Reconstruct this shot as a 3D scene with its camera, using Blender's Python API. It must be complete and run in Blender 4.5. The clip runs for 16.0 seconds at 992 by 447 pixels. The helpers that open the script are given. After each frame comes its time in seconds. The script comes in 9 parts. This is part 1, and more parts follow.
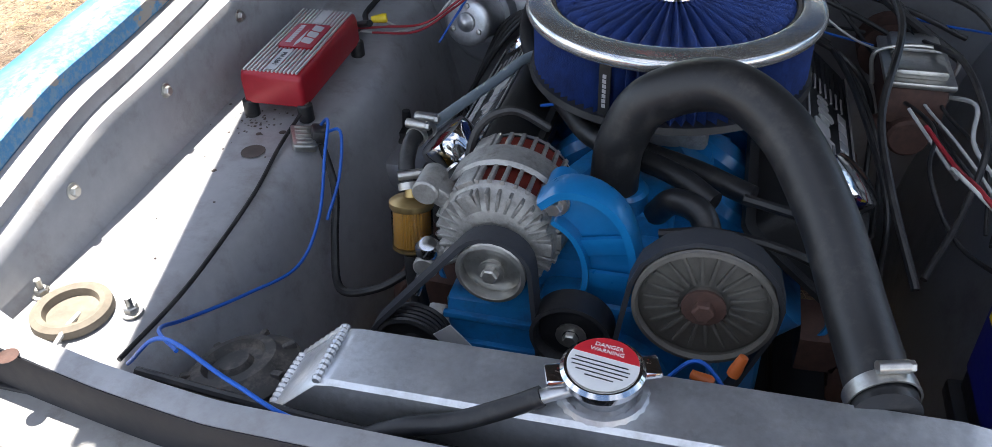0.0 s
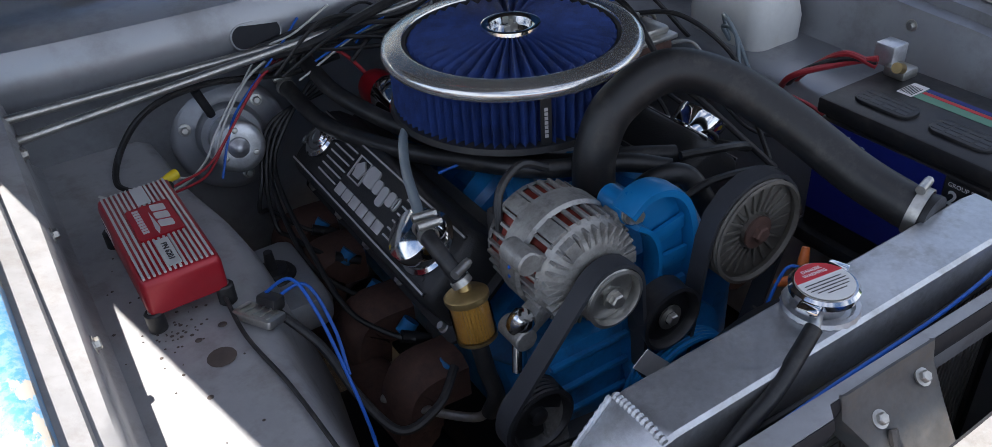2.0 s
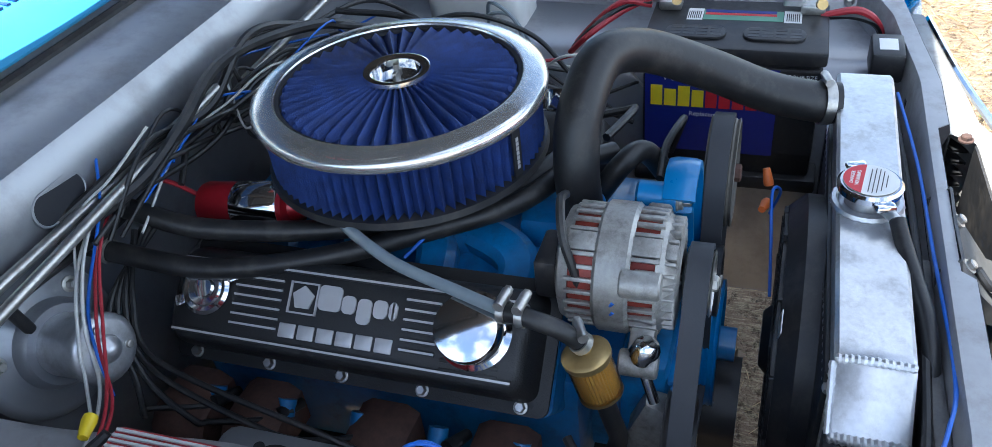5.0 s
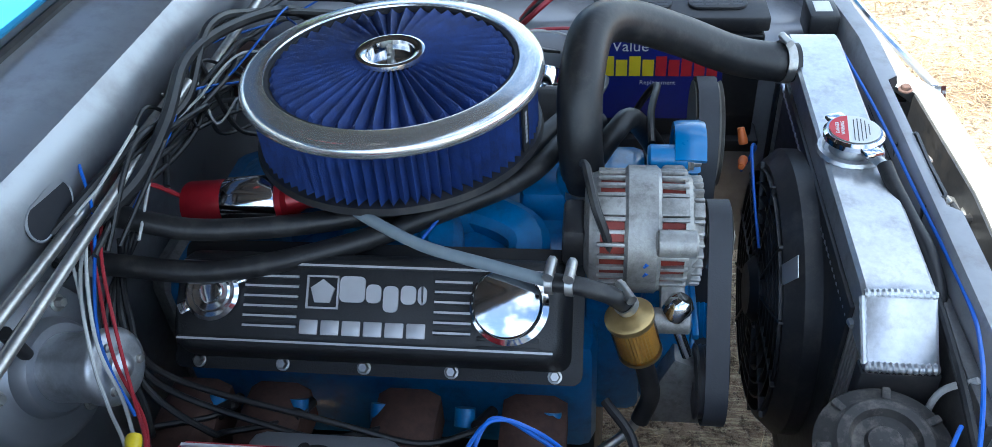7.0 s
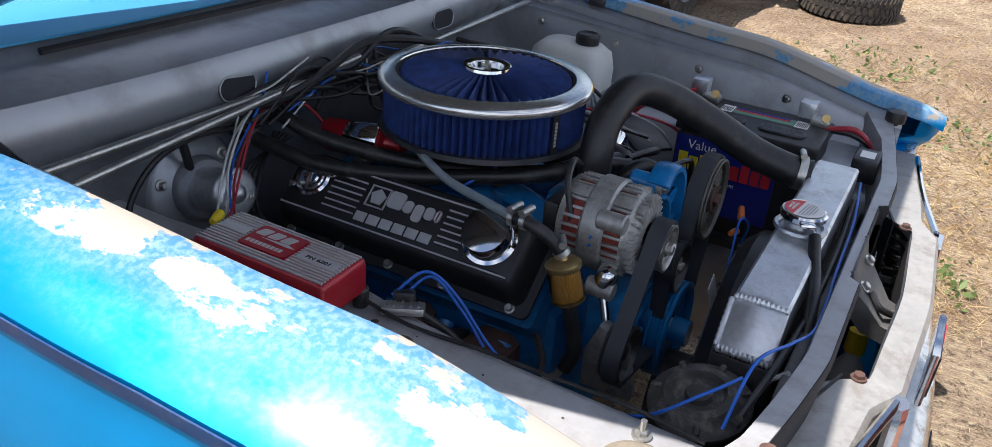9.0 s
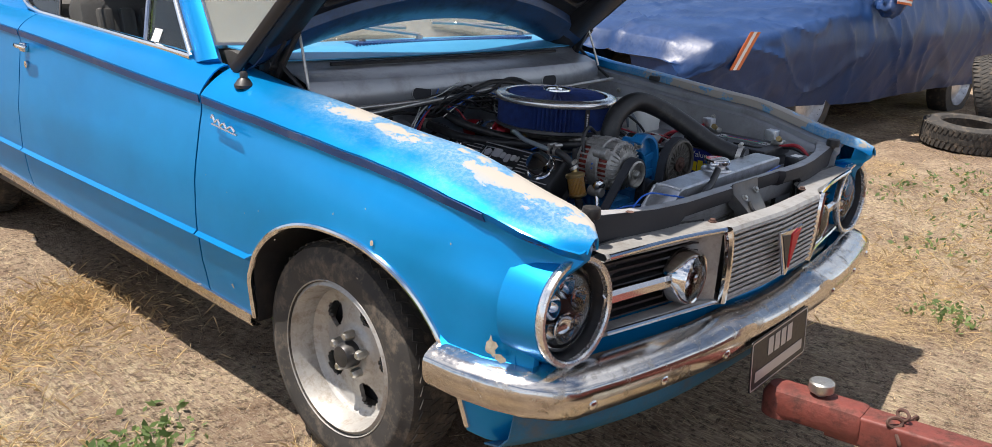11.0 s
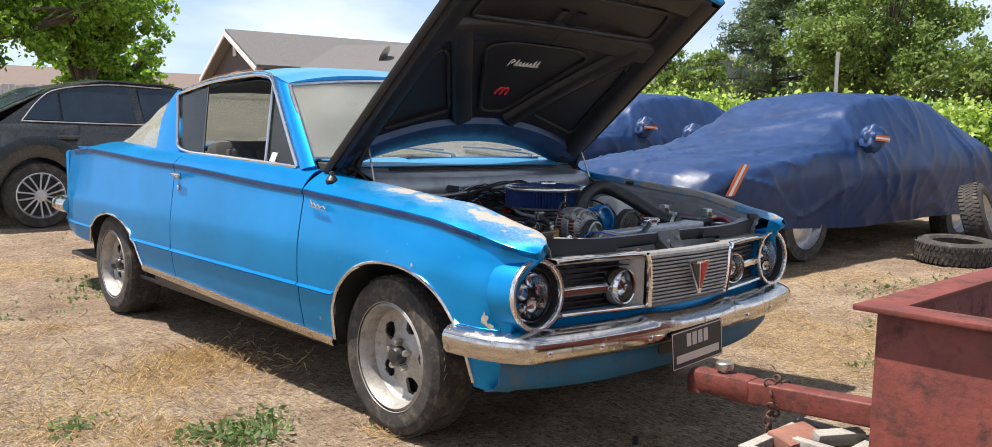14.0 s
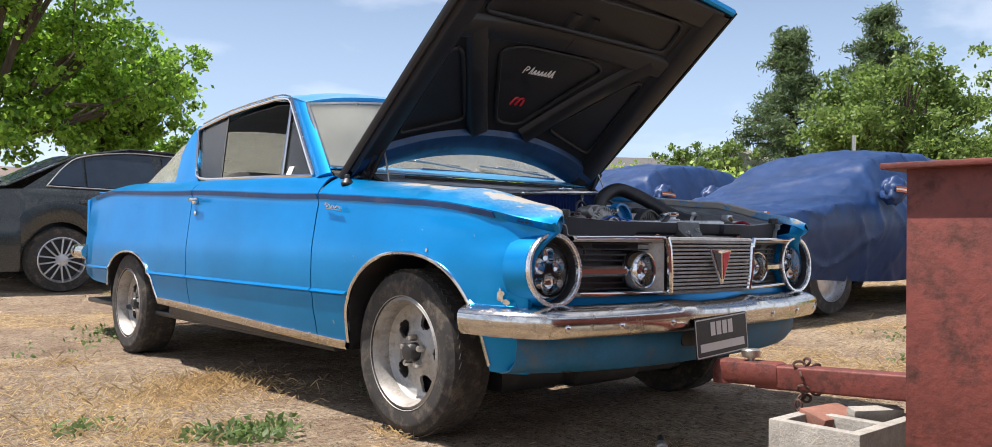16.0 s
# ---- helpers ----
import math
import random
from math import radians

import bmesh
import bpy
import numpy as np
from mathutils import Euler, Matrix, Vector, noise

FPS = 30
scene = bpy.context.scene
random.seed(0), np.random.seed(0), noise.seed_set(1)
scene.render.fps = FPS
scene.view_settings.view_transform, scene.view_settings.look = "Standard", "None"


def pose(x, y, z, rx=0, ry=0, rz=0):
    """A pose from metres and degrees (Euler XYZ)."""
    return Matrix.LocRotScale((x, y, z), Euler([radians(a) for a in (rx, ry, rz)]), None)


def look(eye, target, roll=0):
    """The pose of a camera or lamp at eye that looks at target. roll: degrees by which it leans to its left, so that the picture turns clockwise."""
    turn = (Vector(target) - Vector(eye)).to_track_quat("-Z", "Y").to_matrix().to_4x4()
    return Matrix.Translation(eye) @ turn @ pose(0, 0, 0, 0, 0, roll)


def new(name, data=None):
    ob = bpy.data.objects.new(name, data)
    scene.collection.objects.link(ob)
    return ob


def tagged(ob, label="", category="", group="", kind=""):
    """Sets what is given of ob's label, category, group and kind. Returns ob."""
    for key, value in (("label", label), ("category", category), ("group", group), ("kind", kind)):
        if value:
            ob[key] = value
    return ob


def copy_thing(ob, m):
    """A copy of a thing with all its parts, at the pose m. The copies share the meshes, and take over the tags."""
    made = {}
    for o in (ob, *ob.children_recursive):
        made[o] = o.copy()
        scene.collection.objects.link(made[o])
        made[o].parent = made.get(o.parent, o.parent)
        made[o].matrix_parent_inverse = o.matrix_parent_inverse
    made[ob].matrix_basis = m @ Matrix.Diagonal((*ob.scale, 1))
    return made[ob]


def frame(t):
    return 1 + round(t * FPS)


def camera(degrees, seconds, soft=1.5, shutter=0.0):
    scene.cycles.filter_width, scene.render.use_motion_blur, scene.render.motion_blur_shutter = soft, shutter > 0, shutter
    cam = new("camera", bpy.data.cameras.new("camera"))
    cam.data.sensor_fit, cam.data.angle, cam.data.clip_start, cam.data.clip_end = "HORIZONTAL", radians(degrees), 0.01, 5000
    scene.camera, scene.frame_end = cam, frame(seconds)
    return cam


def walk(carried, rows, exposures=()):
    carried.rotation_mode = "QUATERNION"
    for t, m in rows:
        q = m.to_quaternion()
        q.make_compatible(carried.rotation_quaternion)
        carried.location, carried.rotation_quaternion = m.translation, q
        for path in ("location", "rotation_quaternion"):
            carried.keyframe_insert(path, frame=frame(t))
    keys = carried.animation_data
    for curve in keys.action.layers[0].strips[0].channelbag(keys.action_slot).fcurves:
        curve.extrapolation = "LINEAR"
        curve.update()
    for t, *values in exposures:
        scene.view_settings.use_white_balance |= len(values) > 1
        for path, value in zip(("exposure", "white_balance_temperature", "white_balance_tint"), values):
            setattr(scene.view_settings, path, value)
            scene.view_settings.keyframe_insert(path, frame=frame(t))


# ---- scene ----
cam = camera(59.9, 16.0, soft=0.6)
PATH = [
    (0, (0.058, -1.004, 1.318), (-0.398, 0.537, 0.128), -2.2),
    (0.5, (-0.097, -1.0, 1.314), (-0.382, 0.591, 0.136), -0.0),
    (1, (-0.345, -1.072, 1.335), (-0.178, 0.569, 0.204), -2.7),
    (1.1, (-0.39, -1.07, 1.332), (-0.108, 0.566, 0.215), -0.7),
    (1.5, (-0.485, -1.02, 1.34), (0.021, 0.563, 0.227), -1.8),
    (2, (-0.592, -0.924, 1.362), (0.237, 0.501, 0.229), -4.1),
    (2.5, (-0.711, -0.871, 1.376), (0.309, 0.432, 0.252), -3.5),
    (3, (-0.809, -0.802, 1.383), (0.375, 0.35, 0.257), -4.6),
    (3.5, (-0.774, -0.7, 1.369), (0.434, 0.423, 0.237), -4.9),
    (4, (-0.755, -0.646, 1.368), (0.485, 0.417, 0.215), -7.3),
    (4.2, (-0.768, -0.603, 1.372), (0.534, 0.365, 0.201), -7.8),
    (6.3, (-0.87, -0.25, 1.393), (0.667, 0.036, 0.145), -5.0),
    (6.5, (-0.871, -0.248, 1.392), (0.663, 0.023, 0.138), -4.7),
    (7, (-0.877, -0.244, 1.392), (0.657, 0.005, 0.133), -4.3),
    (7.5, (-0.884, -0.243, 1.393), (0.651, -0.003, 0.134), -4.0),
    (8, (-0.888, -0.318, 1.372), (0.635, -0.051, 0.104), -3.6),
    (8.5, (-0.975, -0.513, 1.366), (0.54, 0.127, 0.228), 1.6),
    (9, (-1.204, -0.656, 1.341), (0.376, 0.164, 0.43), 4.6),
    (9.4, (-1.365, -0.825, 1.329), (0.21, 0.139, 0.559), 3.7),
    (9.5, (-1.419, -0.875, 1.328), (0.155, 0.125, 0.604), 4.0),
    (10, (-1.609, -1.137, 1.311), (-0.099, 0.011, 0.675), 3.8),
    (10.2, (-1.695, -1.226, 1.286), (-0.209, -0.048, 0.651), 3.9),
    (12.3, (-2.328, -2.025, 1.3), (-0.951, -0.648, 0.847), 2.0),
    (12.5, (-2.377, -2.095, 1.286), (-1.005, -0.703, 0.861), 1.8),
    (13, (-2.482, -2.244, 1.265), (-1.126, -0.825, 0.882), 1.4),
    (13.5, (-2.572, -2.364, 1.229), (-1.21, -0.928, 0.943), 1.2),
    (14, (-2.6, -2.459, 1.129), (-1.239, -1.008, 0.92), 1.2),
    (14.5, (-2.58, -2.47, 0.972), (-1.226, -1.004, 0.848), 0.8),
    (15, (-2.563, -2.461, 0.825), (-1.214, -0.984, 0.835), 0.4),
    (15.5, (-2.564, -2.454, 0.75), (-1.227, -0.967, 0.779), 0.4),
    (16, (-2.567, -2.453, 0.73), (-1.236, -0.961, 0.761), 0.7),
]
EXPOSURES = [(0.0, 1.75, 6450, 11), (0.6, 1.3, 6450, 11), (1.2, 1.06, 6400, 11), (2.5, 1.33, 6350, 14), (3.4, 1.6, 6250, 14), (4.2, 1.9, 6100, 11), (6.3, 2.35, 5800, 2), (7.6, 2.35, 5800, 2), (8.5, 1.35, 6200, 12), (9.5, 0.92, 6450, 13), (10.2, 0.8, 6550, 13), (12.3, 0.76, 6600, 12), (16.0, 0.7, 6450, 14)]
walk(cam, [(t, look(eye, target, roll)) for t, eye, target, roll in PATH], EXPOSURES)
from mathutils import kdtree


# ---- world and sun ----
SUN_TO = Vector((-0.31, 0.265, 1.0)).normalized()
world = bpy.data.worlds.new("world")
scene.world = world
world.use_nodes = True
wn, wl = world.node_tree.nodes, world.node_tree.links
bg = wn["Background"]
sky = wn.new("ShaderNodeTexSky")
sky.sky_type, sky.sun_disc = "NISHITA", False
sky.sun_elevation = math.asin(SUN_TO.z)
sky.sun_rotation = math.atan2(SUN_TO.x, SUN_TO.y)
sky.dust_density, sky.ozone_density = 0.5, 3.2
# thin streaks of cloud on the sky
w_tc = wn.new("ShaderNodeTexCoord")
w_map = wn.new("ShaderNodeMapping")
w_map.inputs["Scale"].default_value = (1.0, 1.6, 3.6)
w_noise = wn.new("ShaderNodeTexNoise")
w_noise.inputs["Scale"].default_value, w_noise.inputs["Detail"].default_value = 2.0, 9
w_ramp = wn.new("ShaderNodeValToRGB")
w_ramp.color_ramp.elements[0].position, w_ramp.color_ramp.elements[1].position = 0.44, 0.68
w_mix = wn.new("ShaderNodeMix")
w_mix.data_type = "RGBA"
w_mix.inputs["B"].default_value = (14.5, 14.8, 15.2, 1)
wl.new(w_tc.outputs["Generated"], w_map.inputs["Vector"])
wl.new(w_map.outputs["Vector"], w_noise.inputs["Vector"])
wl.new(w_noise.outputs["Fac"], w_ramp.inputs["Fac"])
w_fac = wn.new("ShaderNodeMath")
w_fac.operation = "MULTIPLY"
w_fac.inputs[1].default_value = 0.75
wl.new(w_ramp.outputs["Color"], w_fac.inputs[0])
wl.new(w_fac.outputs[0], w_mix.inputs["Factor"])
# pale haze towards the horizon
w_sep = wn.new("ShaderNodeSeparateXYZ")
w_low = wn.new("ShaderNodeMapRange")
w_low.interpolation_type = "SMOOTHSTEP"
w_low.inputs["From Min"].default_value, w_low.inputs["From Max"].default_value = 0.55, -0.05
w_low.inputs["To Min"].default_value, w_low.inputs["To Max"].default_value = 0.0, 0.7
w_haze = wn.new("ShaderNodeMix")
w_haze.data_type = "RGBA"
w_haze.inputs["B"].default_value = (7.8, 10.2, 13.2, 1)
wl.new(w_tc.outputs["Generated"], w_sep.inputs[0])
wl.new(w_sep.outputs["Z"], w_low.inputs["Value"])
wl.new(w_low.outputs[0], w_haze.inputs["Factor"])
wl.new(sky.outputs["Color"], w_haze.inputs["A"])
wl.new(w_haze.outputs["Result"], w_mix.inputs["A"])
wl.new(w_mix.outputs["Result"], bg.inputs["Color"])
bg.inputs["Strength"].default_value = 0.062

sun = new("sun", bpy.data.lights.new("sun", "SUN"))
sun.data.energy, sun.data.angle, sun.data.color = 5.0, radians(0.53), (1.0, 0.95, 0.87)
sun.matrix_world = look(SUN_TO * 30, (0, 0, 0))


# ---- materials ----
def nodes_of(name):
    m = bpy.data.materials.new(name)
    m.use_nodes = True
    return m, m.node_tree.nodes, m.node_tree.links, m.node_tree.nodes["Principled BSDF"]


def noise_node(n, l, coord, scale, detail=4, rough=0.55, stretch=None):
    t = n.new("ShaderNodeTexNoise")
    t.inputs["Scale"].default_value, t.inputs["Detail"].default_value, t.inputs["Roughness"].default_value = scale, detail, rough
    if stretch:
        mp = n.new("ShaderNodeMapping")
        mp.inputs["Scale"].default_value = stretch
        l.new(coord, mp.inputs["Vector"])
        coord = mp.outputs["Vector"]
    l.new(coord, t.inputs["Vector"])
    return t.outputs["Fac"]


def ramp(n, l, fac, a, b, ca=(0, 0, 0, 1), cb=(1, 1, 1, 1)):
    r = n.new("ShaderNodeValToRGB")
    r.color_ramp.elements[0].position, r.color_ramp.elements[1].position = a, b
    r.color_ramp.elements[0].color, r.color_ramp.elements[1].color = ca, cb
    l.new(fac, r.inputs["Fac"])
    return r.outputs["Color"]


def mixc(n, l, fac, a, b, mode="MIX"):
    x = n.new("ShaderNodeMix")
    x.data_type, x.blend_type = "RGBA", mode
    for key, v in (("Factor", fac), ("A", a), ("B", b)):
        if isinstance(v, (int, float)):
            x.inputs[key].default_value = v
        elif isinstance(v, tuple):
            x.inputs[key].default_value = (*v[:3], 1)
        else:
            l.new(v, x.inputs[key])
    return x.outputs["Result"]


def mathn(n, l, op, a, b=None):
    x = n.new("ShaderNodeMath")
    x.operation = op
    for k, v in enumerate((a, b)):
        if v is None:
            continue
        if isinstance(v, (int, float)):
            x.inputs[k].default_value = v
        else:
            l.new(v, x.inputs[k])
    return x.outputs[0]


def bump_to(n, l, p, h, strength, dist=0.002):
    b = n.new("ShaderNodeBump")
    b.inputs["Strength"].default_value, b.inputs["Distance"].default_value = strength, dist
    l.new(h, b.inputs["Height"])
    l.new(b.outputs["Normal"], p.inputs["Normal"])


def mat(name, col, rough=0.5, metal=0.0, var=0.25, scale=6.0, fine=90.0, bump=0.08, dirt=None, dirt_amt=0.35, coat=0.0, trans=0.0, spread=0.12, stretch=None, piece=0.0):
    """A surface with colour and roughness varied at two scales, optional dirt patches, and fine relief."""
    m, n, l, p = nodes_of(name)
    co = n.new("ShaderNodeTexCoord").outputs["Object"]
    big = noise_node(n, l, co, scale, 5, 0.6, stretch)
    small = noise_node(n, l, co, fine, 4, 0.6, stretch)
    lo = tuple(c * (1 - var) for c in col)
    hi = tuple(min(1, c * (1 + var * 0.8)) for c in col)
    c = mixc(n, l, ramp(n, l, big, 0.32, 0.68), lo, hi)
    c = mixc(n, l, 0.35, c, mixc(n, l, ramp(n, l, small, 0.35, 0.65), lo, hi))
    if piece:
        rnd = n.new("ShaderNodeObjectInfo").outputs["Random"]
        c = mixc(n, l, mathn(n, l, "MULTIPLY", rnd, piece), c, tuple(k * 0.45 for k in col))
    r = mathn(n, l, "ADD", mathn(n, l, "MULTIPLY", small, spread * 2), rough - spread)
    if dirt:
        d = ramp(n, l, noise_node(n, l, co, scale * 2.3, 8, 0.7), 0.5, 0.66)
        d = mathn(n, l, "MULTIPLY", d, dirt_amt)
        c = mixc(n, l, d, c, dirt)
        r = mathn(n, l, "ADD", r, mathn(n, l, "MULTIPLY", d, 0.35))
    l.new(c, p.inputs["Base Color"])
    l.new(r, p.inputs["Roughness"])
    p.inputs["Metallic"].default_value = metal
    if coat:
        p.inputs["Coat Weight"].default_value, p.inputs["Coat Roughness"].default_value = coat, 0.08
    if trans:
        p.inputs["Transmission Weight"].default_value = trans
    if bump:
        bump_to(n, l, p, mathn(n, l, "ADD", small, mathn(n, l, "MULTIPLY", big, 0.6)), bump)
    return m


def paint_mat(name, col, worn, flake=0.5):
    """Old car paint, chalky in places; worn: peeled to pale primer on the top of the fender."""
    m, n, l, p = nodes_of(name)
    tc = n.new("ShaderNodeTexCoord")
    co = tc.outputs["Object"]
    big = noise_node(n, l, co, 1.6, 5, 0.6)
    small = noise_node(n, l, co, 60, 4, 0.6)
    c = mixc(n, l, ramp(n, l, big, 0.3, 0.72), tuple(k * 0.82 for k in col), tuple(k * 1.12 for k in col))
    # chalky grey haze in streaks along the side
    haze = ramp(n, l, noise_node(n, l, co, 2.1, 6, 0.65, (1, 0.55, 1.7)), 0.55, 0.8)
    c = mixc(n, l, mathn(n, l, "MULTIPLY", haze, 0.35), c, (0.02, 0.2, 0.5))
    metal = mathn(n, l, "SUBTRACT", flake, mathn(n, l, "MULTIPLY", haze, flake * 0.4))
    rough = mathn(n, l, "ADD", 0.3, mathn(n, l, "MULTIPLY", haze, 0.22))
    # small chips down to dull primer
    chips = ramp(n, l, noise_node(n, l, co, 9, 9, 0.72), 0.735, 0.75)
    c = mixc(n, l, chips, c, (0.34, 0.33, 0.3))
    if worn:
        sep = n.new("ShaderNodeSeparateXYZ")
        l.new(co, sep.inputs[0])
        # the wear lies on the crown of the fender, ahead of the cowl, thickest towards the nose
        top = n.new("ShaderNodeMapRange")
        top.inputs["From Min"].default_value, top.inputs["From Max"].default_value = 0.82, 0.72
        ax = mathn(n, l, "ABSOLUTE", sep.outputs["X"])
        l.new(ax, top.inputs["Value"])
        fwd = n.new("ShaderNodeMapRange")
        fwd.inputs["From Min"].default_value, fwd.inputs["From Max"].default_value = 0.36, 0.1
        l.new(sep.outputs["Y"], fwd.inputs["Value"])
        patch = noise_node(n, l, co, 7.0, 12, 0.66, (1.6, 0.8, 1.0))
        crown = n.new("ShaderNodeMapRange")
        crown.inputs["From Min"].default_value, crown.inputs["From Max"].default_value = 0.785, 0.80
        l.new(sep.outputs["Z"], crown.inputs["Value"])
        zone = mathn(n, l, "MULTIPLY", mathn(n, l, "MULTIPLY", top.outputs[0], fwd.outputs[0]), crown.outputs[0])
        amt = mathn(n, l, "MULTIPLY", zone, 0.22)
        field = mathn(n, l, "ADD", patch, amt)
        bare = mathn(n, l, "MULTIPLY", ramp(n, l, field, 0.72, 0.732), zone)
        speck = ramp(n, l, noise_node(n, l, co, 120, 3, 0.7), 0.42, 0.6)
        thin = mathn(n, l, "MULTIPLY", mathn(n, l, "MULTIPLY", ramp(n, l, field, 0.44, 0.64), zone), mathn(n, l, "ADD", 0.42, mathn(n, l, "MULTIPLY", speck, 0.45)))
        c = mixc(n, l, thin, c, (0.24, 0.36, 0.46))
        c = mixc(n, l, bare, c, (0.37, 0.34, 0.295))
        rust = ramp(n, l, noise_node(n, l, co, 14, 8, 0.7), 0.66, 0.72)
        c = mixc(n, l, mathn(n, l, "MULTIPLY", mathn(n, l, "MULTIPLY", rust, thin), 0.6), c, (0.24, 0.13, 0.05))
        rough = mathn(n, l, "ADD", rough, mathn(n, l, "MULTIPLY", bare, 0.3))
        metal = mathn(n, l, "MULTIPLY", metal, mathn(n, l, "SUBTRACT", 1.0, mathn(n, l, "MAXIMUM", bare, thin)))
    l.new(c, p.inputs["Base Color"])
    l.new(rough, p.inputs["Roughness"])
    l.new(metal, p.inputs["Metallic"])
    p.inputs["Coat Weight"].default_value, p.inputs["Coat Roughness"].default_value = 0.28, 0.16
    p.inputs["Specular IOR Level"].default_value = 0.3
    p.inputs["Specular Tint"].default_value = (0.25, 0.6, 1.0, 1)
    bump_to(n, l, p, small, 0.03)
    return m


def glass_mat(name, tint, rough=0.02, dust=0.0):
    m, n, l, p = nodes_of(name)
    mixs = n.new("ShaderNodeMixShader")
    tr, gl = n.new("ShaderNodeBsdfTransparent"), n.new("ShaderNodeBsdfGlossy")
    fr = n.new("ShaderNodeFresnel")
    fr.inputs["IOR"].default_value = 1.5
    tr.inputs["Color"].default_value = (*tint, 1)
    gl.inputs["Roughness"].default_value = rough
    l.new(fr.outputs[0], mixs.inputs[0])
    l.new(tr.outputs[0], mixs.inputs[1])
    l.new(gl.outputs[0], mixs.inputs[2])
    if dust:
        # grey diffuse film: dust, and pale sky reflection put into the colour
        df, m2 = n.new("ShaderNodeBsdfDiffuse"), n.new("ShaderNodeMixShader")
        df.inputs["Color"].default_value = (0.55, 0.54, 0.5, 1)
        co = n.new("ShaderNodeTexCoord").outputs["Object"]
        d = ramp(n, l, noise_node(n, l, co, 3.0, 6, 0.6), 0.25, 0.8, (dust * 0.6,) * 3 + (1,), (dust * 1.3,) * 3 + (1,))
        l.new(d, m2.inputs[0])
        l.new(mixs.outputs[0], m2.inputs[1])
        l.new(df.outputs[0], m2.inputs[2])
        mixs = m2
    l.new(mixs.outputs[0], n["Material Output"].inputs["Surface"])
    return m


BLUE = (0.0, 0.25, 0.60)
M_PAINT = paint_mat("blue_car_paint", BLUE, False)
M_FENDER = paint_mat("worn_blue_car_paint", BLUE, True)
M_FADED = paint_mat("sun_faded_blue_paint", (0.06, 0.30, 0.52), False, 0.1)
M_STRIPE = mat("dark_blue_stripe", (0.004, 0.045, 0.16), 0.45, var=0.3, dirt=(0.3, 0.28, 0.25), dirt_amt=0.15)
M_BAY = mat("silver_grey_bay_paint", (0.33, 0.34, 0.36), 0.36, 0.6, var=0.07, scale=4, fine=45, bump=0.04, dirt=(0.12, 0.1, 0.085), dirt_amt=0.3)
M_LEDGE = mat("silver_grey_fender_paint", (0.38, 0.38, 0.39), 0.42, 0.25, var=0.14, scale=7, fine=60, bump=0.05, dirt=(0.2, 0.17, 0.14), dirt_amt=0.4)
M_BLACKMETAL = mat("black_painted_metal", (0.022, 0.022, 0.024), 0.4, var=0.3, dirt=(0.12, 0.1, 0.08), dirt_amt=0.25)
M_HOODIN = mat("satin_black_hood_lining", (0.006, 0.006, 0.008), 0.5, var=0.35, scale=3, dirt=(0.03, 0.027, 0.025), dirt_amt=0.25)
M_CHROME = mat("chrome", (0.72, 0.72, 0.72), 0.09, 1.0, var=0.08, scale=9, bump=0.015, spread=0.05)
M_OLDCHROME = mat("pitted_chrome", (0.62, 0.6, 0.57), 0.16, 1.0, var=0.15, scale=12, bump=0.05, dirt=(0.25, 0.19, 0.12), dirt_amt=0.5, spread=0.07)
M_ALU = mat("brushed_aluminium", (0.6, 0.61, 0.63), 0.36, 0.85, var=0.2, scale=14, fine=160, bump=0.12, dirt=(0.3, 0.29, 0.27), dirt_amt=0.4)
M_CASTALU = mat("cast_aluminium", (0.35, 0.34, 0.32), 0.46, 0.6, var=0.3, scale=25, fine=220, bump=0.2, dirt=(0.12, 0.11, 0.1), dirt_amt=0.45)
M_STEEL = mat("zinc_steel", (0.5, 0.49, 0.46), 0.35, 0.9, var=0.2, scale=30, dirt=(0.2, 0.15, 0.1), dirt_amt=0.3)
M_RUBBER = mat("black_rubber_hose", (0.014, 0.014, 0.015), 0.43, var=0.3, scale=14, fine=150, bump=0.1, dirt=(0.1, 0.09, 0.08), dirt_amt=0.3)
M_TYRE = mat("dusty_tyre_rubber", (0.035, 0.032, 0.029), 0.8, var=0.3, scale=9, fine=120, bump=0.15, dirt=(0.2, 0.16, 0.12), dirt_amt=0.55)
M_BLACKPLASTIC = mat("black_plastic", (0.018, 0.018, 0.02), 0.42, var=0.25, scale=12, dirt=(0.14, 0.12, 0.1), dirt_amt=0.22)
M_ENGBLUE = mat("engine_blue_enamel", (0.012, 0.17, 0.42), 0.35, var=0.25, scale=10, fine=70, bump=0.1, coat=0.3, dirt=(0.03, 0.05, 0.08), dirt_amt=0.5)
M_ENGBRIGHT = mat("bright_blue_bracket_paint", (0.00576, 0.144, 0.36), 0.32, var=0.15, scale=10, coat=0.3, bump=0.05)
M_WRINKLE = mat("black_wrinkle_finish", (0.016, 0.016, 0.017), 0.48, var=0.3, scale=20, fine=420, bump=0.3)
M_RUST = mat("rusty_iron", (0.1, 0.052, 0.04), 0.75, 0.15, var=0.45, scale=10, fine=110, bump=0.3, dirt=(0.06, 0.04, 0.035), dirt_amt=0.6)
M_REDPAINT = mat("red_anodised_case", (0.36, 0.012, 0.022), 0.36, 0.25, var=0.12, scale=12, bump=0.03, coat=0.2)
M_WHITE = mat("white_print", (0.75, 0.74, 0.72), 0.5, var=0.06, bump=0.0)
M_SILVERPRINT = mat("silver_print", (0.55, 0.54, 0.54), 0.4, 0.4, var=0.08, bump=0.0)
M_REDPRINT = mat("red_print", (0.55, 0.02, 0.03), 0.45, var=0.08, bump=0.0)
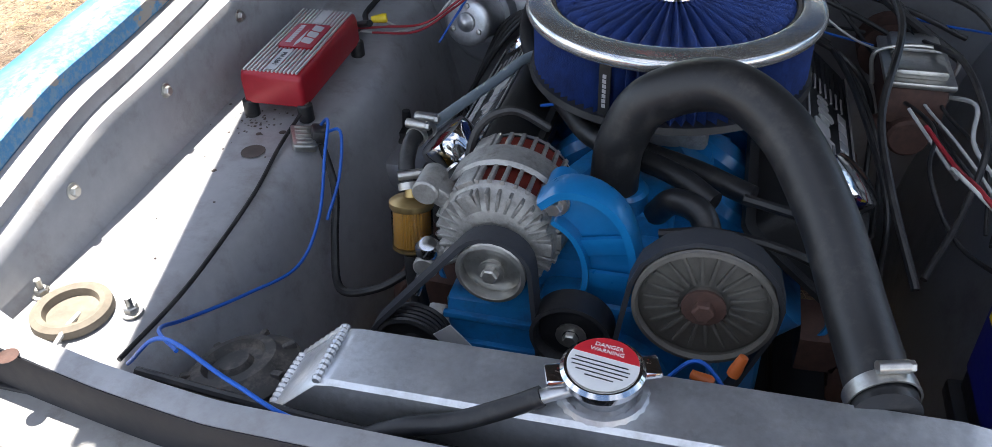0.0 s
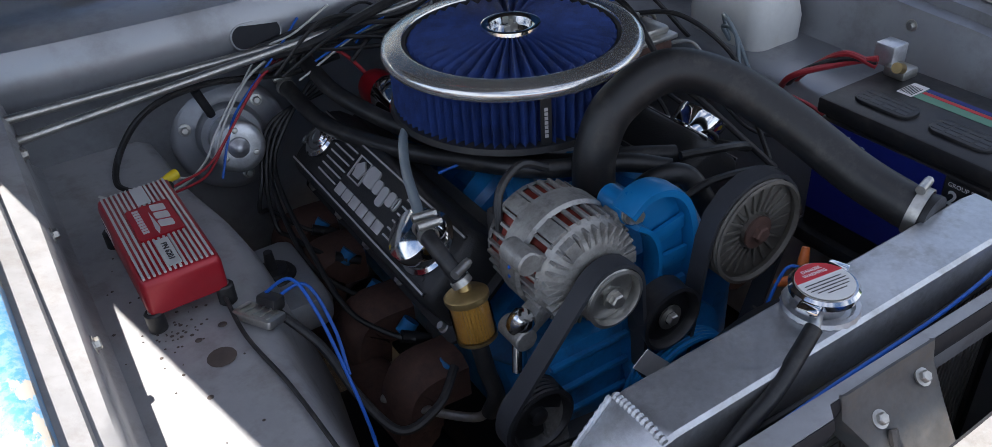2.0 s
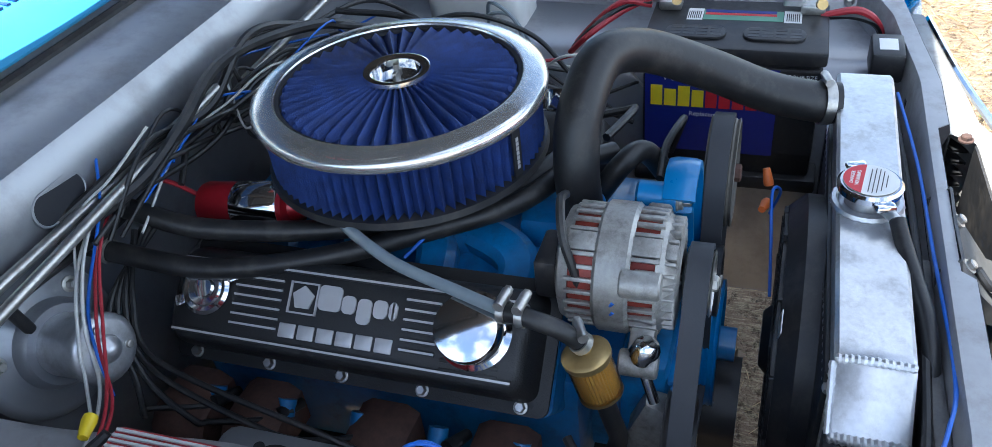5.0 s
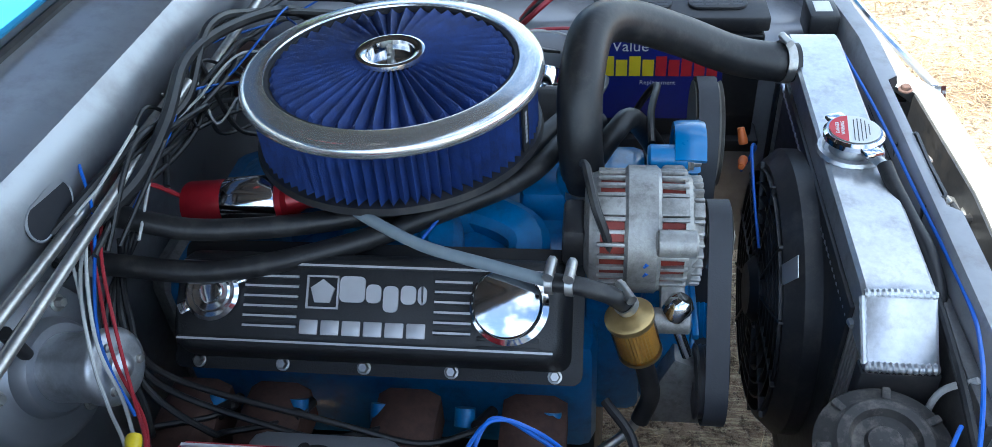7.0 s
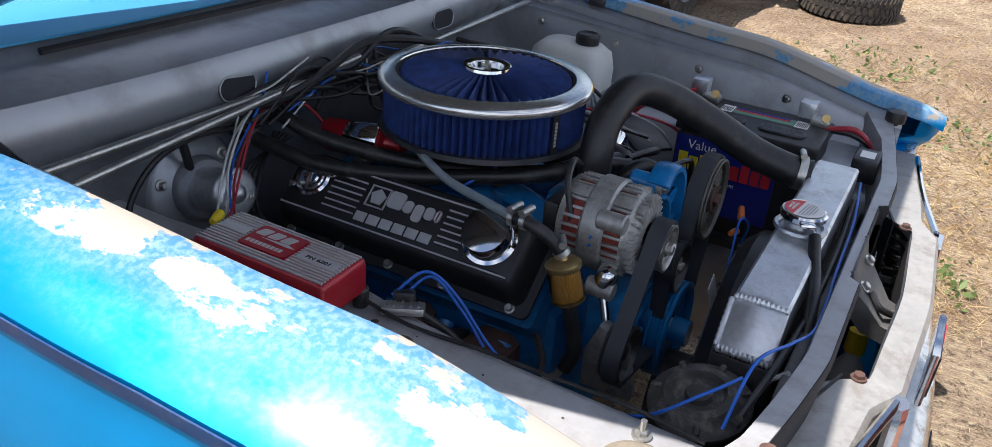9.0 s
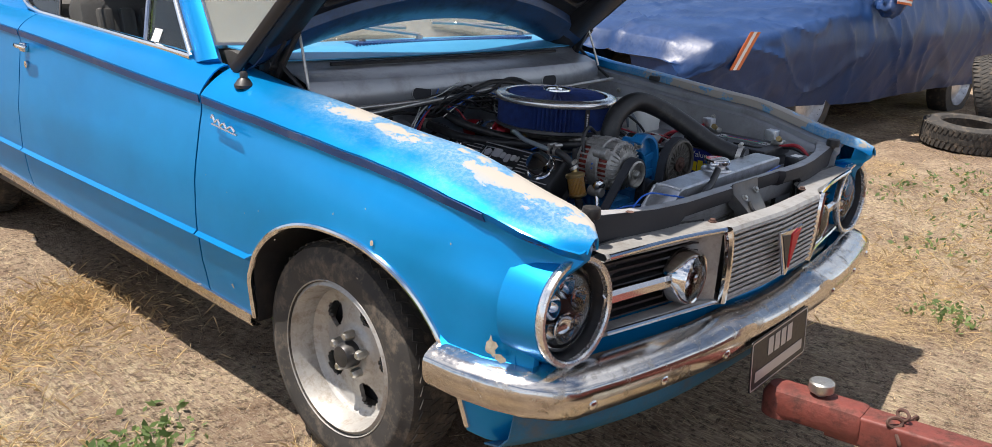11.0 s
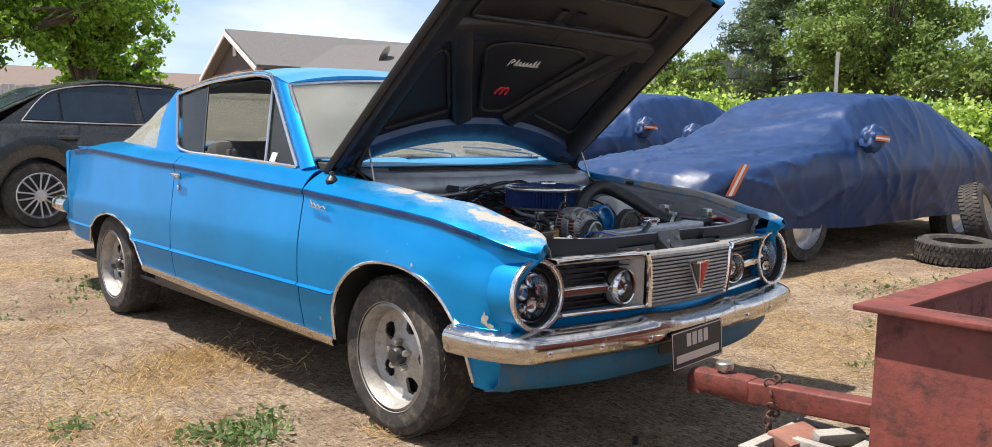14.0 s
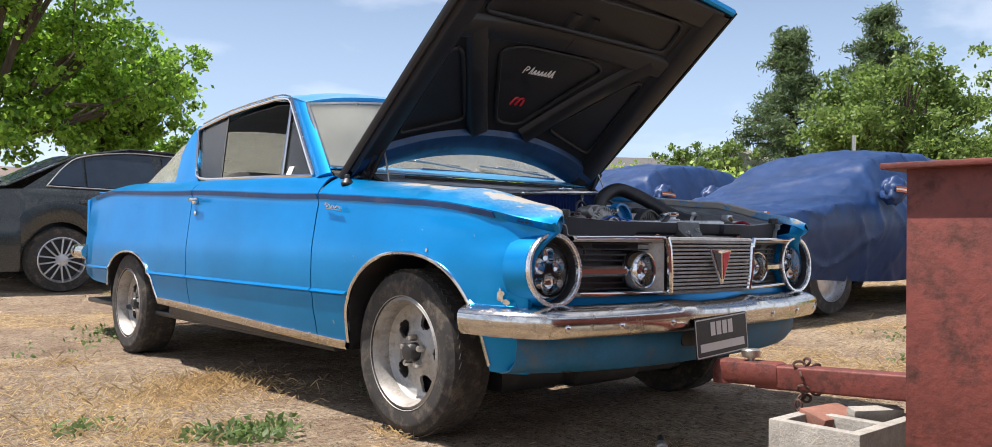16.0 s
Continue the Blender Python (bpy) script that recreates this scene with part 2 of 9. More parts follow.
M_FILTER = mat("blue_filter_gauze", (0.01, 0.034, 0.16), 0.72, var=0.5, scale=40, fine=650, bump=0.5)
M_FILTERDARK = mat("dark_filter_rubber", (0.012, 0.013, 0.018), 0.7, var=0.3)
M_AMBER = mat("pleated_amber_paper", (0.55, 0.3, 0.06), 0.45, var=0.2, scale=20, coat=0.4)
M_GOLD = mat("gold_passivated_steel", (0.45, 0.32, 0.14), 0.35, 0.85, var=0.25, scale=20)
M_COPPER = mat("copper_windings", (0.2, 0.03, 0.02), 0.4, 0.4, var=0.3, scale=60)
M_BOTTLE = mat("milky_plastic", (0.66, 0.66, 0.63), 0.45, var=0.07, scale=8, bump=0.02, dirt=(0.5, 0.47, 0.4), dirt_amt=0.3)
M_BATTBLUE = mat("blue_label", (0.012, 0.02, 0.2), 0.38, var=0.15, bump=0.0)
M_YELLOWPRINT = mat("yellow_print", (0.8, 0.62, 0.02), 0.4, var=0.06, bump=0.0)
M_WIREBLUE = mat("blue_wire", (0.012, 0.11, 0.5), 0.4, var=0.15, bump=0.0)
M_WIRERED = mat("red_wire", (0.33, 0.02, 0.03), 0.45, var=0.2, bump=0.0)
M_WIREWHITE = mat("pale_wire", (0.5, 0.5, 0.48), 0.5, var=0.2, bump=0.0)
M_YELLOW = mat("yellow_plastic", (0.75, 0.55, 0.02), 0.4, var=0.1, bump=0.0)
M_ORANGE = mat("orange_plastic", (0.6, 0.14, 0.03), 0.45, var=0.12, bump=0.0)
M_GREYHOSE = mat("grey_vinyl_hose", (0.19, 0.23, 0.26), 0.42, var=0.15, scale=12, bump=0.02)
M_CORE = mat("radiator_core_fins", (0.16, 0.155, 0.15), 0.55, 0.6, var=0.3, scale=30, fine=300, bump=0.3)
M_ARGENT = mat("faded_silver_grille", (0.36, 0.35, 0.335), 0.42, 0.4, var=0.2, scale=12, dirt=(0.16, 0.13, 0.1), dirt_amt=0.4)
M_MAG = mat("dull_cast_wheel", (0.4, 0.385, 0.36), 0.5, 0.55, var=0.2, scale=14, fine=120, bump=0.12, dirt=(0.22, 0.17, 0.12), dirt_amt=0.5)
M_SEAT = mat("grey_vinyl_upholstery", (0.075, 0.072, 0.07), 0.55, var=0.2)
M_INTERIOR = mat("dark_cabin_trim", (0.03, 0.03, 0.032), 0.6, var=0.25)
M_GLASS = glass_mat("window_glass", (0.6, 0.68, 0.65), 0.02, 0.008)
# body blue darkened for the shade under the bumper, with patches of dust
M_VALANCE = mat("dusty_shaded_blue_valance", (0.01, 0.12, 0.24), 0.6, var=0.3, scale=5, dirt=(0.14, 0.13, 0.11), dirt_amt=0.55)
# film on the rear glass covers both dust and a painted reflection
M_REARGLASS = glass_mat("dusty_sheen_rear_glass", (0.6, 0.64, 0.6), 0.04, 0.3)
M_LENS = glass_mat("lamp_glass", (0.92, 0.93, 0.95))
# windscreen film likewise: dust together with a painted sheen of sky
M_SCREEN = glass_mat("dusty_sky_sheen_windscreen", (0.72, 0.78, 0.75), 0.03, 0.2)
M_TARP = mat("navy_tarpaulin", (0.010, 0.036, 0.115), 0.42, var=0.3, scale=3, fine=34, bump=0.6, dirt=(0.08, 0.12, 0.22), dirt_amt=0.2, stretch=(1, 1, 0.4))
M_TARP.node_tree.nodes["Principled BSDF"].inputs["Specular IOR Level"].default_value = 0.36
M_BLACKCAR = mat("dark_green_black_car_paint", (0.035, 0.042, 0.042), 0.26, var=0.3, scale=3, coat=0.5, bump=0.01, dirt=(0.1, 0.09, 0.08), dirt_amt=0.12)
M_DARKGLASS = mat("dark_window_glass", (0.03, 0.045, 0.065), 0.06, var=0.2, bump=0.0, spread=0.03)
M_FENCE = mat("weathered_white_boards", (0.62, 0.61, 0.59), 0.7, var=0.15, scale=4, dirt=(0.3, 0.28, 0.25), dirt_amt=0.4, piece=0.25)
M_BARK = mat("bark", (0.09, 0.07, 0.055), 0.85, var=0.4, scale=8, fine=40, bump=0.6, stretch=(1, 1, 0.25))
M_STUCCO = mat("tan_house_siding", (0.26, 0.2, 0.15), 0.8, var=0.12, scale=2)
M_ROOF = mat("grey_shingle", (0.12, 0.115, 0.115), 0.85, var=0.25, scale=12, fine=40, bump=0.4)
M_CONCRETE = mat("concrete_block", (0.33, 0.31, 0.275), 0.9, var=0.3, scale=18, fine=130, bump=1.2, dirt=(0.25, 0.21, 0.17), dirt_amt=0.4)
M_BRICK = mat("worn_red_brick", (0.26, 0.12, 0.085), 0.85, var=0.3, scale=25, fine=140, bump=0.4)
M_REDSTEEL = mat("rusted_red_trailer_paint", (0.16, 0.038, 0.028), 0.6, 0.0, var=0.4, scale=7, fine=70, bump=0.7, dirt=(0.05, 0.02, 0.015), dirt_amt=0.9)
M_YELLOWCAR = mat("yellow_van_paint", (0.7, 0.42, 0.03), 0.4, var=0.1, coat=0.3)


def leaf_mat(name, a, b):
    m, n, l, p = nodes_of(name)
    isl = n.new("ShaderNodeNewGeometry").outputs["Random Per Island"]
    l.new(mixc(n, l, isl, a, b), p.inputs["Base Color"])
    p.inputs["Roughness"].default_value = 0.5
    tl = n.new("ShaderNodeBsdfTranslucent")
    l.new(mixc(n, l, isl, tuple(k * 1.3 for k in a), tuple(k * 1.5 for k in b)), tl.inputs["Color"])
    ms = n.new("ShaderNodeMixShader")
    ms.inputs[0].default_value = 0.48
    l.new(p.outputs[0], ms.inputs[1])
    l.new(tl.outputs[0], ms.inputs[2])
    l.new(ms.outputs[0], n["Material Output"].inputs["Surface"])
    return m


M_LEAF = leaf_mat("broad_leaves", (0.07, 0.17, 0.018), (0.30, 0.48, 0.06))
M_LEAFDULL = leaf_mat("dull_leaves", (0.07, 0.13, 0.025), (0.22, 0.31, 0.08))
M_PINE = leaf_mat("pine_needles", (0.045, 0.08, 0.035), (0.14, 0.2, 0.08))
M_VINE = leaf_mat("vine_leaves", (0.117, 0.221, 0.0325), (0.513, 0.648, 0.149))
M_STRAW = leaf_mat("dry_straw", (0.36, 0.26, 0.14), (0.74, 0.6, 0.36))
M_WEED = leaf_mat("green_weeds", (0.08, 0.13, 0.04), (0.2, 0.28, 0.1))


def ground_mat():
    """Dry trodden dirt: brown soil, pale dust, a litter of short fibres, and grit."""
    m, n, l, p = nodes_of("dry_dirt_ground")
    co = n.new("ShaderNodeTexCoord").outputs["Object"]
    big = noise_node(n, l, co, 0.55, 6, 0.6)
    mid = noise_node(n, l, co, 3.1, 9, 0.72)
    fine = noise_node(n, l, co, 48, 7, 0.75)
    grit = noise_node(n, l, co, 260, 3, 0.6)
    c = mixc(n, l, ramp(n, l, mid, 0.34, 0.66), (0.25, 0.16, 0.105), (0.53, 0.395, 0.28))
    litter = ramp(n, l, mathn(n, l, "ADD", mathn(n, l, "MULTIPLY", big, 0.6), mathn(n, l, "MULTIPLY", mid, 0.45)), 0.5, 0.6)
    # short fibres lying in three directions
    fib = None
    for turn in (0.3, 1.35, 2.4):
        mp = n.new("ShaderNodeMapping")
        mp.inputs["Rotation"].default_value, mp.inputs["Scale"].default_value = (0, 0, turn), (1, 0.16, 1)
        l.new(co, mp.inputs["Vector"])
        f = ramp(n, l, noise_node(n, l, mp.outputs["Vector"], 120, 3, 0.6), 0.55, 0.64)
        fib = f if fib is None else mixc(n, l, 1.0, fib, f, "LIGHTEN")
    c = mixc(n, l, mathn(n, l, "MULTIPLY", mathn(n, l, "ADD", mathn(n, l, "MULTIPLY", litter, 0.7), 0.16), fib), c, (0.74, 0.62, 0.4))
    # hollows of the fine relief coloured dark, as small painted shadow specks
    dark = ramp(n, l, fine, 0.40, 0.5)
    pale = ramp(n, l, noise_node(n, l, co, 95, 5, 0.7), 0.57, 0.63)
    c = mixc(n, l, mathn(n, l, "SUBTRACT", 1.0, dark), c, mixc(n, l, 0.72, c, (0.045, 0.03, 0.02)))
    c = mixc(n, l, mathn(n, l, "MULTIPLY", pale, 0.6), c, (0.68, 0.55, 0.41))
    c = mixc(n, l, mathn(n, l, "MULTIPLY", ramp(n, l, grit, 0.58, 0.68), 0.45), c, (0.6, 0.53, 0.43))
    l.new(c, p.inputs["Base Color"])
    p.inputs["Roughness"].default_value = 0.95
    p.inputs["Specular IOR Level"].default_value = 0.2
    h = mathn(n, l, "ADD", mathn(n, l, "MULTIPLY", fine, 1.0), mathn(n, l, "MULTIPLY", grit, 0.35))
    h = mathn(n, l, "ADD", h, mathn(n, l, "MULTIPLY", fib, 0.12))
    bump_to(n, l, p, h, 1.0, 0.03)
    return m


M_GROUND = ground_mat()


# ---- building helpers ----
def world_of(ob):
    """Where an object stands, through its parents."""
    if ob.parent is None:
        return ob.matrix_basis.copy()
    return world_of(ob.parent) @ ob.matrix_parent_inverse @ ob.matrix_basis


def part(name, bm, material, parent=None, label="", smooth=40, matrix=None):
    """Link a bmesh as one mesh object, shaded smooth below an angle of so many degrees."""
    me = bpy.data.meshes.new(name)
    if matrix is not None:
        bm.transform(matrix)
    bmesh.ops.recalc_face_normals(bm, faces=bm.faces)
    lim = radians(smooth)
    for e in bm.edges:
        e.smooth = len(e.link_faces) == 2 and e.calc_face_angle(0.0) < lim
    for f in bm.faces:
        f.smooth = True
    bm.to_mesh(me)
    bm.free()
    me.materials.append(material)
    ob = new(name, me)
    if parent is not None:
        ob.parent = parent
        ob.matrix_parent_inverse = world_of(parent).inverted()
    if label:
        tagged(ob, label)
    return ob


def islands(name, bm, material, parent, label="", smooth=40):
    """Each loose piece of a bmesh as a part of its own."""
    left = set(bm.verts)
    while left:
        seed = left.pop()
        group, stack = {seed}, [seed]
        while stack:
            for e in stack.pop().link_edges:
                for v in e.verts:
                    if v in left:
                        left.discard(v)
                        group.add(v)
                        stack.append(v)
        nb = bmesh.new()
        order = list(group)
        idx = {v: nb.verts.new(v.co) for v in order}
        for f in {f for v in order for f in v.link_faces}:
            nb.faces.new([idx[v] for v in f.verts])
        part(name, nb, material, parent, label, smooth)
    bm.free()


def thing(name, at, label, category, group="", kind=""):
    e = new(name)
    e.empty_display_size = 0.05
    e.location = at
    return tagged(e, label, category, group, kind)


def B():
    return bmesh.new()


def box(bm, x0, x1, y0, y1, z0, z1, bev=0.0, m=None, seg=2):
    r = bmesh.ops.create_cube(bm, size=1)
    vs = r["verts"]
    mt = Matrix.Translation(((x0 + x1) / 2, (y0 + y1) / 2, (z0 + z1) / 2)) @ Matrix.Diagonal((x1 - x0, y1 - y0, z1 - z0, 1))
    bmesh.ops.transform(bm, matrix=mt, verts=vs)
    if bev:
        es = list({e for v in vs for e in v.link_edges})
        rr = bmesh.ops.bevel(bm, geom=es, offset=bev, segments=seg, affect="EDGES", profile=0.5)
        vs = list({v for f in rr["faces"] for v in f.verts} | {v for v in vs if v.is_valid})
    if m is not None:
        bmesh.ops.transform(bm, matrix=m, verts=vs)
    return bm


def axis_m(p, d):
    """A pose at p whose z axis points along d."""
    return Matrix.Translation(p) @ Vector(d).to_track_quat("Z", "Y").to_matrix().to_4x4()


def lathe(bm, prof, m=None, seg=32, a0=0.0, a1=360.0):
    """Turn a profile of (radius, height) about z. A whole turn closes."""
    m = m or Matrix.Identity(4)
    full = abs(a1 - a0) >= 359.9
    cnt = seg if full else seg + 1
    rings = []
    for k in range(cnt):
        a = radians(a0 + (a1 - a0) * k / seg)
        rings.append([bm.verts.new(m @ Vector((r * math.cos(a), r * math.sin(a), z))) for r, z in prof])
    for k in range(seg):
        p, q = rings[k], rings[(k + 1) % cnt]
        for j in range(len(prof) - 1):
            if prof[j][0] < 1e-6 and prof[j + 1][0] < 1e-6:
                continue
            bm.faces.new((p[j], q[j], q[j + 1], p[j + 1]))
    bmesh.ops.remove_doubles(bm, verts=[v for r in rings for v in r], dist=1e-5)
    return bm


def cyl(bm, p0, p1, r0, r1=None, seg=20, bev=0.0):
    """A closed rod from p0 to p1, with its rims eased by bev."""
    r1 = r0 if r1 is None else r1
    d = Vector(p1) - Vector(p0)
    h = d.length
    if bev:
        prof = [(0, 0), (r0 - bev, 0), (r0, bev), (r1, h - bev), (r1 - bev, h), (0, h)]
    else:
        prof = [(0, 0), (r0, 0), (r1, h), (0, h)]
    return lathe(bm, prof, axis_m(p0, d), seg)


def spline(pts, per=8):
    """A smooth line through points."""
    P = [Vector(p) for p in pts]
    if len(P) < 3:
        return [P[0].lerp(P[-1], k / per) for k in range(per + 1)]
    P = [P[0] * 2 - P[1], *P, P[-1] * 2 - P[-2]]
    out = []
    for i in range(1, len(P) - 2):
        a, b, c, d = P[i - 1:i + 3]
        for k in range(per):
            t = k / per
            out.append(0.5 * (2 * b + (c - a) * t + (2 * a - 5 * b + 4 * c - d) * t * t + (3 * b - a - 3 * c + d) * t ** 3))
    out.append(P[-2])
    return out


def tube(bm, pts, r, seg=10, per=8, smooth=True, ribs=0.0):
    """A hose or wire along points; r a radius or a list of two for the ends."""
    line = spline(pts, per) if smooth else [Vector(p) for p in pts]
    ra, rb = r if isinstance(r, tuple) else (r, r)
    up = Vector((0.13, 0.27, 1)).normalized()
    rings = []
    for i, p in enumerate(line):
        d = (line[min(i + 1, len(line) - 1)] - line[max(i - 1, 0)]).normalized()
        side = up.cross(d)
        if side.length < 1e-3:
            side = Vector((1, 0, 0)).cross(d)
        side.normalize()
        up = d.cross(side).normalized()
        rr = ra + (rb - ra) * i / max(1, len(line) - 1)
        if ribs and i % 2:
            rr *= 1 + ribs
        rings.append([bm.verts.new(p + (side * math.cos(2 * math.pi * k / seg) + up * math.sin(2 * math.pi * k / seg)) * rr) for k in range(seg)])
    for p, q in zip(rings, rings[1:]):
        for k in range(seg):
            bm.faces.new((p[k], p[(k + 1) % seg], q[(k + 1) % seg], q[k]))
    bm.faces.new(rings[0][::-1])
    bm.faces.new(rings[-1])
    return bm


def grid(bm, rows, close=False):
    """A sheet through rows of points."""
    V = [[bm.verts.new(p) for p in r] for r in rows]
    for a, b in zip(V, V[1:]):
        cnt = len(a)
        for j in range(cnt if close else cnt - 1):
            k = (j + 1) % cnt
            bm.faces.new((a[j], a[k], b[k], b[j]))
    return V


def thicken(bm, t):
    """Give a sheet its thickness."""
    bmesh.ops.recalc_face_normals(bm, faces=bm.faces)
    first = [v.co.copy() for v in bm.verts]
    seen = set(bm.verts)
    bmesh.ops.solidify(bm, geom=list(bm.faces), thickness=t)
    tree = kdtree.KDTree(len(first))
    for k, c in enumerate(first):
        tree.insert(c, k)
    tree.balance()
    for v in bm.verts:
        if v not in seen:
            c, k, d = tree.find(v.co)
            if d > 2.5 * abs(t):
                v.co = c + (v.co - c) * (abs(t) / d)
    return bm


def prism(bm, outline, z0, z1, m=None, bev=0.0):
    """A flat outline of (x, y) drawn up from z0 to z1."""
    m = m or Matrix.Identity(4)
    lo = [bm.verts.new(m @ Vector((x, y, z0))) for x, y in outline]
    hi = [bm.verts.new(m @ Vector((x, y, z1))) for x, y in outline]
    k = len(outline)
    caps = [bm.faces.new(hi), bm.faces.new(lo[::-1])]
    for i in range(k):
        bm.faces.new((lo[i], lo[(i + 1) % k], hi[(i + 1) % k], hi[i]))
    if bev:
        es = [e for f in caps for e in f.edges]
        bmesh.ops.bevel(bm, geom=es, offset=bev, segments=2, affect="EDGES", profile=0.5)
    return bm


def rrect(w, h, r, seg=4):
    """Outline of a rectangle with rounded corners about the origin."""
    out = []
    for cx, cy, a in ((w / 2 - r, h / 2 - r, 0), (-w / 2 + r, h / 2 - r, 90), (-w / 2 + r, -h / 2 + r, 180), (w / 2 - r, -h / 2 + r, 270)):
        for k in range(seg + 1):
            t = radians(a + 90 * k / seg)
            out.append((cx + r * math.cos(t), cy + r * math.sin(t)))
    return out


def hexbolt(bm, p, d, r=0.008, h=0.007, flange=1.5):
    m = axis_m(p, d)
    lathe(bm, [(0, 0), (r * flange, 0), (r * flange, h * 0.25), (r, h * 0.3), (0, h * 0.3)], m, 16)
    lathe(bm, [(0, h * 0.3), (r, h * 0.3), (r, h * 0.85), (r * 0.8, h), (0, h)], m, 6)
    return bm


def lettering(name, text, size, m, material, parent, depth=0.0012, shear=0.0, bold=0.0, align="CENTER", label=""):
    cu = bpy.data.curves.new(name, "FONT")
    cu.body, cu.size, cu.extrude, cu.shear, cu.offset = text, size, depth, shear, bold
    cu.align_x, cu.align_y = align, "CENTER"
    cu.resolution_u = 2
    tmp = bpy.data.objects.new("letters", cu)
    scene.collection.objects.link(tmp)
    bpy.context.view_layer.update()
    me = bpy.data.meshes.new_from_object(tmp.evaluated_get(bpy.context.evaluated_depsgraph_get()))
    bpy.data.objects.remove(tmp)
    bm = bmesh.new()
    bm.from_mesh(me)
    bpy.data.meshes.remove(me)
    return part(name, bm, material, parent, label, 30, m)


def frame_m(o, ex, ey):
    """A pose with its x and y axes along ex and ey."""
    ex = Vector(ex).normalized()
    ez = ex.cross(Vector(ey)).normalized()
    ey = ez.cross(ex)
    return Matrix.Translation(o) @ Matrix((ex, ey, ez)).transposed().to_4x4()


def lerp_table(tab, v):
    if v <= tab[0][0]:
        return tab[0][1]
    for (a, p), (b, q) in zip(tab, tab[1:]):
        if v <= b:
            t = (v - a) / (b - a)
            return p + (q - p) * (t * t * (3 - 2 * t) * 0.5 + t * 0.5)
    return tab[-1][1]


# ---- ground ----
def gz(x, y):
    """Height of the yard: level round the car, rising a little towards the far cars, with small clods near it."""
    z = 0.03 + 0.036 * max(0.0, x - 1.3) * min(1, 6 / max(6.0, x)) + 0.04 * max(0.0, min(y, 14) - 2.9) + 0.012 * noise.noise((x * 0.5, y * 0.5, 0)) * min(1, max(0, abs(x) + abs(y) - 1) / 3)
    if -3.6 < x < 6.2 and -3.2 < y < 6.6:
        z += 0.006 * noise.noise((x * 7, y * 7, 2.0)) + 0.005 * max(0.0, noise.noise((x * 21, y * 21, 6.0)))
    return z


def build_ground():
    bm = B()
    xs = sorted(set([-400, -200, -100, -50, -30, -20, -14, -10, -8, -6, -5, -4] + [round(-3.4 + k * 0.036, 3) for k in range(230)] + [5, 5.5, 6] + [k * 0.5 for k in range(13, 33)] + [20, 26, 34, 50, 80, 140, 250, 400]))
    ys = sorted(set([-400, -200, -100, -50, -30, -20, -14, -10, -8, -6, -5, -4] + [round(-3.0 + k * 0.036, 3) for k in range(245)] + [6, 6.5] + [k * 0.5 for k in range(14, 37)] + [22, 28, 36, 50, 80, 140, 250, 400]))
    rows = [[(x, y, gz(x, y)) for x in xs] for y in ys]
    grid(bm, rows)
    return tagged(part("ground", bm, M_GROUND), "dry brown dirt yard strewn with straw", "ground", kind="structure")


build_ground()

# ---- the blue car ----
car = thing("car", (0, 1.4, 0), "weathered bright blue two-door fastback car with its hood raised", "car")

T_ZS = [(-0.67, 0.768), (-0.63, 0.777), (-0.58, 0.787), (-0.52, 0.799), (-0.46, 0.811), (-0.4, 0.821), (-0.32, 0.834), (-0.23, 0.846), (-0.1, 0.857), (0.1, 0.869), (0.33, 0.882), (0.57, 0.895), (1.81, 0.945), (3.1, 0.985), (3.75, 0.95)]
T_XS = [(-0.672, 0.738), (-0.655, 0.758), (-0.62, 0.780), (-0.56, 0.796), (-0.35, 0.812), (0.0, 0.825), (0.57, 0.832), (1.8, 0.84), (3.0, 0.815), (3.6, 0.77), (3.8, 0.70)]
T_XM = [(-0.66, 0.79), (-0.5, 0.825), (-0.2, 0.852), (0.4, 0.858), (1.7, 0.866), (2.6, 0.862), (3.3, 0.845), (3.6, 0.80), (3.8, 0.70)]
T_ZB = [(-0.55, 0.31), (0.34, 0.325), (2.1, 0.375), (3.2, 0.42), (3.8, 0.47)]
T_YF = [(0.30, -0.54), (0.45, -0.585), (0.60, -0.60), (0.70, -0.61), (0.74, -0.64), (0.765, -0.664), (0.81, -0.672)]
T_CZ = [(-0.672, 0.796), (-0.664, 0.806), (-0.645, 0.813), (-0.59, 0.828), (-0.27, 0.893), (0.28, 0.936), (0.56, 0.968), (0.8, 0.985), (1.8, 1.0), (3.0, 1.03), (3.5, 0.99), (3.8, 0.96)]


def zs(y): return lerp_table(T_ZS, y)
def xs_(y): return lerp_table(T_XS, y)
def xm_(y): return lerp_table(T_XM, y)
def zb_(y): return lerp_table(T_ZB, y)


def side_x(y, z):
    """Half-width of the body at a height below the stripe."""
    s, m = xs_(y), xm_(y)
    under = 0.045 * max(0.0, min(1.0, (-0.30 - y) / 0.3)) ** 1.5
    return lerp_table([(0.28, m - 0.05), (0.36, m - 0.028), (0.45, m - 0.010), (0.502, m - 0.005), (0.512, m + 0.011), (0.522, m - 0.001), (0.56, m + 0.001), (0.66, m), (0.745, (m + s) / 2 + 0.004 - under), (zs(y) - 0.03, s - 0.004 - under * 0.7), (zs(y), s)], z)


ARCHES = ((-0.06, 0.385, 0.672), (2.62, 0.42, 0.622))


def arch_z(y):
    for c, w, top in ARCHES:
        u = (y - c) / w
        if abs(u) < 1:
            return 0.30 + (top - 0.30) * (1 - abs(u) ** 2.3) ** (1 / 2.3)
    return 0.0


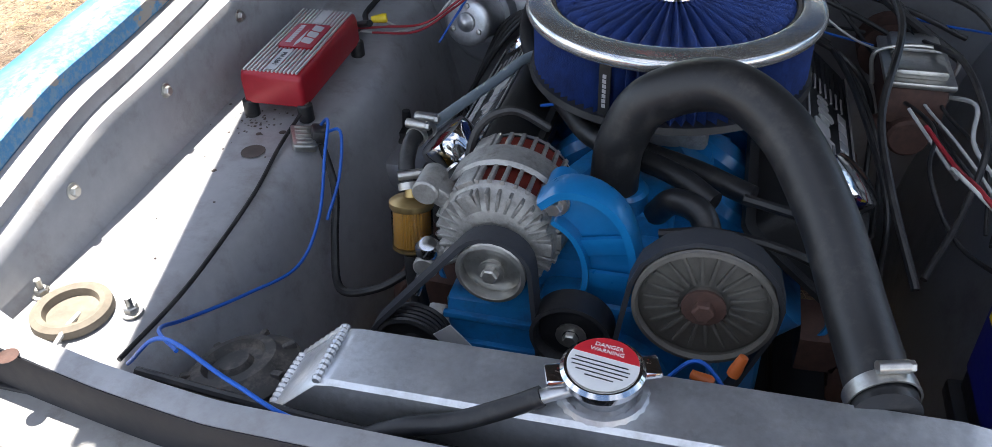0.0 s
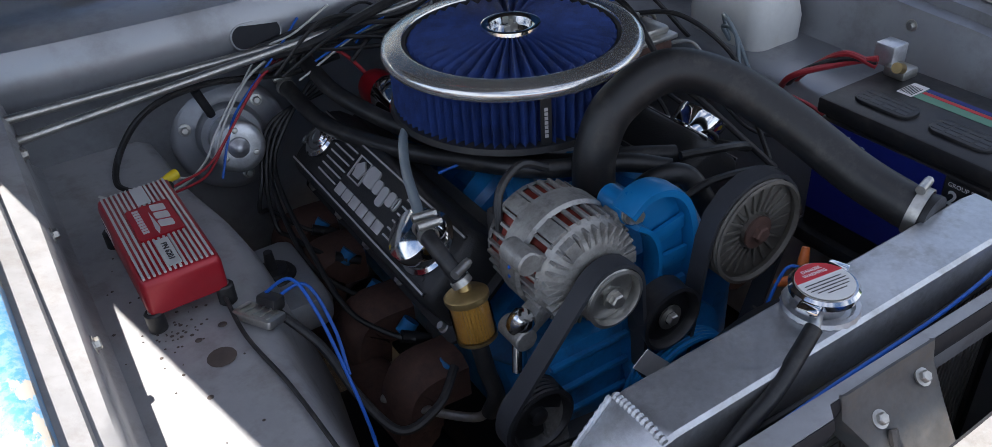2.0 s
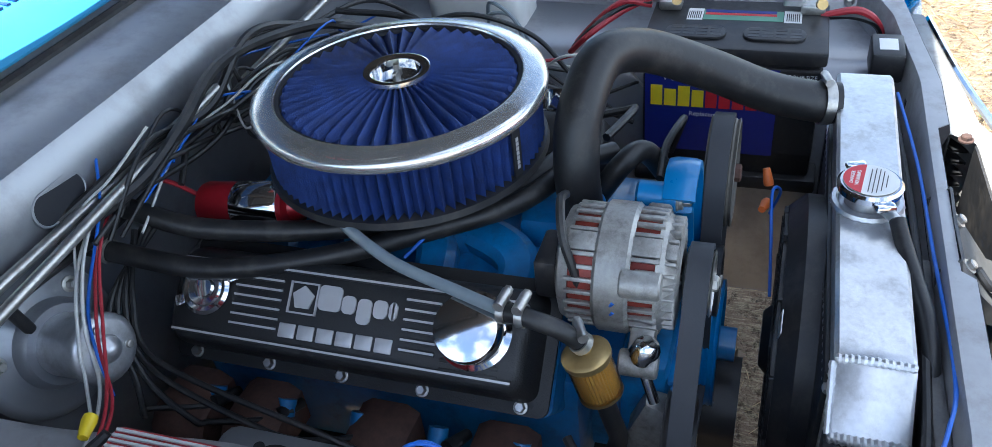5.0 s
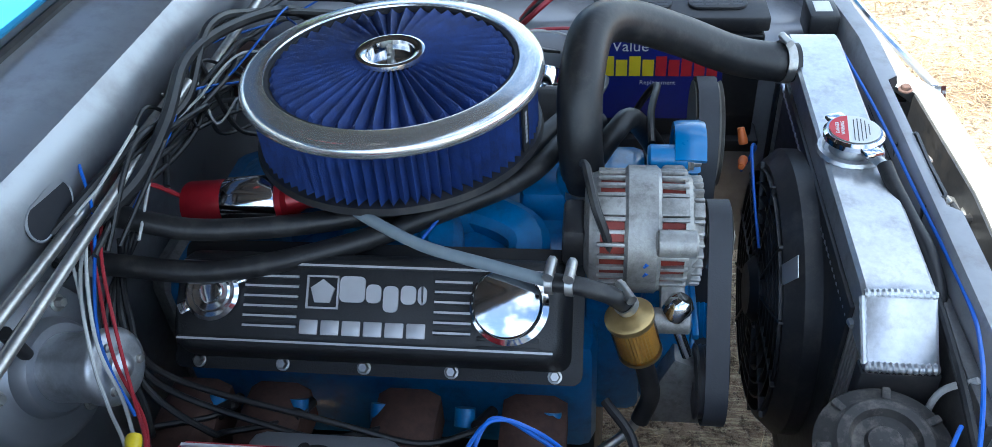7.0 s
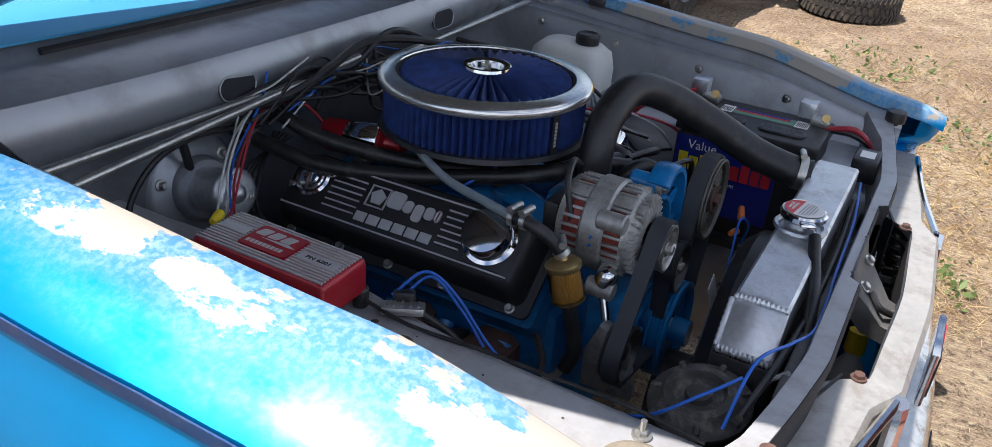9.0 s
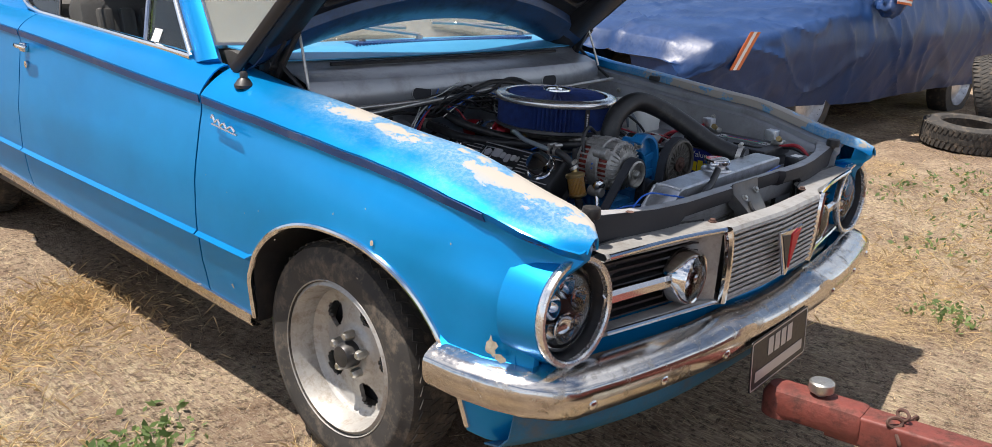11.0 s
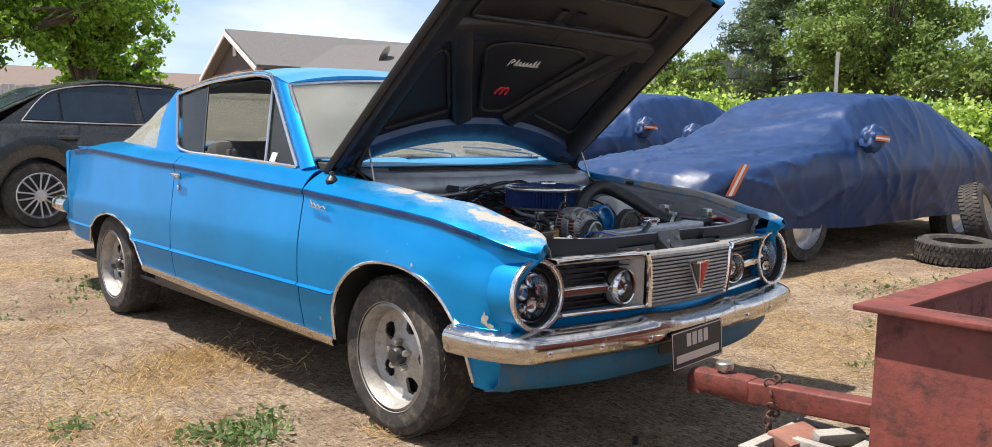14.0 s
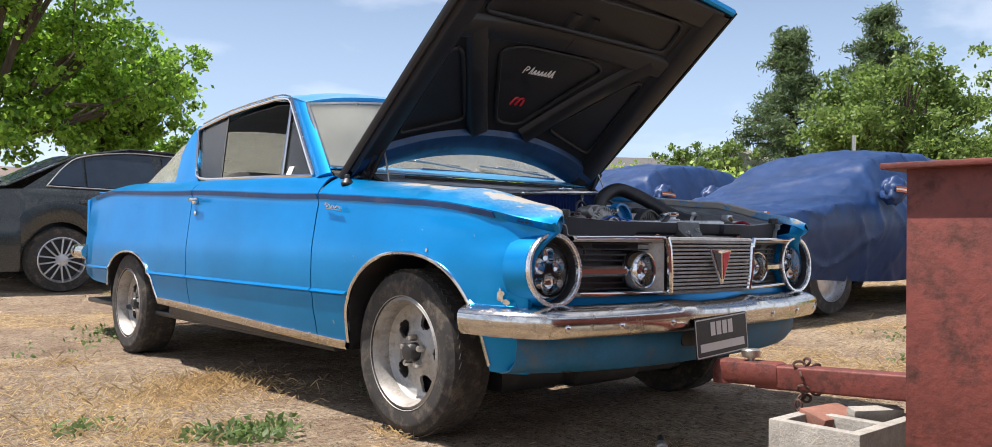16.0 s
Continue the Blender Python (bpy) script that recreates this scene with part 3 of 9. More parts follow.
def y_levels(y0, y1, step):
    ys = [y0 + (y1 - y0) * k / max(1, round((y1 - y0) / step)) for k in range(max(1, round((y1 - y0) / step)) + 1)]
    for c, w, top in ARCHES:
        for u in (-1, -0.999, -0.99, -0.97, -0.93, 0.93, 0.97, 0.99, 0.999, 1):
            if y0 < c + u * w < y1:
                ys.append(c + u * w)
    return sorted(ys)


def side_panel(s, y0, y1, step=0.035, front=False):
    """The side skin from stripe to sill, with the wheel's opening cut away."""
    bm = B()
    rows = []
    ys = y_levels(y0, y1, step)
    for y in ys:
        lo = max(zb_(y), arch_z(y))
        hi = zs(y)
        row = []
        for z in sorted((hi, hi - 0.01, hi - 0.024, hi - 0.04, hi - 0.058, max(0.735, hi - 0.08), 0.72, 0.69, 0.66, 0.62, 0.58, 0.545, 0.522, 0.512, 0.502, 0.47, 0.43, 0.39, 0.35, lo), reverse=True):
            z = min(hi - 0.0005 * (len(row) > 0), max(z, lo + 0.0004 * (19 - len(row))))
            yy = y
            if front:
                yf = lerp_table(T_YF, z)
                t = max(0.0, 1 - (y - y0) / 0.30)
                yy = y + (yf - y0) * t * t
            row.append((s * side_x(y, z), yy, z))
        rows.append(row)
    if front:
        lead = rows[0]
        for d, back in ((0.006, -0.004), (0.02, -0.005), (0.04, 0.004), (0.06, 0.016), (0.074, 0.034)):
            rows.insert(0, [(x - s * d, y + back * (1.0 if z > 0.75 else 2.0), z + (min(0.028, 0.35 * d) if k == 0 else 0.0)) for k, (x, y, z) in enumerate(lead)])
    grid(bm, rows)
    return thicken(bm, 0.004)


def shoulder(s, y0, y1, inner, step=0.05):
    """The top of a fender: from the stripe up over the crown to the inner edge, turned down there."""
    bm = B()
    rows = []
    n = max(2, round((y1 - y0) / step))
    for k in range(n + 1):
        y = y0 + (y1 - y0) * k / n
        xo, zo, xi, zi = xs_(y), zs(y), inner(y), lerp_table(T_CZ, y)
        row = []
        for j in range(9):
            t = j / 8
            x = xo + (xi - xo) * t
            z = zo + (zi - zo) * math.sin(t * math.pi / 2) ** 0.85
            row.append((s * x, y, z))
        row += [(s * (xi - 0.006), y, zi - 0.004), (s * (xi - 0.008), y, zi - 0.025)]
        rows.append(row)
    grid(bm, rows)
    return thicken(bm, -0.004 * s)


def fender_inner(y): return lerp_table([(-0.672, 0.712), (-0.655, 0.694), (-0.62, 0.676), (-0.56, 0.664), (-0.5, 0.665), (0.6, 0.70)], y)


for s, side in ((-1, "passenger"), (1, "driver")):
    fender = part("front_fender", side_panel(s, -0.66, 0.545, front=True), M_FENDER, car, "faded blue front fender with peeling white patches")
    part("fender_top", shoulder(s, -0.672, 0.545, fender_inner, 0.03), M_FENDER, fender)
    # dark stripe along the crease
    bm = B()
    grid(bm, [[(s * (side_x(y, zs(y) - d) + 0.0035), y, zs(y) - d) for d in (0.004, 0.013, 0.023)] for y in [-0.46 + 0.0477 * k for k in range(22)]])
    part("stripe", thicken(bm, 0.002), M_STRIPE, fender)
    door = part("car_door", side_panel(s, 0.552, 1.765), M_PAINT, car, "blue car door with a chrome handle")
    part("door_top", shoulder(s, 0.552, 1.765, lambda y: 0.745), M_PAINT, door)
    bm = B()
    grid(bm, [[(s * (side_x(y, zs(y) - d) + 0.0035), y, zs(y) - d) for d in (0.004, 0.013, 0.024)] for y in [0.556 + 1.205 * k / 20 for k in range(21)]])
    part("stripe", thicken(bm, 0.002), M_STRIPE, door)
    quarter = part("rear_quarter", side_panel(s, 1.772, 3.80), M_PAINT, car, "blue rear quarter panel")
    part("quarter_top", shoulder(s, 1.772, 3.80, lambda y: lerp_table([(1.7, 0.745), (2.6, 0.70), (3.8, 0.55)], y)), M_PAINT, quarter)
    bm = B()
    grid(bm, [[(s * (side_x(y, zs(y) - d) + 0.0035), y, zs(y) - d) for d in (0.004, 0.013, 0.024)] for y in [1.776 + 1.7 * k / 24 for k in range(25)]])
    part("stripe", thicken(bm, 0.002), M_STRIPE, quarter)
    # bright trim along the sill
    bm = B()
    grid(bm, [[(s * (side_x(y, zb_(y)) + dx), y, zb_(y) + dz) for dx, dz in ((-0.02, -0.03), (0.004, -0.026), (0.011, -0.012), (0.009, 0.008), (0.0, 0.012))] for y in [0.335 + 1.86 * k / 24 for k in range(25)]])
    part("sill_trim", thicken(bm, 0.003), M_OLDCHROME, car, "scuffed bright sill moulding")
    # chrome lip round each wheel opening
    for c, w, top in ARCHES:
        bm = B()
        pts = []
        for k in range(41):
            y = c - w + 2 * w * k / 40
            if k in (0, 40):
                y += 0.0005 * (1 if k == 0 else -1)
            z = max(arch_z(y), zb_(y) - 0.005)
            pts.append((s * (side_x(y, z) + 0.002), y, z))
        tube(bm, pts, 0.0075, 8, 2)
        part("arch_trim", bm, M_CHROME, car, "bright wheel arch moulding")
        # wheel house
        bm = B()
        rows = []
        for k in range(25):
            y = c - w + 2 * w * k / 24
            z = max(arch_z(min(max(y, c - w + 1e-4), c + w - 1e-4)), 0.29) + 0.005
            rows.append([(s * (side_x(y, max(z, 0.33)) - 0.006), y, z), (s * 0.56, y, z + 0.02)])
        grid(bm, rows)
        part("wheel_house", thicken(bm, 0.004), M_BLACKMETAL, car)
        bm = B()
        prism(bm, [(c - w - 0.05, 0.3), (c + w + 0.05, 0.3), (c + w, 0.55), (c + 0.15, top), (c - 0.15, top), (c - w, 0.55)], 0, 0.01,
              Matrix(((0, 0, s, s * 0.55), (1, 0, 0, 0), (0, 1, 0, 0), (0, 0, 0, 1))))
        part("wheel_house_wall", bm, M_BLACKMETAL, car)

# floor pan and sills close the car below
bm = B()
box(bm, -0.78, 0.78, 0.5, 3.6, 0.27, 0.30, 0.01)
box(bm, -0.22, 0.22, 0.45, 3.5, 0.19, 0.275, 0.03)
box(bm, -0.52, 0.52, -0.2, 0.16, 0.17, 0.30, 0.03)
box(bm, -0.2, 0.2, -0.25, 0.5, 0.165, 0.34, 0.04)
box(bm, -0.80, -0.74, 0.36, 2.15, 0.29, 0.36, 0.01)
box(bm, 0.74, 0.80, 0.36, 2.15, 0.29, 0.36, 0.01)
part("floor_pan", bm, M_BLACKMETAL, car)

# ---- roof, pillars and glass ----
# the line of the roof's edge, front to back: y, half-width, height
ROOF_EDGE = [(1.04, 0.613, 1.334), (1.2, 0.602, 1.374), (1.4, 0.593, 1.394), (1.632, 0.594, 1.386), (1.86, 0.599, 1.370), (2.10, 0.615, 1.332), (2.26, 0.622, 1.312)]
ROOF_CROWN = [(1.04, 1.386), (1.2, 1.428), (1.4, 1.441), (1.7, 1.438), (2.0, 1.412), (2.26, 1.37)]


def edge_at(y):
    return lerp_table([(a, b) for a, b, c in ROOF_EDGE], y), lerp_table([(a, c) for a, b, c in ROOF_EDGE], y)


def cabin_x(z):
    """Half-width of the leaning cabin side at a height."""
    return 0.757 - 0.44 * (z - 1.0)


bm = B()
rows = []
for k in range(31):
    y = 1.04 + 1.22 * k / 30
    xe, ze = edge_at(y)
    crown = lerp_table(ROOF_CROWN, y) - ze
    rows.append([(xe * u, y - 0.07 * (1 - u * u) * max(0, 1 - (y - 1.04) / 0.4), ze + crown * (1 - abs(u) ** 3.4)) for u in [math.sin(q / 14 * math.pi / 2) for q in range(-14, 15)]])
grid(bm, rows)
part("roof", thicken(bm, 0.02), M_FADED, car, "faded light blue roof panel")
bm = B()
grid(bm, [[(x * 0.96, y, z - 0.034) for x, y, z in row] for row in rows])
part("headliner", thicken(bm, 0.004), M_INTERIOR, car, "dark cloth headliner")


def bar(bm, pts, w, t, outward):
    """A strip of a given width and thickness along points, facing outward."""
    line = spline(pts, 8)
    o = Vector(outward).normalized()
    rows = []
    for i, p in enumerate(line):
        d = (line[min(i + 1, len(line) - 1)] - line[max(i - 1, 0)]).normalized()
        a = d.cross(o).normalized()
        n = a.cross(d).normalized()
        ww = w if isinstance(w, (int, float)) else w[0] + (w[1] - w[0]) * i / (len(line) - 1)
        rows.append([p + a * ww / 2 - n * t / 2, p + a * ww / 2 + n * t * 0.3, p + a * ww * 0.3 + n * t / 2, p - a * ww * 0.3 + n * t / 2, p - a * ww / 2 + n * t * 0.3, p - a * ww / 2 - n * t / 2])
    V = grid(bm, rows, True)
    bm.faces.new(V[0])
    bm.faces.new(V[-1][::-1])
    return bm


for s in (-1, 1):
    bm = B()
    rows = []
    for k in range(17):
        t = k / 16
        yf, zf = 0.575 + 0.475 * t, 0.982 + 0.35 * t
        yr, zr = 0.672 + 0.54 * t, 0.958 + 0.408 * t
        rows.append([(s * (cabin_x(zf + (zr - zf) * q) + 0.012 * math.sin(q * math.pi) - 0.02 * max(0, 0.25 - q)), yf + (yr - yf) * q, zf + (zr - zf) * q) for q in (0, 0.12, 0.3, 0.5, 0.7, 0.88, 1)])
    grid(bm, rows)
    part("windscreen_pillar", thicken(bm, 0.03), M_PAINT, car)
    # broad rear pillar
    bm = B()
    rows = []
    for k in range(17):
        z = 0.975 + 0.35 * k / 16
        ya = lerp_table([(0.975, 1.86), (1.03, 1.935), (1.07, 1.98), (1.305, 2.2), (1.33, 2.2)], z)
        yb = lerp_table([(0.975, 2.25), (0.99, 2.235), (1.02, 2.215), (1.10, 2.26), (1.165, 2.298), (1.25, 2.303), (1.312, 2.262), (1.33, 2.24)], z)
        rows.append([(s * (cabin_x(z) + 0.006 * math.sin(q / 6 * math.pi)), ya + (yb - ya) * q / 6, z) for q in range(7)])
    grid(bm, rows)
    part("rear_pillar", thicken(bm, 0.02), M_PAINT, car, "wide blue rear pillar")
    # bright frame round the side glass
    opening = [(0.69, 0.972), (0.80, 1.052), (0.928, 1.148), (1.06, 1.247), (1.185, 1.342), (1.225, 1.364), (1.29, 1.377), (1.38, 1.382), (1.632, 1.373), (1.86, 1.357), (2.05, 1.330), (2.15, 1.313), (2.19, 1.306), (2.20, 1.297), (2.185, 1.280), (2.10, 1.195), (1.985, 1.075), (1.935, 1.030), (1.87, 1.012), (1.75, 1.0), (1.40, 0.992), (1.0, 0.982), (0.80, 0.976)]
    loop = [Vector((s * (cabin_x(z) + 0.004), y, z)) for y, z in opening]
    bm = B()
    tube(bm, loop + [loop[0]], 0.009, 8, smooth=False)
    win = part("side_window", bm, M_CHROME, car, "side window with a bright frame")
    bm = B()
    tube(bm, [p + Vector((s * 0.006, -0.012, 0.017)) for p in loop[:12]], 0.0045, 6, smooth=False)
    part("drip_moulding", bm, M_OLDCHROME, win)
    bm = B()
    tube(bm, [(s * cabin_x(z), y, z) for y, z in ((0.975, 0.984), (1.06, 1.125), (1.15, 1.275), (1.195, 1.35))], 0.008, 8)
    part("vent_bar", bm, M_CHROME, win)
    bm = B()
    tube(bm, [(s * (cabin_x(z) - 0.004), y, z) for y, z in ((1.62, 1.0), (1.75, 1.17), (1.885, 1.352))], 0.003, 8)
    part("glass_edge", bm, M_BLACKPLASTIC, win)
    for nm, quad in (("vent_pane", [(0.70, 0.976), (0.975, 0.984), (1.195, 1.35), (1.18, 1.34)]), ("rear_pane", [(1.62, 1.0), (1.87, 1.012), (1.935, 1.03), (1.985, 1.075), (2.19, 1.29), (2.185, 1.306), (1.885, 1.352)])):
        bm = B()
        bm.faces.new([bm.verts.new((s * (cabin_x(z) - 0.006), y, z)) for y, z in quad])
        g = part(nm, thicken(bm, 0.004), M_GLASS, win)
        g.visible_shadow = False
    bm = B()
    box(bm, -0.001, 0.001, -0.022, 0.022, 0, 0.04, 0, Matrix.Translation((s * 0.758, 0.93, 0.988)) @ Matrix.Rotation(-s * 0.41, 4, "Y"))
    part("sticker", bm, M_WHITE, win)

# windscreen: bowed sheet in a bright surround
ws_rows = []
for k in range(9):
    t = k / 8
    yb, yt = 0.64, 1.045
    hw = 0.735 - 0.128 * t
    ws_rows.append([Vector((hw * u, yb + (yt - yb) * t - 0.07 * (1 - u * u), 1.006 + 0.318 * t + 0.042 * (1 - u * u) * t)) for u in [q / 8 for q in range(-8, 9)]])
bm = B()
grid(bm, ws_rows)
screen = part("windscreen", thicken(bm, 0.005), M_SCREEN, car, "dusty curved windscreen with painted sky sheen")
screen.visible_shadow = False
loop = ws_rows[0] + [r[-1] for r in ws_rows[1:]] + ws_rows[-1][::-1][1:] + [r[0] for r in ws_rows[::-1][1:]]
bm = B()
tube(bm, loop, 0.011, 8, smooth=False)
part("windscreen_surround", bm, M_OLDCHROME, car, "bright windscreen moulding")
# fastback rear glass and deck
bm = B()
rows = []
RG_TOP = [(2.24, 1.362), (2.5, 1.305), (2.8, 1.195), (3.08, 1.085), (3.28, 1.003)]
for k in range(19):
    y = 2.24 + 1.04 * k / 18
    hw, top = 0.735 - 0.11 * (y - 2.24), lerp_table(RG_TOP, y)
    rows.append([(hw * u, y + 0.05 * (1 - u * u) * k / 18, 0.992 + (top - 0.992) * (1 - abs(u) ** 9)) for u in [math.sin(q / 14 * math.pi / 2) for q in range(-14, 15)]])
grid(bm, rows)
rg = part("rear_window", thicken(bm, 0.005), M_REARGLASS, car, "huge dusty curved fastback rear window with painted sheen")
rg.visible_shadow = False
for s in (-1, 1):
    bm = B()
    tube(bm, [rows[k][0 if s < 0 else -1] for k in range(0, 19, 3)] + [(0, 3.34, 1.0)], 0.010, 8)
    part("rear_window_trim", bm, M_OLDCHROME, car)
    bm = B()
    grid(bm, [[(s * (0.60 + 0.165 * q), 2.2 + 1.25 * k / 10, 0.984 + 0.004 * q) for q in (0, 0.5, 1)] for k in range(11)])
    part("quarter_deck", thicken(bm, 0.006), M_PAINT, car)
bm = B()
grid(bm, [[(x, 3.27 + 0.53 * t, 0.998 - 0.043 * t * t) for x in (-0.66, -0.33, 0, 0.33, 0.66)] for t in (0, 0.5, 1)])
part("tail_deck", thicken(bm, 0.01), M_PAINT, car)
bm = B()
box(bm, -0.74, 0.74, 3.74, 3.80, 0.45, 0.955, 0.02)
part("tail_panel", bm, M_PAINT, car)
bm = B()
tube(bm, [(-0.80, 3.52, 0.60), (-0.795, 3.72, 0.60), (-0.70, 3.86, 0.60), (0, 3.93, 0.60), (0.70, 3.86, 0.60), (0.795, 3.72, 0.60), (0.80, 3.52, 0.60)], 0.05, 10, 6)
part("rear_bumper", bm, M_OLDCHROME, car, "tarnished chrome rear bumper")

# cabin
bm = B()
box(bm, -0.68, 0.68, 0.62, 0.80, 0.75, 1.0, 0.04)
part("dashboard", bm, M_INTERIOR, car)
bm = B()
lathe(bm, [(0.19, -0.01), (0.2, 0), (0.19, 0.01), (0.18, 0), (0.19, -0.01)], axis_m((0.36, 0.98, 0.98), (0, 0.85, 0.5)), 32)
cyl(bm, (0.36, 0.98, 0.98), (0.36, 0.8, 0.88), 0.02)
box(bm, 0.18, 0.54, 0.97, 0.99, 0.97, 0.99, 0.005)
part("steering_wheel", bm, M_INTERIOR, car)
for x in (-0.36, 0.36):
    bm = B()
    box(bm, x - 0.27, x + 0.27, 1.25, 1.75, 0.42, 0.60, 0.06)
    box(bm, x - 0.26, x + 0.26, -0.07, 0.07, 0, 0.52, 0.05, pose(0, 1.74, 0.55, -14))
    seat = part("front_seat", bm, M_SEAT, car, "pleated grey vinyl front seat")
    for q in range(5):
        bm = B()
        box(bm, x - 0.2 + q * 0.085, x - 0.14 + q * 0.085, -0.09, -0.05, 0.06, 0.46, 0.012, pose(0, 1.74, 0.55, -14))
        part("pleat", bm, M_SEAT, seat)
bm = B()
box(bm, -0.6, 0.6, 2.15, 2.6, 0.42, 0.60, 0.06)
box(bm, -0.6, 0.6, 2.58, 2.72, 0.5, 0.98, 0.05)
box(bm, -0.62, 0.62, 2.72, 3.6, 0.88, 0.92, 0.01)
part("rear_seat", bm, M_SEAT, car)
bm = B()
lathe(bm, [(0, 0), (0.035, 0), (0.05, 0.004), (0.05, 0.01), (0.02, 0.016), (0, 0.016)], pose(0.0, 0.98, 1.27, 80) @ Matrix.Diagonal((2.2, 1, 1, 1)), 20)
part("inner_mirror", bm, M_BLACKPLASTIC, car)


# ---- wheels ----
def build_wheel(s, x, y, z, width=0.205):
    """A worn tyre on a slotted dished wheel, its face turned to side s."""
    m = Matrix.Translation((x, y, z)) @ Matrix(((0, 0, s, 0), (1, 0, 0, 0), (0, 1, 0, 0), (0, 0, 0, 1)))
    R, h = 0.292, width / 2
    w = new("wheel")
    w.parent = car
    w.matrix_parent_inverse = Matrix.Translation((0, 1.4, 0)).inverted()
    tagged(w, "slotted dull alloy wheel with a dusty worn tyre")
    bm = B()
    lathe(bm, [(0.19, -h * 0.8), (0.2, -h * 0.95), (0.25, -h), (R - 0.035, -h * 0.97), (R - 0.012, -h * 0.86), (R - 0.002, -h * 0.6), (R, 0), (R - 0.002, h * 0.6), (R - 0.012, h * 0.86), (R - 0.035, h * 0.97), (R - 0.037, h * 0.985), (0.25, h), (0.243, h * 1.01), (0.2, h * 0.95), (0.19, h * 0.8), (0.185, 0), (0.19, -h * 0.8)], m, 64)
    part("tyre", bm, M_TYRE, w, "dusty black road tyre")
    bm = B()
    for row in range(4):
        for k in range(56):
            a = 2 * math.pi * (k + (row % 2) * 0.5) / 56
            zc = (-0.54 + 0.36 * row) * h
            mm = m @ Matrix.Rotation(a, 4, "Z") @ pose(R - 0.001, 0, zc, 0, 0, 0) @ Matrix.Rotation(radians(22 if row % 2 else -22), 4, "X")
            box(bm, -0.002, 0.0016, -0.0125, 0.0125, -0.0155, 0.0155, 0, mm)
    part("tread", bm, M_TYRE, w)
    bm = B()
    lathe(bm, [(0.199, h * 0.97), (0.205, h * 0.9), (0.2, h * 0.8), (0.192, h * 0.86), (0.187, h * 0.9), (0.18, h * 0.75), (0.172, h * 0.3), (0.17, h * 0.05), (0.175, -h * 0.2), (0.185, -h * 0.75), (0.19, -h * 0.9)], m, 64)
    part("rim", thicken(bm, 0.003), M_MAG, w, "dull machined wheel rim")
    # dished face with five open slots
    bm = B()
    slots, seg, rad = 5, 210, 32
    V = {}

    def zface(r):
        return lerp_table([(0.0, 0.03), (0.055, 0.03), (0.075, 0.018), (0.13, 0.004), (0.155, 0.012), (0.171, 0.028)], r)
    rs = [0.03 + 0.141 * q / rad for q in range(rad + 1)]
    for i in range(seg):
        for j, r in enumerate(rs):
            a = 2 * math.pi * i / seg
            V[i, j] = bm.verts.new(m @ Vector((r * math.cos(a), r * math.sin(a), zface(r))))
    for i in range(seg):
        ph = ((i + 0.5) / seg * slots) % 1.0
        for j in range(rad):
            rm = (rs[j] + rs[j + 1]) / 2
            if (abs(rm - 0.116) / 0.031) ** 3 + (abs(ph - 0.5) / 0.21) ** 3 < 1:
                continue
            bm.faces.new((V[i, j], V[(i + 1) % seg, j], V[(i + 1) % seg, j + 1], V[i, j + 1]))
    part("wheel_face", thicken(bm, 0.012), M_MAG, w, "slotted cast wheel face")
    bm = B()
    lathe(bm, [(0, 0.02), (0.034, 0.02), (0.033, 0.058), (0.027, 0.068), (0.012, 0.07), (0, 0.07)], m, 20)
    part("hub_cap", bm, M_BLACKMETAL, w, "greasy black hub cap")
    for k in range(5):
        a = 2 * math.pi * k / 5 + 0.3
        bm = B()
        lathe(bm, [(0, 0), (0.0125, 0), (0.012, 0.026), (0.008, 0.032), (0, 0.032)], m @ pose(0.05 * math.cos(a), 0.05 * math.sin(a), 0.026), 6)
        part("lug_nut", bm, M_STEEL, w)
    bm = B()
    lathe(bm, [(0, -0.05), (0.15, -0.05), (0.15, -0.03), (0, -0.03)], m, 32)
    part("brake_drum", bm, M_BLACKMETAL, w)
    return w


for s in (-1, 1):
    build_wheel(s, s * 0.722, 0.0, 0.322, 0.18)
    build_wheel(s, s * 0.735, 2.694, 0.322, 0.2)


# ---- chips and scrapes in the paint of the near fender ----
M_PRIMER = mat("old_tan_primer", (0.4, 0.36, 0.28), 0.7, var=0.3, scale=40, dirt=(0.2, 0.11, 0.05), dirt_amt=0.4)
chips = random.Random(9)
near_fender = bpy.data.objects["front_fender"]


def paint_chip(y, z, w, h, material, n=11):
    """A thin ragged flake of bare primer lying on the fender's side."""
    bm = B()
    ring = []
    for k in range(n):
        a = 2 * math.pi * k / n
        r = chips.uniform(0.55, 1.1)
        yy, zz = y + w * r * math.cos(a), z + h * r * math.sin(a)
        ring.append(bm.verts.new((-(side_x(yy, zz) + 0.0045), yy, zz)))
    mid = bm.verts.new((-(side_x(y, z) + 0.005), y, z))
    for k in range(n):
        bm.faces.new((mid, ring[k], ring[(k + 1) % n]))
    part("paint_chip", bm, material, near_fender, "ragged chip showing tan primer")


paint_chip(-0.525, 0.553, 0.016, 0.026, M_PRIMER, 13)
paint_chip(-0.545, 0.535, 0.014, 0.012, M_PRIMER)
paint_chip(-0.188, 0.683, 0.009, 0.007, M_PRIMER)
paint_chip(0.40, 0.40, 0.006, 0.010, M_PRIMER)
for y in (-0.575, -0.59, -0.60, -0.56):
    paint_chip(y, zs(y) - 0.012, 0.009, 0.0035, M_RUST, 9)
for k in range(9):
    y = chips.uniform(-0.5, 0.5)
    paint_chip(y, chips.uniform(0.56, 0.78), 0.0022, 0.003, M_PRIMER, 6)


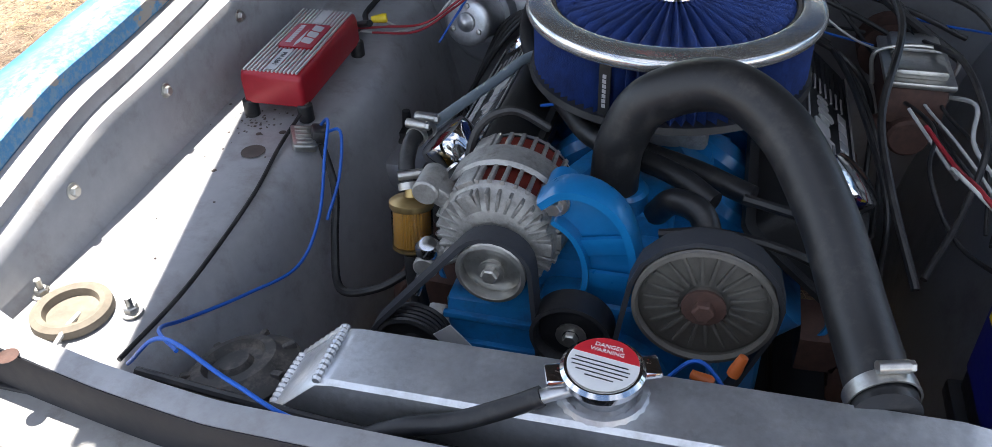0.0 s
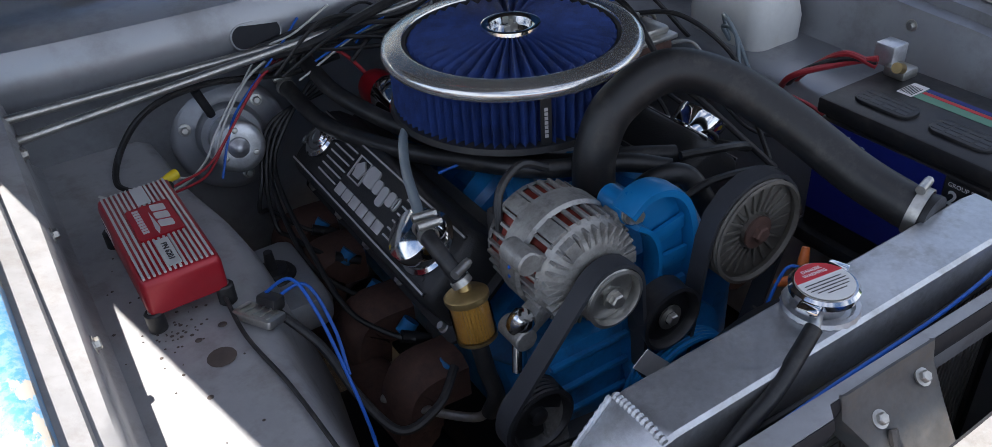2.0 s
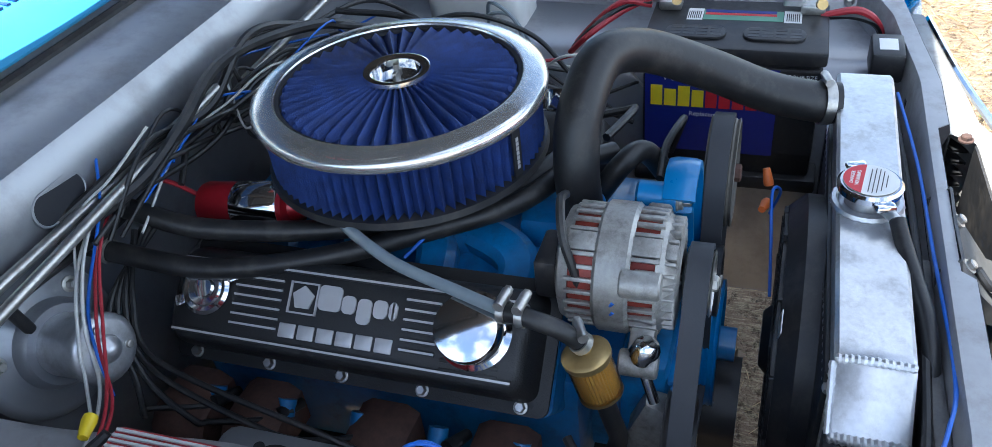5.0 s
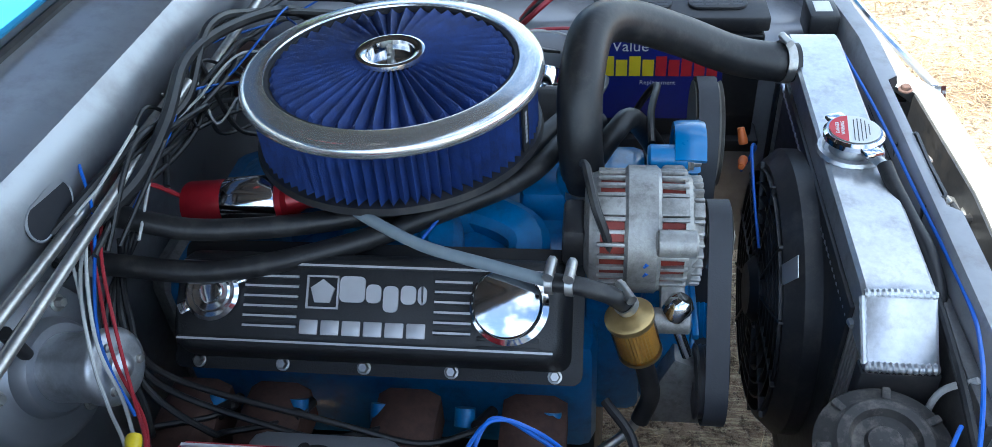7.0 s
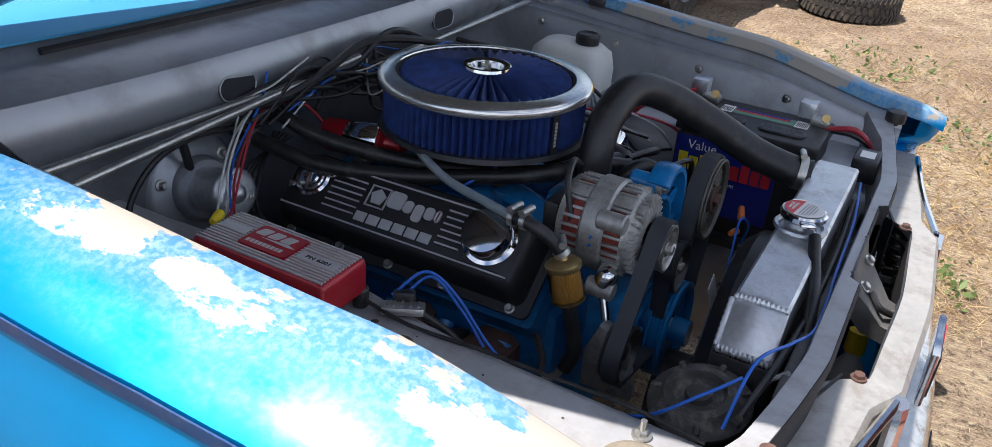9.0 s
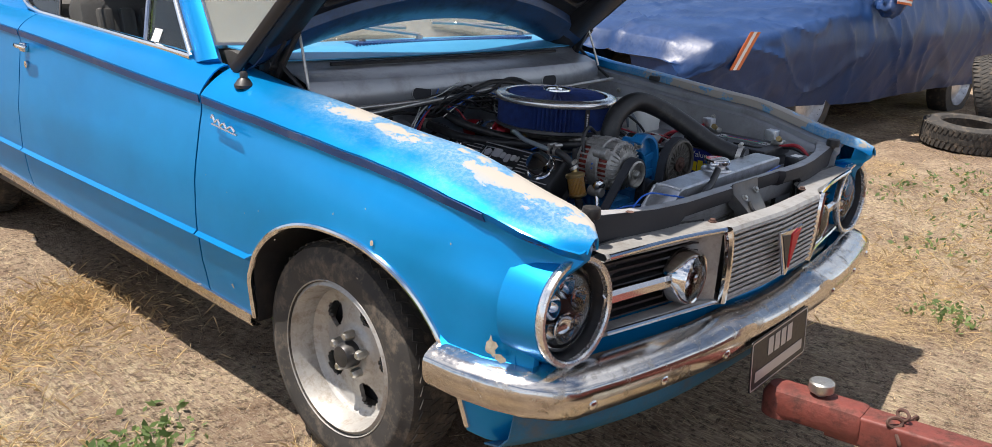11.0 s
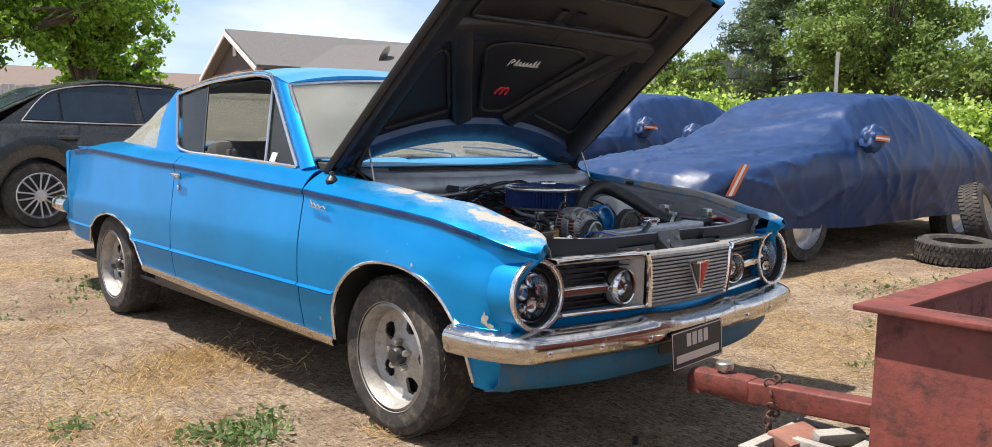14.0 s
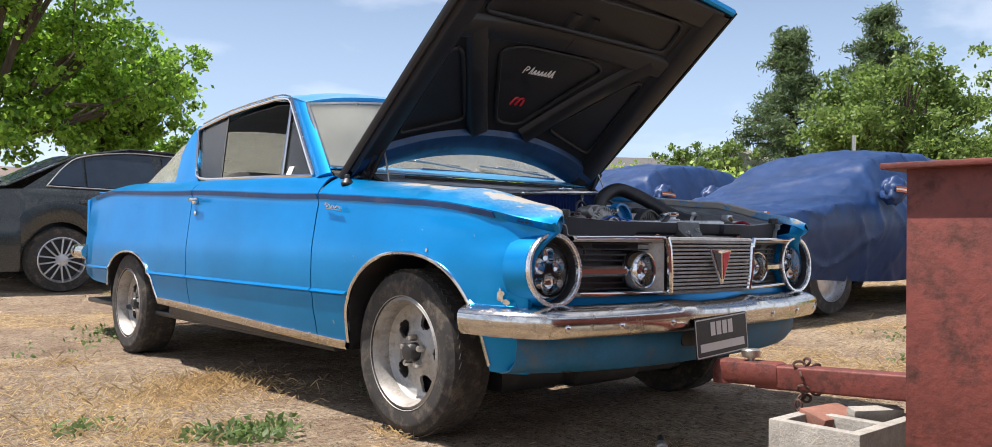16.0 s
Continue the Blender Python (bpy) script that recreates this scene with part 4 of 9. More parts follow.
# ---- front end ----
def front_y(x):
    """How far the grille's face stands ahead at a half-width."""
    return lerp_table([(0, -0.715), (0.235, -0.705), (0.30, -0.675), (0.63, -0.632)], abs(x))


M_SATIN = mat("satin_bright_trim", (0.74, 0.74, 0.73), 0.24, 0.9, var=0.08, scale=14, bump=0.03, dirt=(0.4, 0.37, 0.33), dirt_amt=0.2)
# headlamps in deep chrome rings
for s in (-1, 1):
    m = frame_m((s * 0.706, -0.635, 0.632), (1, 0, 0), (0, 0.06, 1))
    bm = B()
    lathe(bm, [(0.111, -0.012), (0.1145, -0.006), (0.1148, 0.003), (0.112, 0.008), (0.104, 0.0075), (0.1005, 0.004), (0.1, -0.006)], m, 56)
    hl = part("headlamp_ring", bm, M_SATIN, car, "deep polished headlamp ring")
    bm = B()
    lathe(bm, [(0.122, -0.10), (0.117, -0.05), (0.1125, -0.012), (0.109, -0.012)], m, 48)
    part("headlamp_pod", bm, M_PAINT, hl, "blue painted lamp pod")
    bm = B()
    lathe(bm, [(0.1025, -0.003), (0.101, -0.01), (0.098, -0.03), (0.092, -0.062), (0.072, -0.07), (0, -0.07)], m, 40)
    part("bucket", bm, M_BLACKMETAL, hl)
    m = m @ pose(0, 0, 0.022)
    bm = B()
    lathe(bm, [(0.080, -0.056), (0.083, -0.044), (0.088, -0.046), (0.091, -0.06)], m, 40)
    part("retaining_ring", bm, M_CHROME, hl)
    bm = B()
    lathe(bm, [(0.082, -0.048), (0.07, -0.064), (0.04, -0.0675), (0, -0.068)], m, 40)
    part("bowl", bm, M_BLACKPLASTIC, hl)
    for a, b, r in ((0, 0.046, 0.027), (-0.042, 0.012, 0.026), (0.042, 0.012, 0.026), (0, -0.042, 0.034), (-0.044, -0.036, 0.018), (0.044, -0.036, 0.018)):
        bm = B()
        lathe(bm, [(0.003, -0.066), (r * 0.6, -0.064), (r * 0.94, -0.052), (r, -0.048), (r * 0.95, -0.046)], m @ pose(a, b, 0), 20)
        part("reflector", bm, M_CHROME, hl, "bright projector reflector")
    bm = B()
    lathe(bm, [(0.083, -0.046), (0.066, -0.032), (0.035, -0.025), (0, -0.023)], m, 32)
    g = part("lens", bm, M_LENS, hl)
    g.visible_shadow = False

# panel under the grille and valance under the bumper
bm = B()
rows = []
for k in range(25):
    x = -0.80 + 1.6 * k / 24
    y = front_y(x) + 0.03 + 0.05 * max(0, abs(x) - 0.6) / 0.2
    rows.append([(x, y + 0.03, 0.565), (x, y - 0.012, 0.548), (x, y - 0.02, 0.50), (x, y + 0.0, 0.45), (x, y + 0.02, 0.42)])
grid(bm, rows)
part("lower_grille_panel", thicken(bm, 0.004), M_PAINT, car, "blue panel below the grille")
bm = B()
rows = []
for k in range(33):
    x = -0.80 + 1.6 * k / 32
    y = -0.70 + 0.13 * (abs(x) / 0.8) ** 3
    low = 0.30 + 0.012 * (abs(x) / 0.8) ** 2
    rows.append([(x, y + 0.01, 0.45), (x, y - 0.005, 0.41), (x, y + 0.005, 0.35), (x, y + 0.03, low + 0.01), (x, y + 0.07, low)])
grid(bm, rows)
part("front_valance", thicken(bm, 0.004), M_VALANCE, car, "dusty blue front valance, coloured darker for shade")
bm = B()
prism(bm, rrect(0.36, 0.05, 0.018), -0.006, 0.0, frame_m((0.02, -0.7045, 0.392), (1, 0, 0), (0, 0, 1)))
part("valance_opening", bm, M_BLACKMETAL, car)

# chrome bumper
bm = B()
rows = []
N = 64
for k in range(N + 1):
    x = -0.88 + 1.76 * k / N
    a = abs(x)
    if a <= 0.72:
        px, y = x, -0.775 + 0.075 * (a / 0.72) ** 2.2
    else:
        t = (a - 0.72) / 0.16
        px = math.copysign(0.72 + 0.155 * math.sin(t * math.pi / 2), x)
        y = -0.70 + 0.31 * (1 - math.cos(t * math.pi / 2))
    nx = math.copysign(min(1, max(0, (a - 0.6) / 0.28)), x)
    d = Vector((nx, -(1 - abs(nx) * 0.85), 0)).normalized()
    lift = 0.012 * max(0, 1 - abs(a - 0.22) / 0.12) * 0.6
    rows.append([(px + d.x * o, y + d.y * o, z) for o, z in ((-0.07, 0.525 + lift), (-0.055, 0.524 + lift), (-0.02, 0.515 + lift), (0.003, 0.503 + lift), (0.009, 0.492), (0.009, 0.470), (0.004, 0.447), (-0.01, 0.430), (-0.05, 0.424))])
grid(bm, rows)
part("front_bumper", thicken(bm, 0.004), M_OLDCHROME, car, "dented chrome front bumper reflecting the yard")
for x in (-0.72, -0.52, -0.3, 0.3, 0.52, 0.72):
    bm = B()
    y = -0.783 + 0.075 * (abs(x) / 0.72) ** 2.2
    lathe(bm, [(0.012, -0.004), (0.012, 0.0), (0.008, 0.004), (0, 0.005)], frame_m((x, y, 0.462), (1, 0, 0), (0, 0, 1)), 14)
    part("bumper_bolt", bm, M_CHROME, car)

# display plate hung under the bumper
plate_m = frame_m((-0.055, -0.792, 0.408), (0.985, 0.0, 0.05), (-0.05, 0.06, 0.985))
bm = B()
prism(bm, rrect(0.305, 0.132, 0.008), -0.002, 0.0, plate_m)
plate = part("plate", bm, M_BLACKPLASTIC, car, "black plate with a thin silver border")
bm = B()
for o, i in ((rrect(0.300, 0.127, 0.008), rrect(0.292, 0.119, 0.006)),):
    lo, hi = [bm.verts.new(plate_m @ Vector((x, y, 0.001))) for x, y in o], [bm.verts.new(plate_m @ Vector((x, y, 0.001))) for x, y in i]
    for k in range(len(lo)):
        bm.faces.new((lo[k], lo[(k + 1) % len(lo)], hi[(k + 1) % len(lo)], hi[k]))
part("plate_border", bm, M_SILVERPRINT, plate)
for k in range(4):
    bm = B()
    box(bm, -0.066 + k * 0.034, -0.040 + k * 0.034, 0.005, 0.05, 0.0005, 0.0015, 0, plate_m)
    part("plate_bar", bm, M_SILVERPRINT, plate)
bm = B()
box(bm, -0.128, 0.128, -0.045, -0.018, 0.0005, 0.0015, 0, plate_m)
part("plate_bar", bm, M_SILVERPRINT, plate)

# grille: surround, centre bars, side openings with lamps
bm = B()
for z0, z1, out in ((0.718, 0.735, 0.012), (0.545, 0.558, 0.006)):
    rows = []
    for k in range(65):
        x = -0.63 + 1.26 * k / 64
        y = front_y(x)
        deep = 0.03 + 0.03 * min(1, max(0, (abs(x) - 0.235) / 0.03))
        rows.append([(x, y + (deep if z0 > 0.7 else 0.03), z1 + (0.002 if z0 > 0.7 else 0)), (x, y - out + 0.006, z1), (x, y - out, (z0 + z1) / 2), (x, y - out + 0.006, z0), (x, y + 0.03, z0)])
    grid(bm, rows, True)
grille = part("grille_surround", bm, M_ARGENT, car, "dull silver grille surround")
for s in (-1, 1):
    bm = B()
    tube(bm, [(s * 0.262, -0.712, 0.735), (s * 0.25, -0.714, 0.70), (s * 0.243, -0.714, 0.62), (s * 0.236, -0.708, 0.552)], 0.011, 8)
    tube(bm, [(s * 0.262, -0.708, 0.733), (s * 0.42, -0.674, 0.733), (s * 0.625, -0.645, 0.73)], 0.006, 8)
    tube(bm, [(s * 0.236, -0.70, 0.552), (s * 0.42, -0.668, 0.552), (s * 0.60, -0.64, 0.555)], 0.006, 8)
    part("grille_frame", bm, M_CHROME, grille, "chrome frame of a grille opening")
    bm = B()
    rows = [[(s * x, front_y(x) + 0.055, z) for z in (0.55, 0.74)] for x in (0.25, 0.35, 0.45, 0.55, 0.63)]
    grid(bm, rows)
    part("backing", thicken(bm, 0.003), M_BLACKMETAL, grille)
    for k in range(9):
        bm = B()
        z = 0.568 + 0.018 * k
        rows = [[(s * x, front_y(x) + 0.025 + d, z + h) for d, h in ((0, -0.002), (0, 0.002), (0.02, 0.002), (0.02, -0.002))] for x in [0.255 + 0.043 * q for q in range(9)]]
        grid(bm, rows, True)
        part("blade", bm, M_BLACKMETAL, grille, "thin black grille blade")
    bm = B()
    rows = [[(s * x, front_y(x) + d, 0.625 + h) for d, h in ((0.03, -0.016), (0.008, -0.016), (0.0, -0.008), (0.0, 0.008), (0.008, 0.016), (0.03, 0.016))] for x in [0.385 + 0.028 * q for q in range(9)]]
    grid(bm, rows, True)
    part("grille_bar", bm, M_CHROME, grille, "silver bar across the grille opening")
    bm = B()
    grid(bm, [[(s * x, front_y(x) + d, z) for z in (0.556, 0.60, 0.66, 0.716)] for x, d in ((0.25, 0.004), (0.272, 0.012), (0.30, 0.04), (0.308, 0.05))])
    part("grille_end_panel", thicken(bm, 0.003), M_ARGENT, grille, "dull grey panel at the end of a grille opening")
    # round turn lamp
    m = frame_m((s * 0.335, -0.685, 0.627), (1, -0.1 * s, 0), (0, 0, 1))
    bm = B()
    lathe(bm, [(0.064, -0.05), (0.062, -0.01), (0.059, 0.0), (0.057, 0.004), (0.053, 0.002), (0.05, -0.01)], m, 40)
    fl = part("turn_lamp", bm, M_CHROME, grille, "round chrome turn lamp")
    bm = B()
    lathe(bm, [(0.052, -0.002), (0.048, -0.02), (0.03, -0.034), (0, -0.038)], m, 32)
    lathe(bm, [(0.012, -0.03), (0.014, 0.004), (0.010, 0.008), (0, 0.009)], m, 20)
    part("reflector", bm, M_CHROME, fl)
    bm = B()
    lathe(bm, [(0.053, 0.001), (0.04, 0.009), (0.02, 0.013), (0, 0.014)], m, 32)
    g = part("lens", bm, M_LENS, fl)
    g.visible_shadow = False
bm = B()
grid(bm, [[(x, front_y(x) + 0.03, z) for z in (0.55, 0.735)] for x in (-0.235, 0, 0.235)])
part("centre_backing", thicken(bm, 0.003), M_BLACKMETAL, grille)
for k in range(13):
    z = 0.566 + 0.0128 * k
    bm = B()
    rows = []
    for q in range(17):
        x = -0.236 + 0.472 * q / 16
        y = front_y(x) - 0.014 + 0.02 * abs(z - 0.64)
        rows.append([(x, y + 0.02, z - 0.0038), (x, y + 0.002, z - 0.0038), (x, y, z), (x, y + 0.002, z + 0.0038), (x, y + 0.02, z + 0.0038)])
    grid(bm, rows, True)
    part("slat", bm, M_ARGENT, grille)
# V badge
vm = frame_m((0, -0.742, 0.642), (1, 0, 0), (0, 0.02, 1))
bm = B()
prism(bm, [(-0.062, 0.055), (0.0, 0.047), (0.062, 0.055), (0.007, -0.066), (-0.007, -0.066)], 0, 0.01, vm, 0.003)
badge = part("badge", bm, M_CHROME, grille, "chrome shield badge with a red edge")
bm = B()
prism(bm, [(0.006, 0.04), (0.051, 0.046), (0.006, -0.048)], 0.0101, 0.0125, vm)
part("badge_red", bm, M_REDPRINT, badge)
bm = B()
prism(bm, [(-0.006, 0.04), (-0.006, -0.048), (-0.051, 0.046)], 0.0101, 0.0125, vm)
part("badge_dark", bm, M_BLACKPLASTIC, badge)

# ---- radiator support and crossbar ----
top_rows, face_rows = [], []
for k in range(121):
    x = -0.655 + 1.31 * k / 120
    a = abs(x)
    yf = -0.628 + 0.052 * max(0, (a - 0.30) / 0.35) ** 1.2
    cut = 0.013 if -0.09 < x < 0.19 else 0.0
    yf += cut
    yr = -0.600 + 0.05 * max(0, (a - 0.30) / 0.35) ** 1.2 + 0.03 * max(0, (a - 0.5) / 0.15)
    z = 0.787 + 0.012 * max(0, (a - 0.42)) / 0.2
    drop = (0.035 if a < 0.31 else 0.035 + 0.06 * min(1, (a - 0.31) / 0.05))
    top_rows.append([(x, yr + 0.004, z - 0.085), (x, yr, z - 0.012), (x, yr - 0.003, z), (x, (yf + yr) / 2, z + 0.001), (x, yf, z)])
    face_rows.append([(x, yf - 0.001, z - 0.001), (x, yf - 0.004, z - 0.012), (x, yf + 0.002, z - drop), (x, yf + 0.016, z - drop - 0.008)])
bm = B()
grid(bm, top_rows)
part("radiator_support", thicken(bm, 0.003), M_LEDGE, car, "pale grey crossbar ahead of the radiator")
bm = B()
grid(bm, face_rows)
part("support_face", thicken(bm, 0.003), M_FILTERDARK, car, "black front face of the crossbar")
bm = B()
box(bm, -0.36, -0.03, -0.598, -0.583, 0.40, 0.752, 0.003)
cond = part("condenser", bm, M_CORE, car, "grey finned cooler core behind the grille")
for k in range(29):
    bm = B()
    z = 0.41 + 0.0118 * k
    box(bm, -0.358, -0.032, -0.6005, -0.597, z - 0.0022, z + 0.0022, 0.0006)
    part("condenser_tube", bm, M_ARGENT, cond)
# bright coil of pipe at the end of the cooler
bm = B()
tube(bm, [(-0.375 - 0.012 * (k % 2), -0.60, 0.45 + 0.022 * k) for k in range(13)], 0.009, 8, 4)
part("cooler_pipe", bm, M_ALU, cond, "bent bright cooler pipe")
bm = B()
for s in (-1, 1):
    box(bm, *(sorted((s * 0.33, s * 0.63))), -0.60, -0.594, 0.34, 0.74, 0.001)
box(bm, -0.63, 0.63, -0.61, -0.52, 0.31, 0.36, 0.01)
part("support_wall", bm, M_BLACKMETAL, car, "black radiator support wall with holes")
for s in (-1, 1):
    for x, z, r in ((0.40, 0.66, 0.03), (0.50, 0.62, 0.018), (0.56, 0.68, 0.025)):
        bm = B()
        lathe(bm, [(r * 0.5, -0.02), (r * 0.8, 0), (r, 0.002), (r * 1.15, 0)], frame_m((s * x, -0.602, z), (1, 0, 0), (0, 0, 1)), 20)
        part("rubber_plug", bm, M_BLACKPLASTIC, car)
# hood latch bracket reaching forward from the crossbar
M_BRACKET = mat("dull_grey_bracket", (0.13, 0.13, 0.13), 0.5, 0.3, var=0.3, scale=20, dirt=(0.2, 0.17, 0.14), dirt_amt=0.4)
bm = B()
rows = []
for y, z, x0, x1 in ((-0.617, 0.79, -0.075, 0.055), (-0.622, 0.765, -0.075, 0.055), (-0.645, 0.735, -0.055, 0.048), (-0.668, 0.704, -0.042, 0.044), (-0.70, 0.694, -0.038, 0.042), (-0.706, 0.688, -0.036, 0.04), (-0.704, 0.65, -0.034, 0.038)):
    rows.append([(x0, y + 0.022, z - 0.02), (x0, y, z), (x0 + 0.004, y - 0.002, z + 0.001), ((x0 + x1) / 2, y - 0.001, z), (x1 - 0.004, y - 0.002, z + 0.001), (x1, y, z), (x1, y + 0.022, z - 0.02)])
grid(bm, rows)
latch = part("latch_bracket", thicken(bm, 0.003), M_BRACKET, car, "dull grey hood latch bracket")
bm = B()
tube(bm, [(-0.03, -0.645, 0.745), (-0.035, -0.66, 0.728), (-0.02, -0.675, 0.715), (0.0, -0.69, 0.705), (0.008, -0.692, 0.70), (0.01, -0.69, 0.685)], 0.005, 8)
part("latch_rod", bm, M_BLACKMETAL, latch, "bent black latch rod")
for p in ((-0.036, -0.634, 0.752), (0.006, -0.684, 0.702), (0.03, -0.628, 0.762)):
    bm = B()
    hexbolt(bm, p, (0, -0.6, 0.7), 0.006, 0.008, 1.5)
    part("latch_bolt", bm, M_STEEL, latch)
for s in (-1, 1):
    bm = B()
    hexbolt(bm, (s * 0.243, -0.662, 0.737), (0, 0, 1), 0.007, 0.008, 1.4)
    part("rail_bolt", bm, M_RUST, car)
for s in (-1, 1):
    bm = B()
    lathe(bm, [(0, 0), (0.008, 0), (0.008, 0.006), (0.019, 0.007), (0.02, 0.02), (0.018, 0.028), (0.006, 0.03), (0, 0.03)], pose(s * 0.615, -0.585, 0.79), 24)
    part("hood_bumper", bm, M_RUBBER, car, "black rubber hood stop")

# ---- engine bay sheet metal ----
def ledge_z(y): return 0.735 + 0.03 * (y + 0.48)


for s in (-1, 1):
    bm = B()
    rows = []
    for k in range(33):
        y = -0.60 + 0.98 * k / 32
        z = ledge_z(y)
        zi = lerp_table(T_CZ, y)
        xi = fender_inner(y) - 0.008
        bulge = 0.035 * math.exp(-((y - 0.02) / 0.16) ** 2)
        rows.append([(s * xi, y, zi - 0.026), (s * (xi - 0.022), y, zi - 0.034), (s * (xi - 0.024), y, zi - 0.05), (s * 0.622, y, zi - 0.055), (s * 0.616, y, zi - 0.065), (s * 0.612, y, z + 0.012), (s * 0.602, y, z), (s * 0.53, y, z),
                     (s * (0.468 - bulge), y, z - 0.002), (s * (0.45 - bulge), y, z - 0.012), (s * (0.435 - bulge), y, z - 0.05), (s * (0.41 - bulge), y, z - 0.15), (s * (0.385 - bulge), y, z - 0.26), (s * 0.36, y, 0.33)])
    grid(bm, rows)
    inner = part("inner_fender", thicken(bm, 0.003), M_LEDGE if s < 0 else M_BAY, car, "grey inner fender with a flat ledge")
    for y in (-0.52, -0.372, -0.177, 0.02, 0.21):
        bm = B()
        hexbolt(bm, (s * 0.616, y, lerp_table(T_CZ, y) - 0.08), (-s, 0, 0), 0.0065, 0.008)
        part("fender_bolt", bm, M_STEEL, inner)

# firewall, plenum and cowl
COWL = [(0.36, 0.30), (0.36, 0.60), (0.355, 0.80), (0.325, 0.845), (0.305, 0.87), (0.302, 0.91), (0.318, 0.937), (0.36, 0.95), (0.41, 0.956), (0.42, 0.962), (0.43, 0.972), (0.448, 0.976)]
bm = B()
holes = ((-0.266, 0.892), (0.324, 0.892))
xsl = [-0.64 + 0.02 * k for k in range(65)]
rows = [[(x, y + 0.03 * (abs(x) / 0.64) ** 3 * (z > 0.8), z) for x in xsl] for y, z in COWL]
V = grid(bm, rows)
part("firewall", thicken(bm, -0.004), M_BAY, car, "grey firewall with a rounded plenum")
for hx, hz in holes:
    bm = B()
    prism(bm, rrect(0.076, 0.036, 0.0175, 6), -0.002, 0.0015, frame_m((hx, 0.3005, hz), (1, 0, 0.0), (0, 0.1, 1)))
    part("plenum_hole", bm, M_FILTERDARK, car, "dark oval hole in the plenum")
    bm = B()
    o = [frame_m((hx, 0.3005, hz), (1, 0, 0.0), (0, 0.1, 1)) @ Vector((x, y, 0.001)) for x, y in rrect(0.076, 0.038, 0.0185, 6)]
    tube(bm, o + [o[0]], 0.0016, 6, smooth=False)
    part("hole_rim", bm, M_BAY, car)
bm = B()
tube(bm, [(-0.5, 0.425, 0.972), (-0.2, 0.418, 0.972), (0.2, 0.418, 0.972), (0.5, 0.425, 0.972)], 0.006, 6, 6)
part("cowl_seal", bm, M_RUBBER, car)
bm = B()
rows = []
for k in range(9):
    t = k / 8
    rows.append([(0.70 * u, 0.424 + (0.572 - 0.424) * t + 0.039 * abs(u) ** 3 * (1 - t) + 0.075 * abs(u) ** 2 * t, 0.982 + 0.02 * min(1, t * 2.2) + 0.012 * (1 - u * u) * min(1, t * 3)) for u in [q / 12 for q in range(-12, 13)]])
grid(bm, rows)
part("cowl_top", thicken(bm, -0.004), M_FADED, car, "blue cowl panel below the windscreen")
for k in range(62):
    x = -0.36 + 0.013 * k
    bm = B()
    box(bm, x - 0.0032, x + 0.0032, 0.486, 0.540, 1.0105, 1.0185, 0, None)
    part("cowl_vent", bm, M_STRIPE, car)
for x0, x1, dy in ((-0.06, -0.42, 0), (0.44, 0.06, 0)):
    bm = B()
    cyl(bm, (x0, 0.545, 1.005), (x0, 0.545, 1.03), 0.012)
    bar(bm, [(x0, 0.545, 1.032), ((x0 + x1) / 2, 0.575, 1.052), (x1 + 0.1, 0.60, 1.062)], 0.014, 0.008, (0, -0.3, 1))
    bar(bm, [(x0 - 0.02, 0.59, 1.05), (x1, 0.615, 1.062)], 0.012, 0.008, (0, -0.3, 1))
    part("wiper", bm, M_STEEL, car, "silver windscreen wiper")
bm = B()
lathe(bm, [(0, 0), (0.014, 0), (0.012, 0.008), (0.005, 0.012), (0, 0.014)], pose(-0.3, 0.535, 1.012), 16)
part("washer_jet", bm, M_BLACKPLASTIC, car)
bm = B()
lathe(bm, [(0, 0), (0.024, 0), (0.025, 0.008), (0.015, 0.022), (0.01, 0.026), (0.01, 0.038), (0.007, 0.042), (0, 0.042)], pose(-0.775, 0.427, 0.925), 24)
part("antenna_base", bm, M_BLACKPLASTIC, car, "black antenna base on the fender")
# script badge on the fender, as a plain bright shape
bm = B()
tube(bm, [(-0.845, 0.47, 0.846), (-0.848, 0.46, 0.854), (-0.848, 0.45, 0.838), (-0.848, 0.435, 0.846), (-0.85, 0.42, 0.834), (-0.85, 0.405, 0.842), (-0.85, 0.39, 0.832), (-0.85, 0.37, 0.839), (-0.851, 0.35, 0.829)], 0.0035, 8)
tube(bm, [(-0.851, 0.46, 0.833), (-0.852, 0.40, 0.828), (-0.852, 0.34, 0.823)], 0.0028, 8, 3)
part("fender_badge", bm, M_CHROME, car, "chrome script badge shape")
for s in (-1, 1):
    bm = B()
    x = s * (side_x(1.68, 0.885))
    box(bm, -0.012, 0.012, -0.02, 0.02, -0.016, 0.016, 0.005, Matrix.Translation((x + s * 0.008, 1.71, 0.888)))
    box(bm, -0.009, 0.009, -0.075, 0.02, -0.008, 0.008, 0.006, Matrix.Translation((x + s * 0.034, 1.70, 0.895)))
    lathe(bm, [(0, 0), (0.012, 0), (0.012, 0.006), (0, 0.008)], axis_m((side_x(1.7, 0.83) * s, 1.70, 0.83), (s, 0, 0)), 16)
    part("door_handle", bm, M_CHROME, car, "chrome pull door handle")

# ---- hood ----
hood = thing("hood", (0, 0.537, 0.99), "raised blue hood with a black ribbed underside", "hood")
hood.parent = car
hood.matrix_parent_inverse = car.matrix_basis.inverted()
for k in ("category",):
    del hood[k]
HA = radians(39.8)
HM = Matrix.Translation((-0.045, 0.523, 0.966)) @ Matrix(((1, 0, 0, 0), (0, -math.cos(HA), math.sin(HA), 0), (0, math.sin(HA), math.cos(HA), 0), (0, 0, 0, 1)))
HL = 1.169


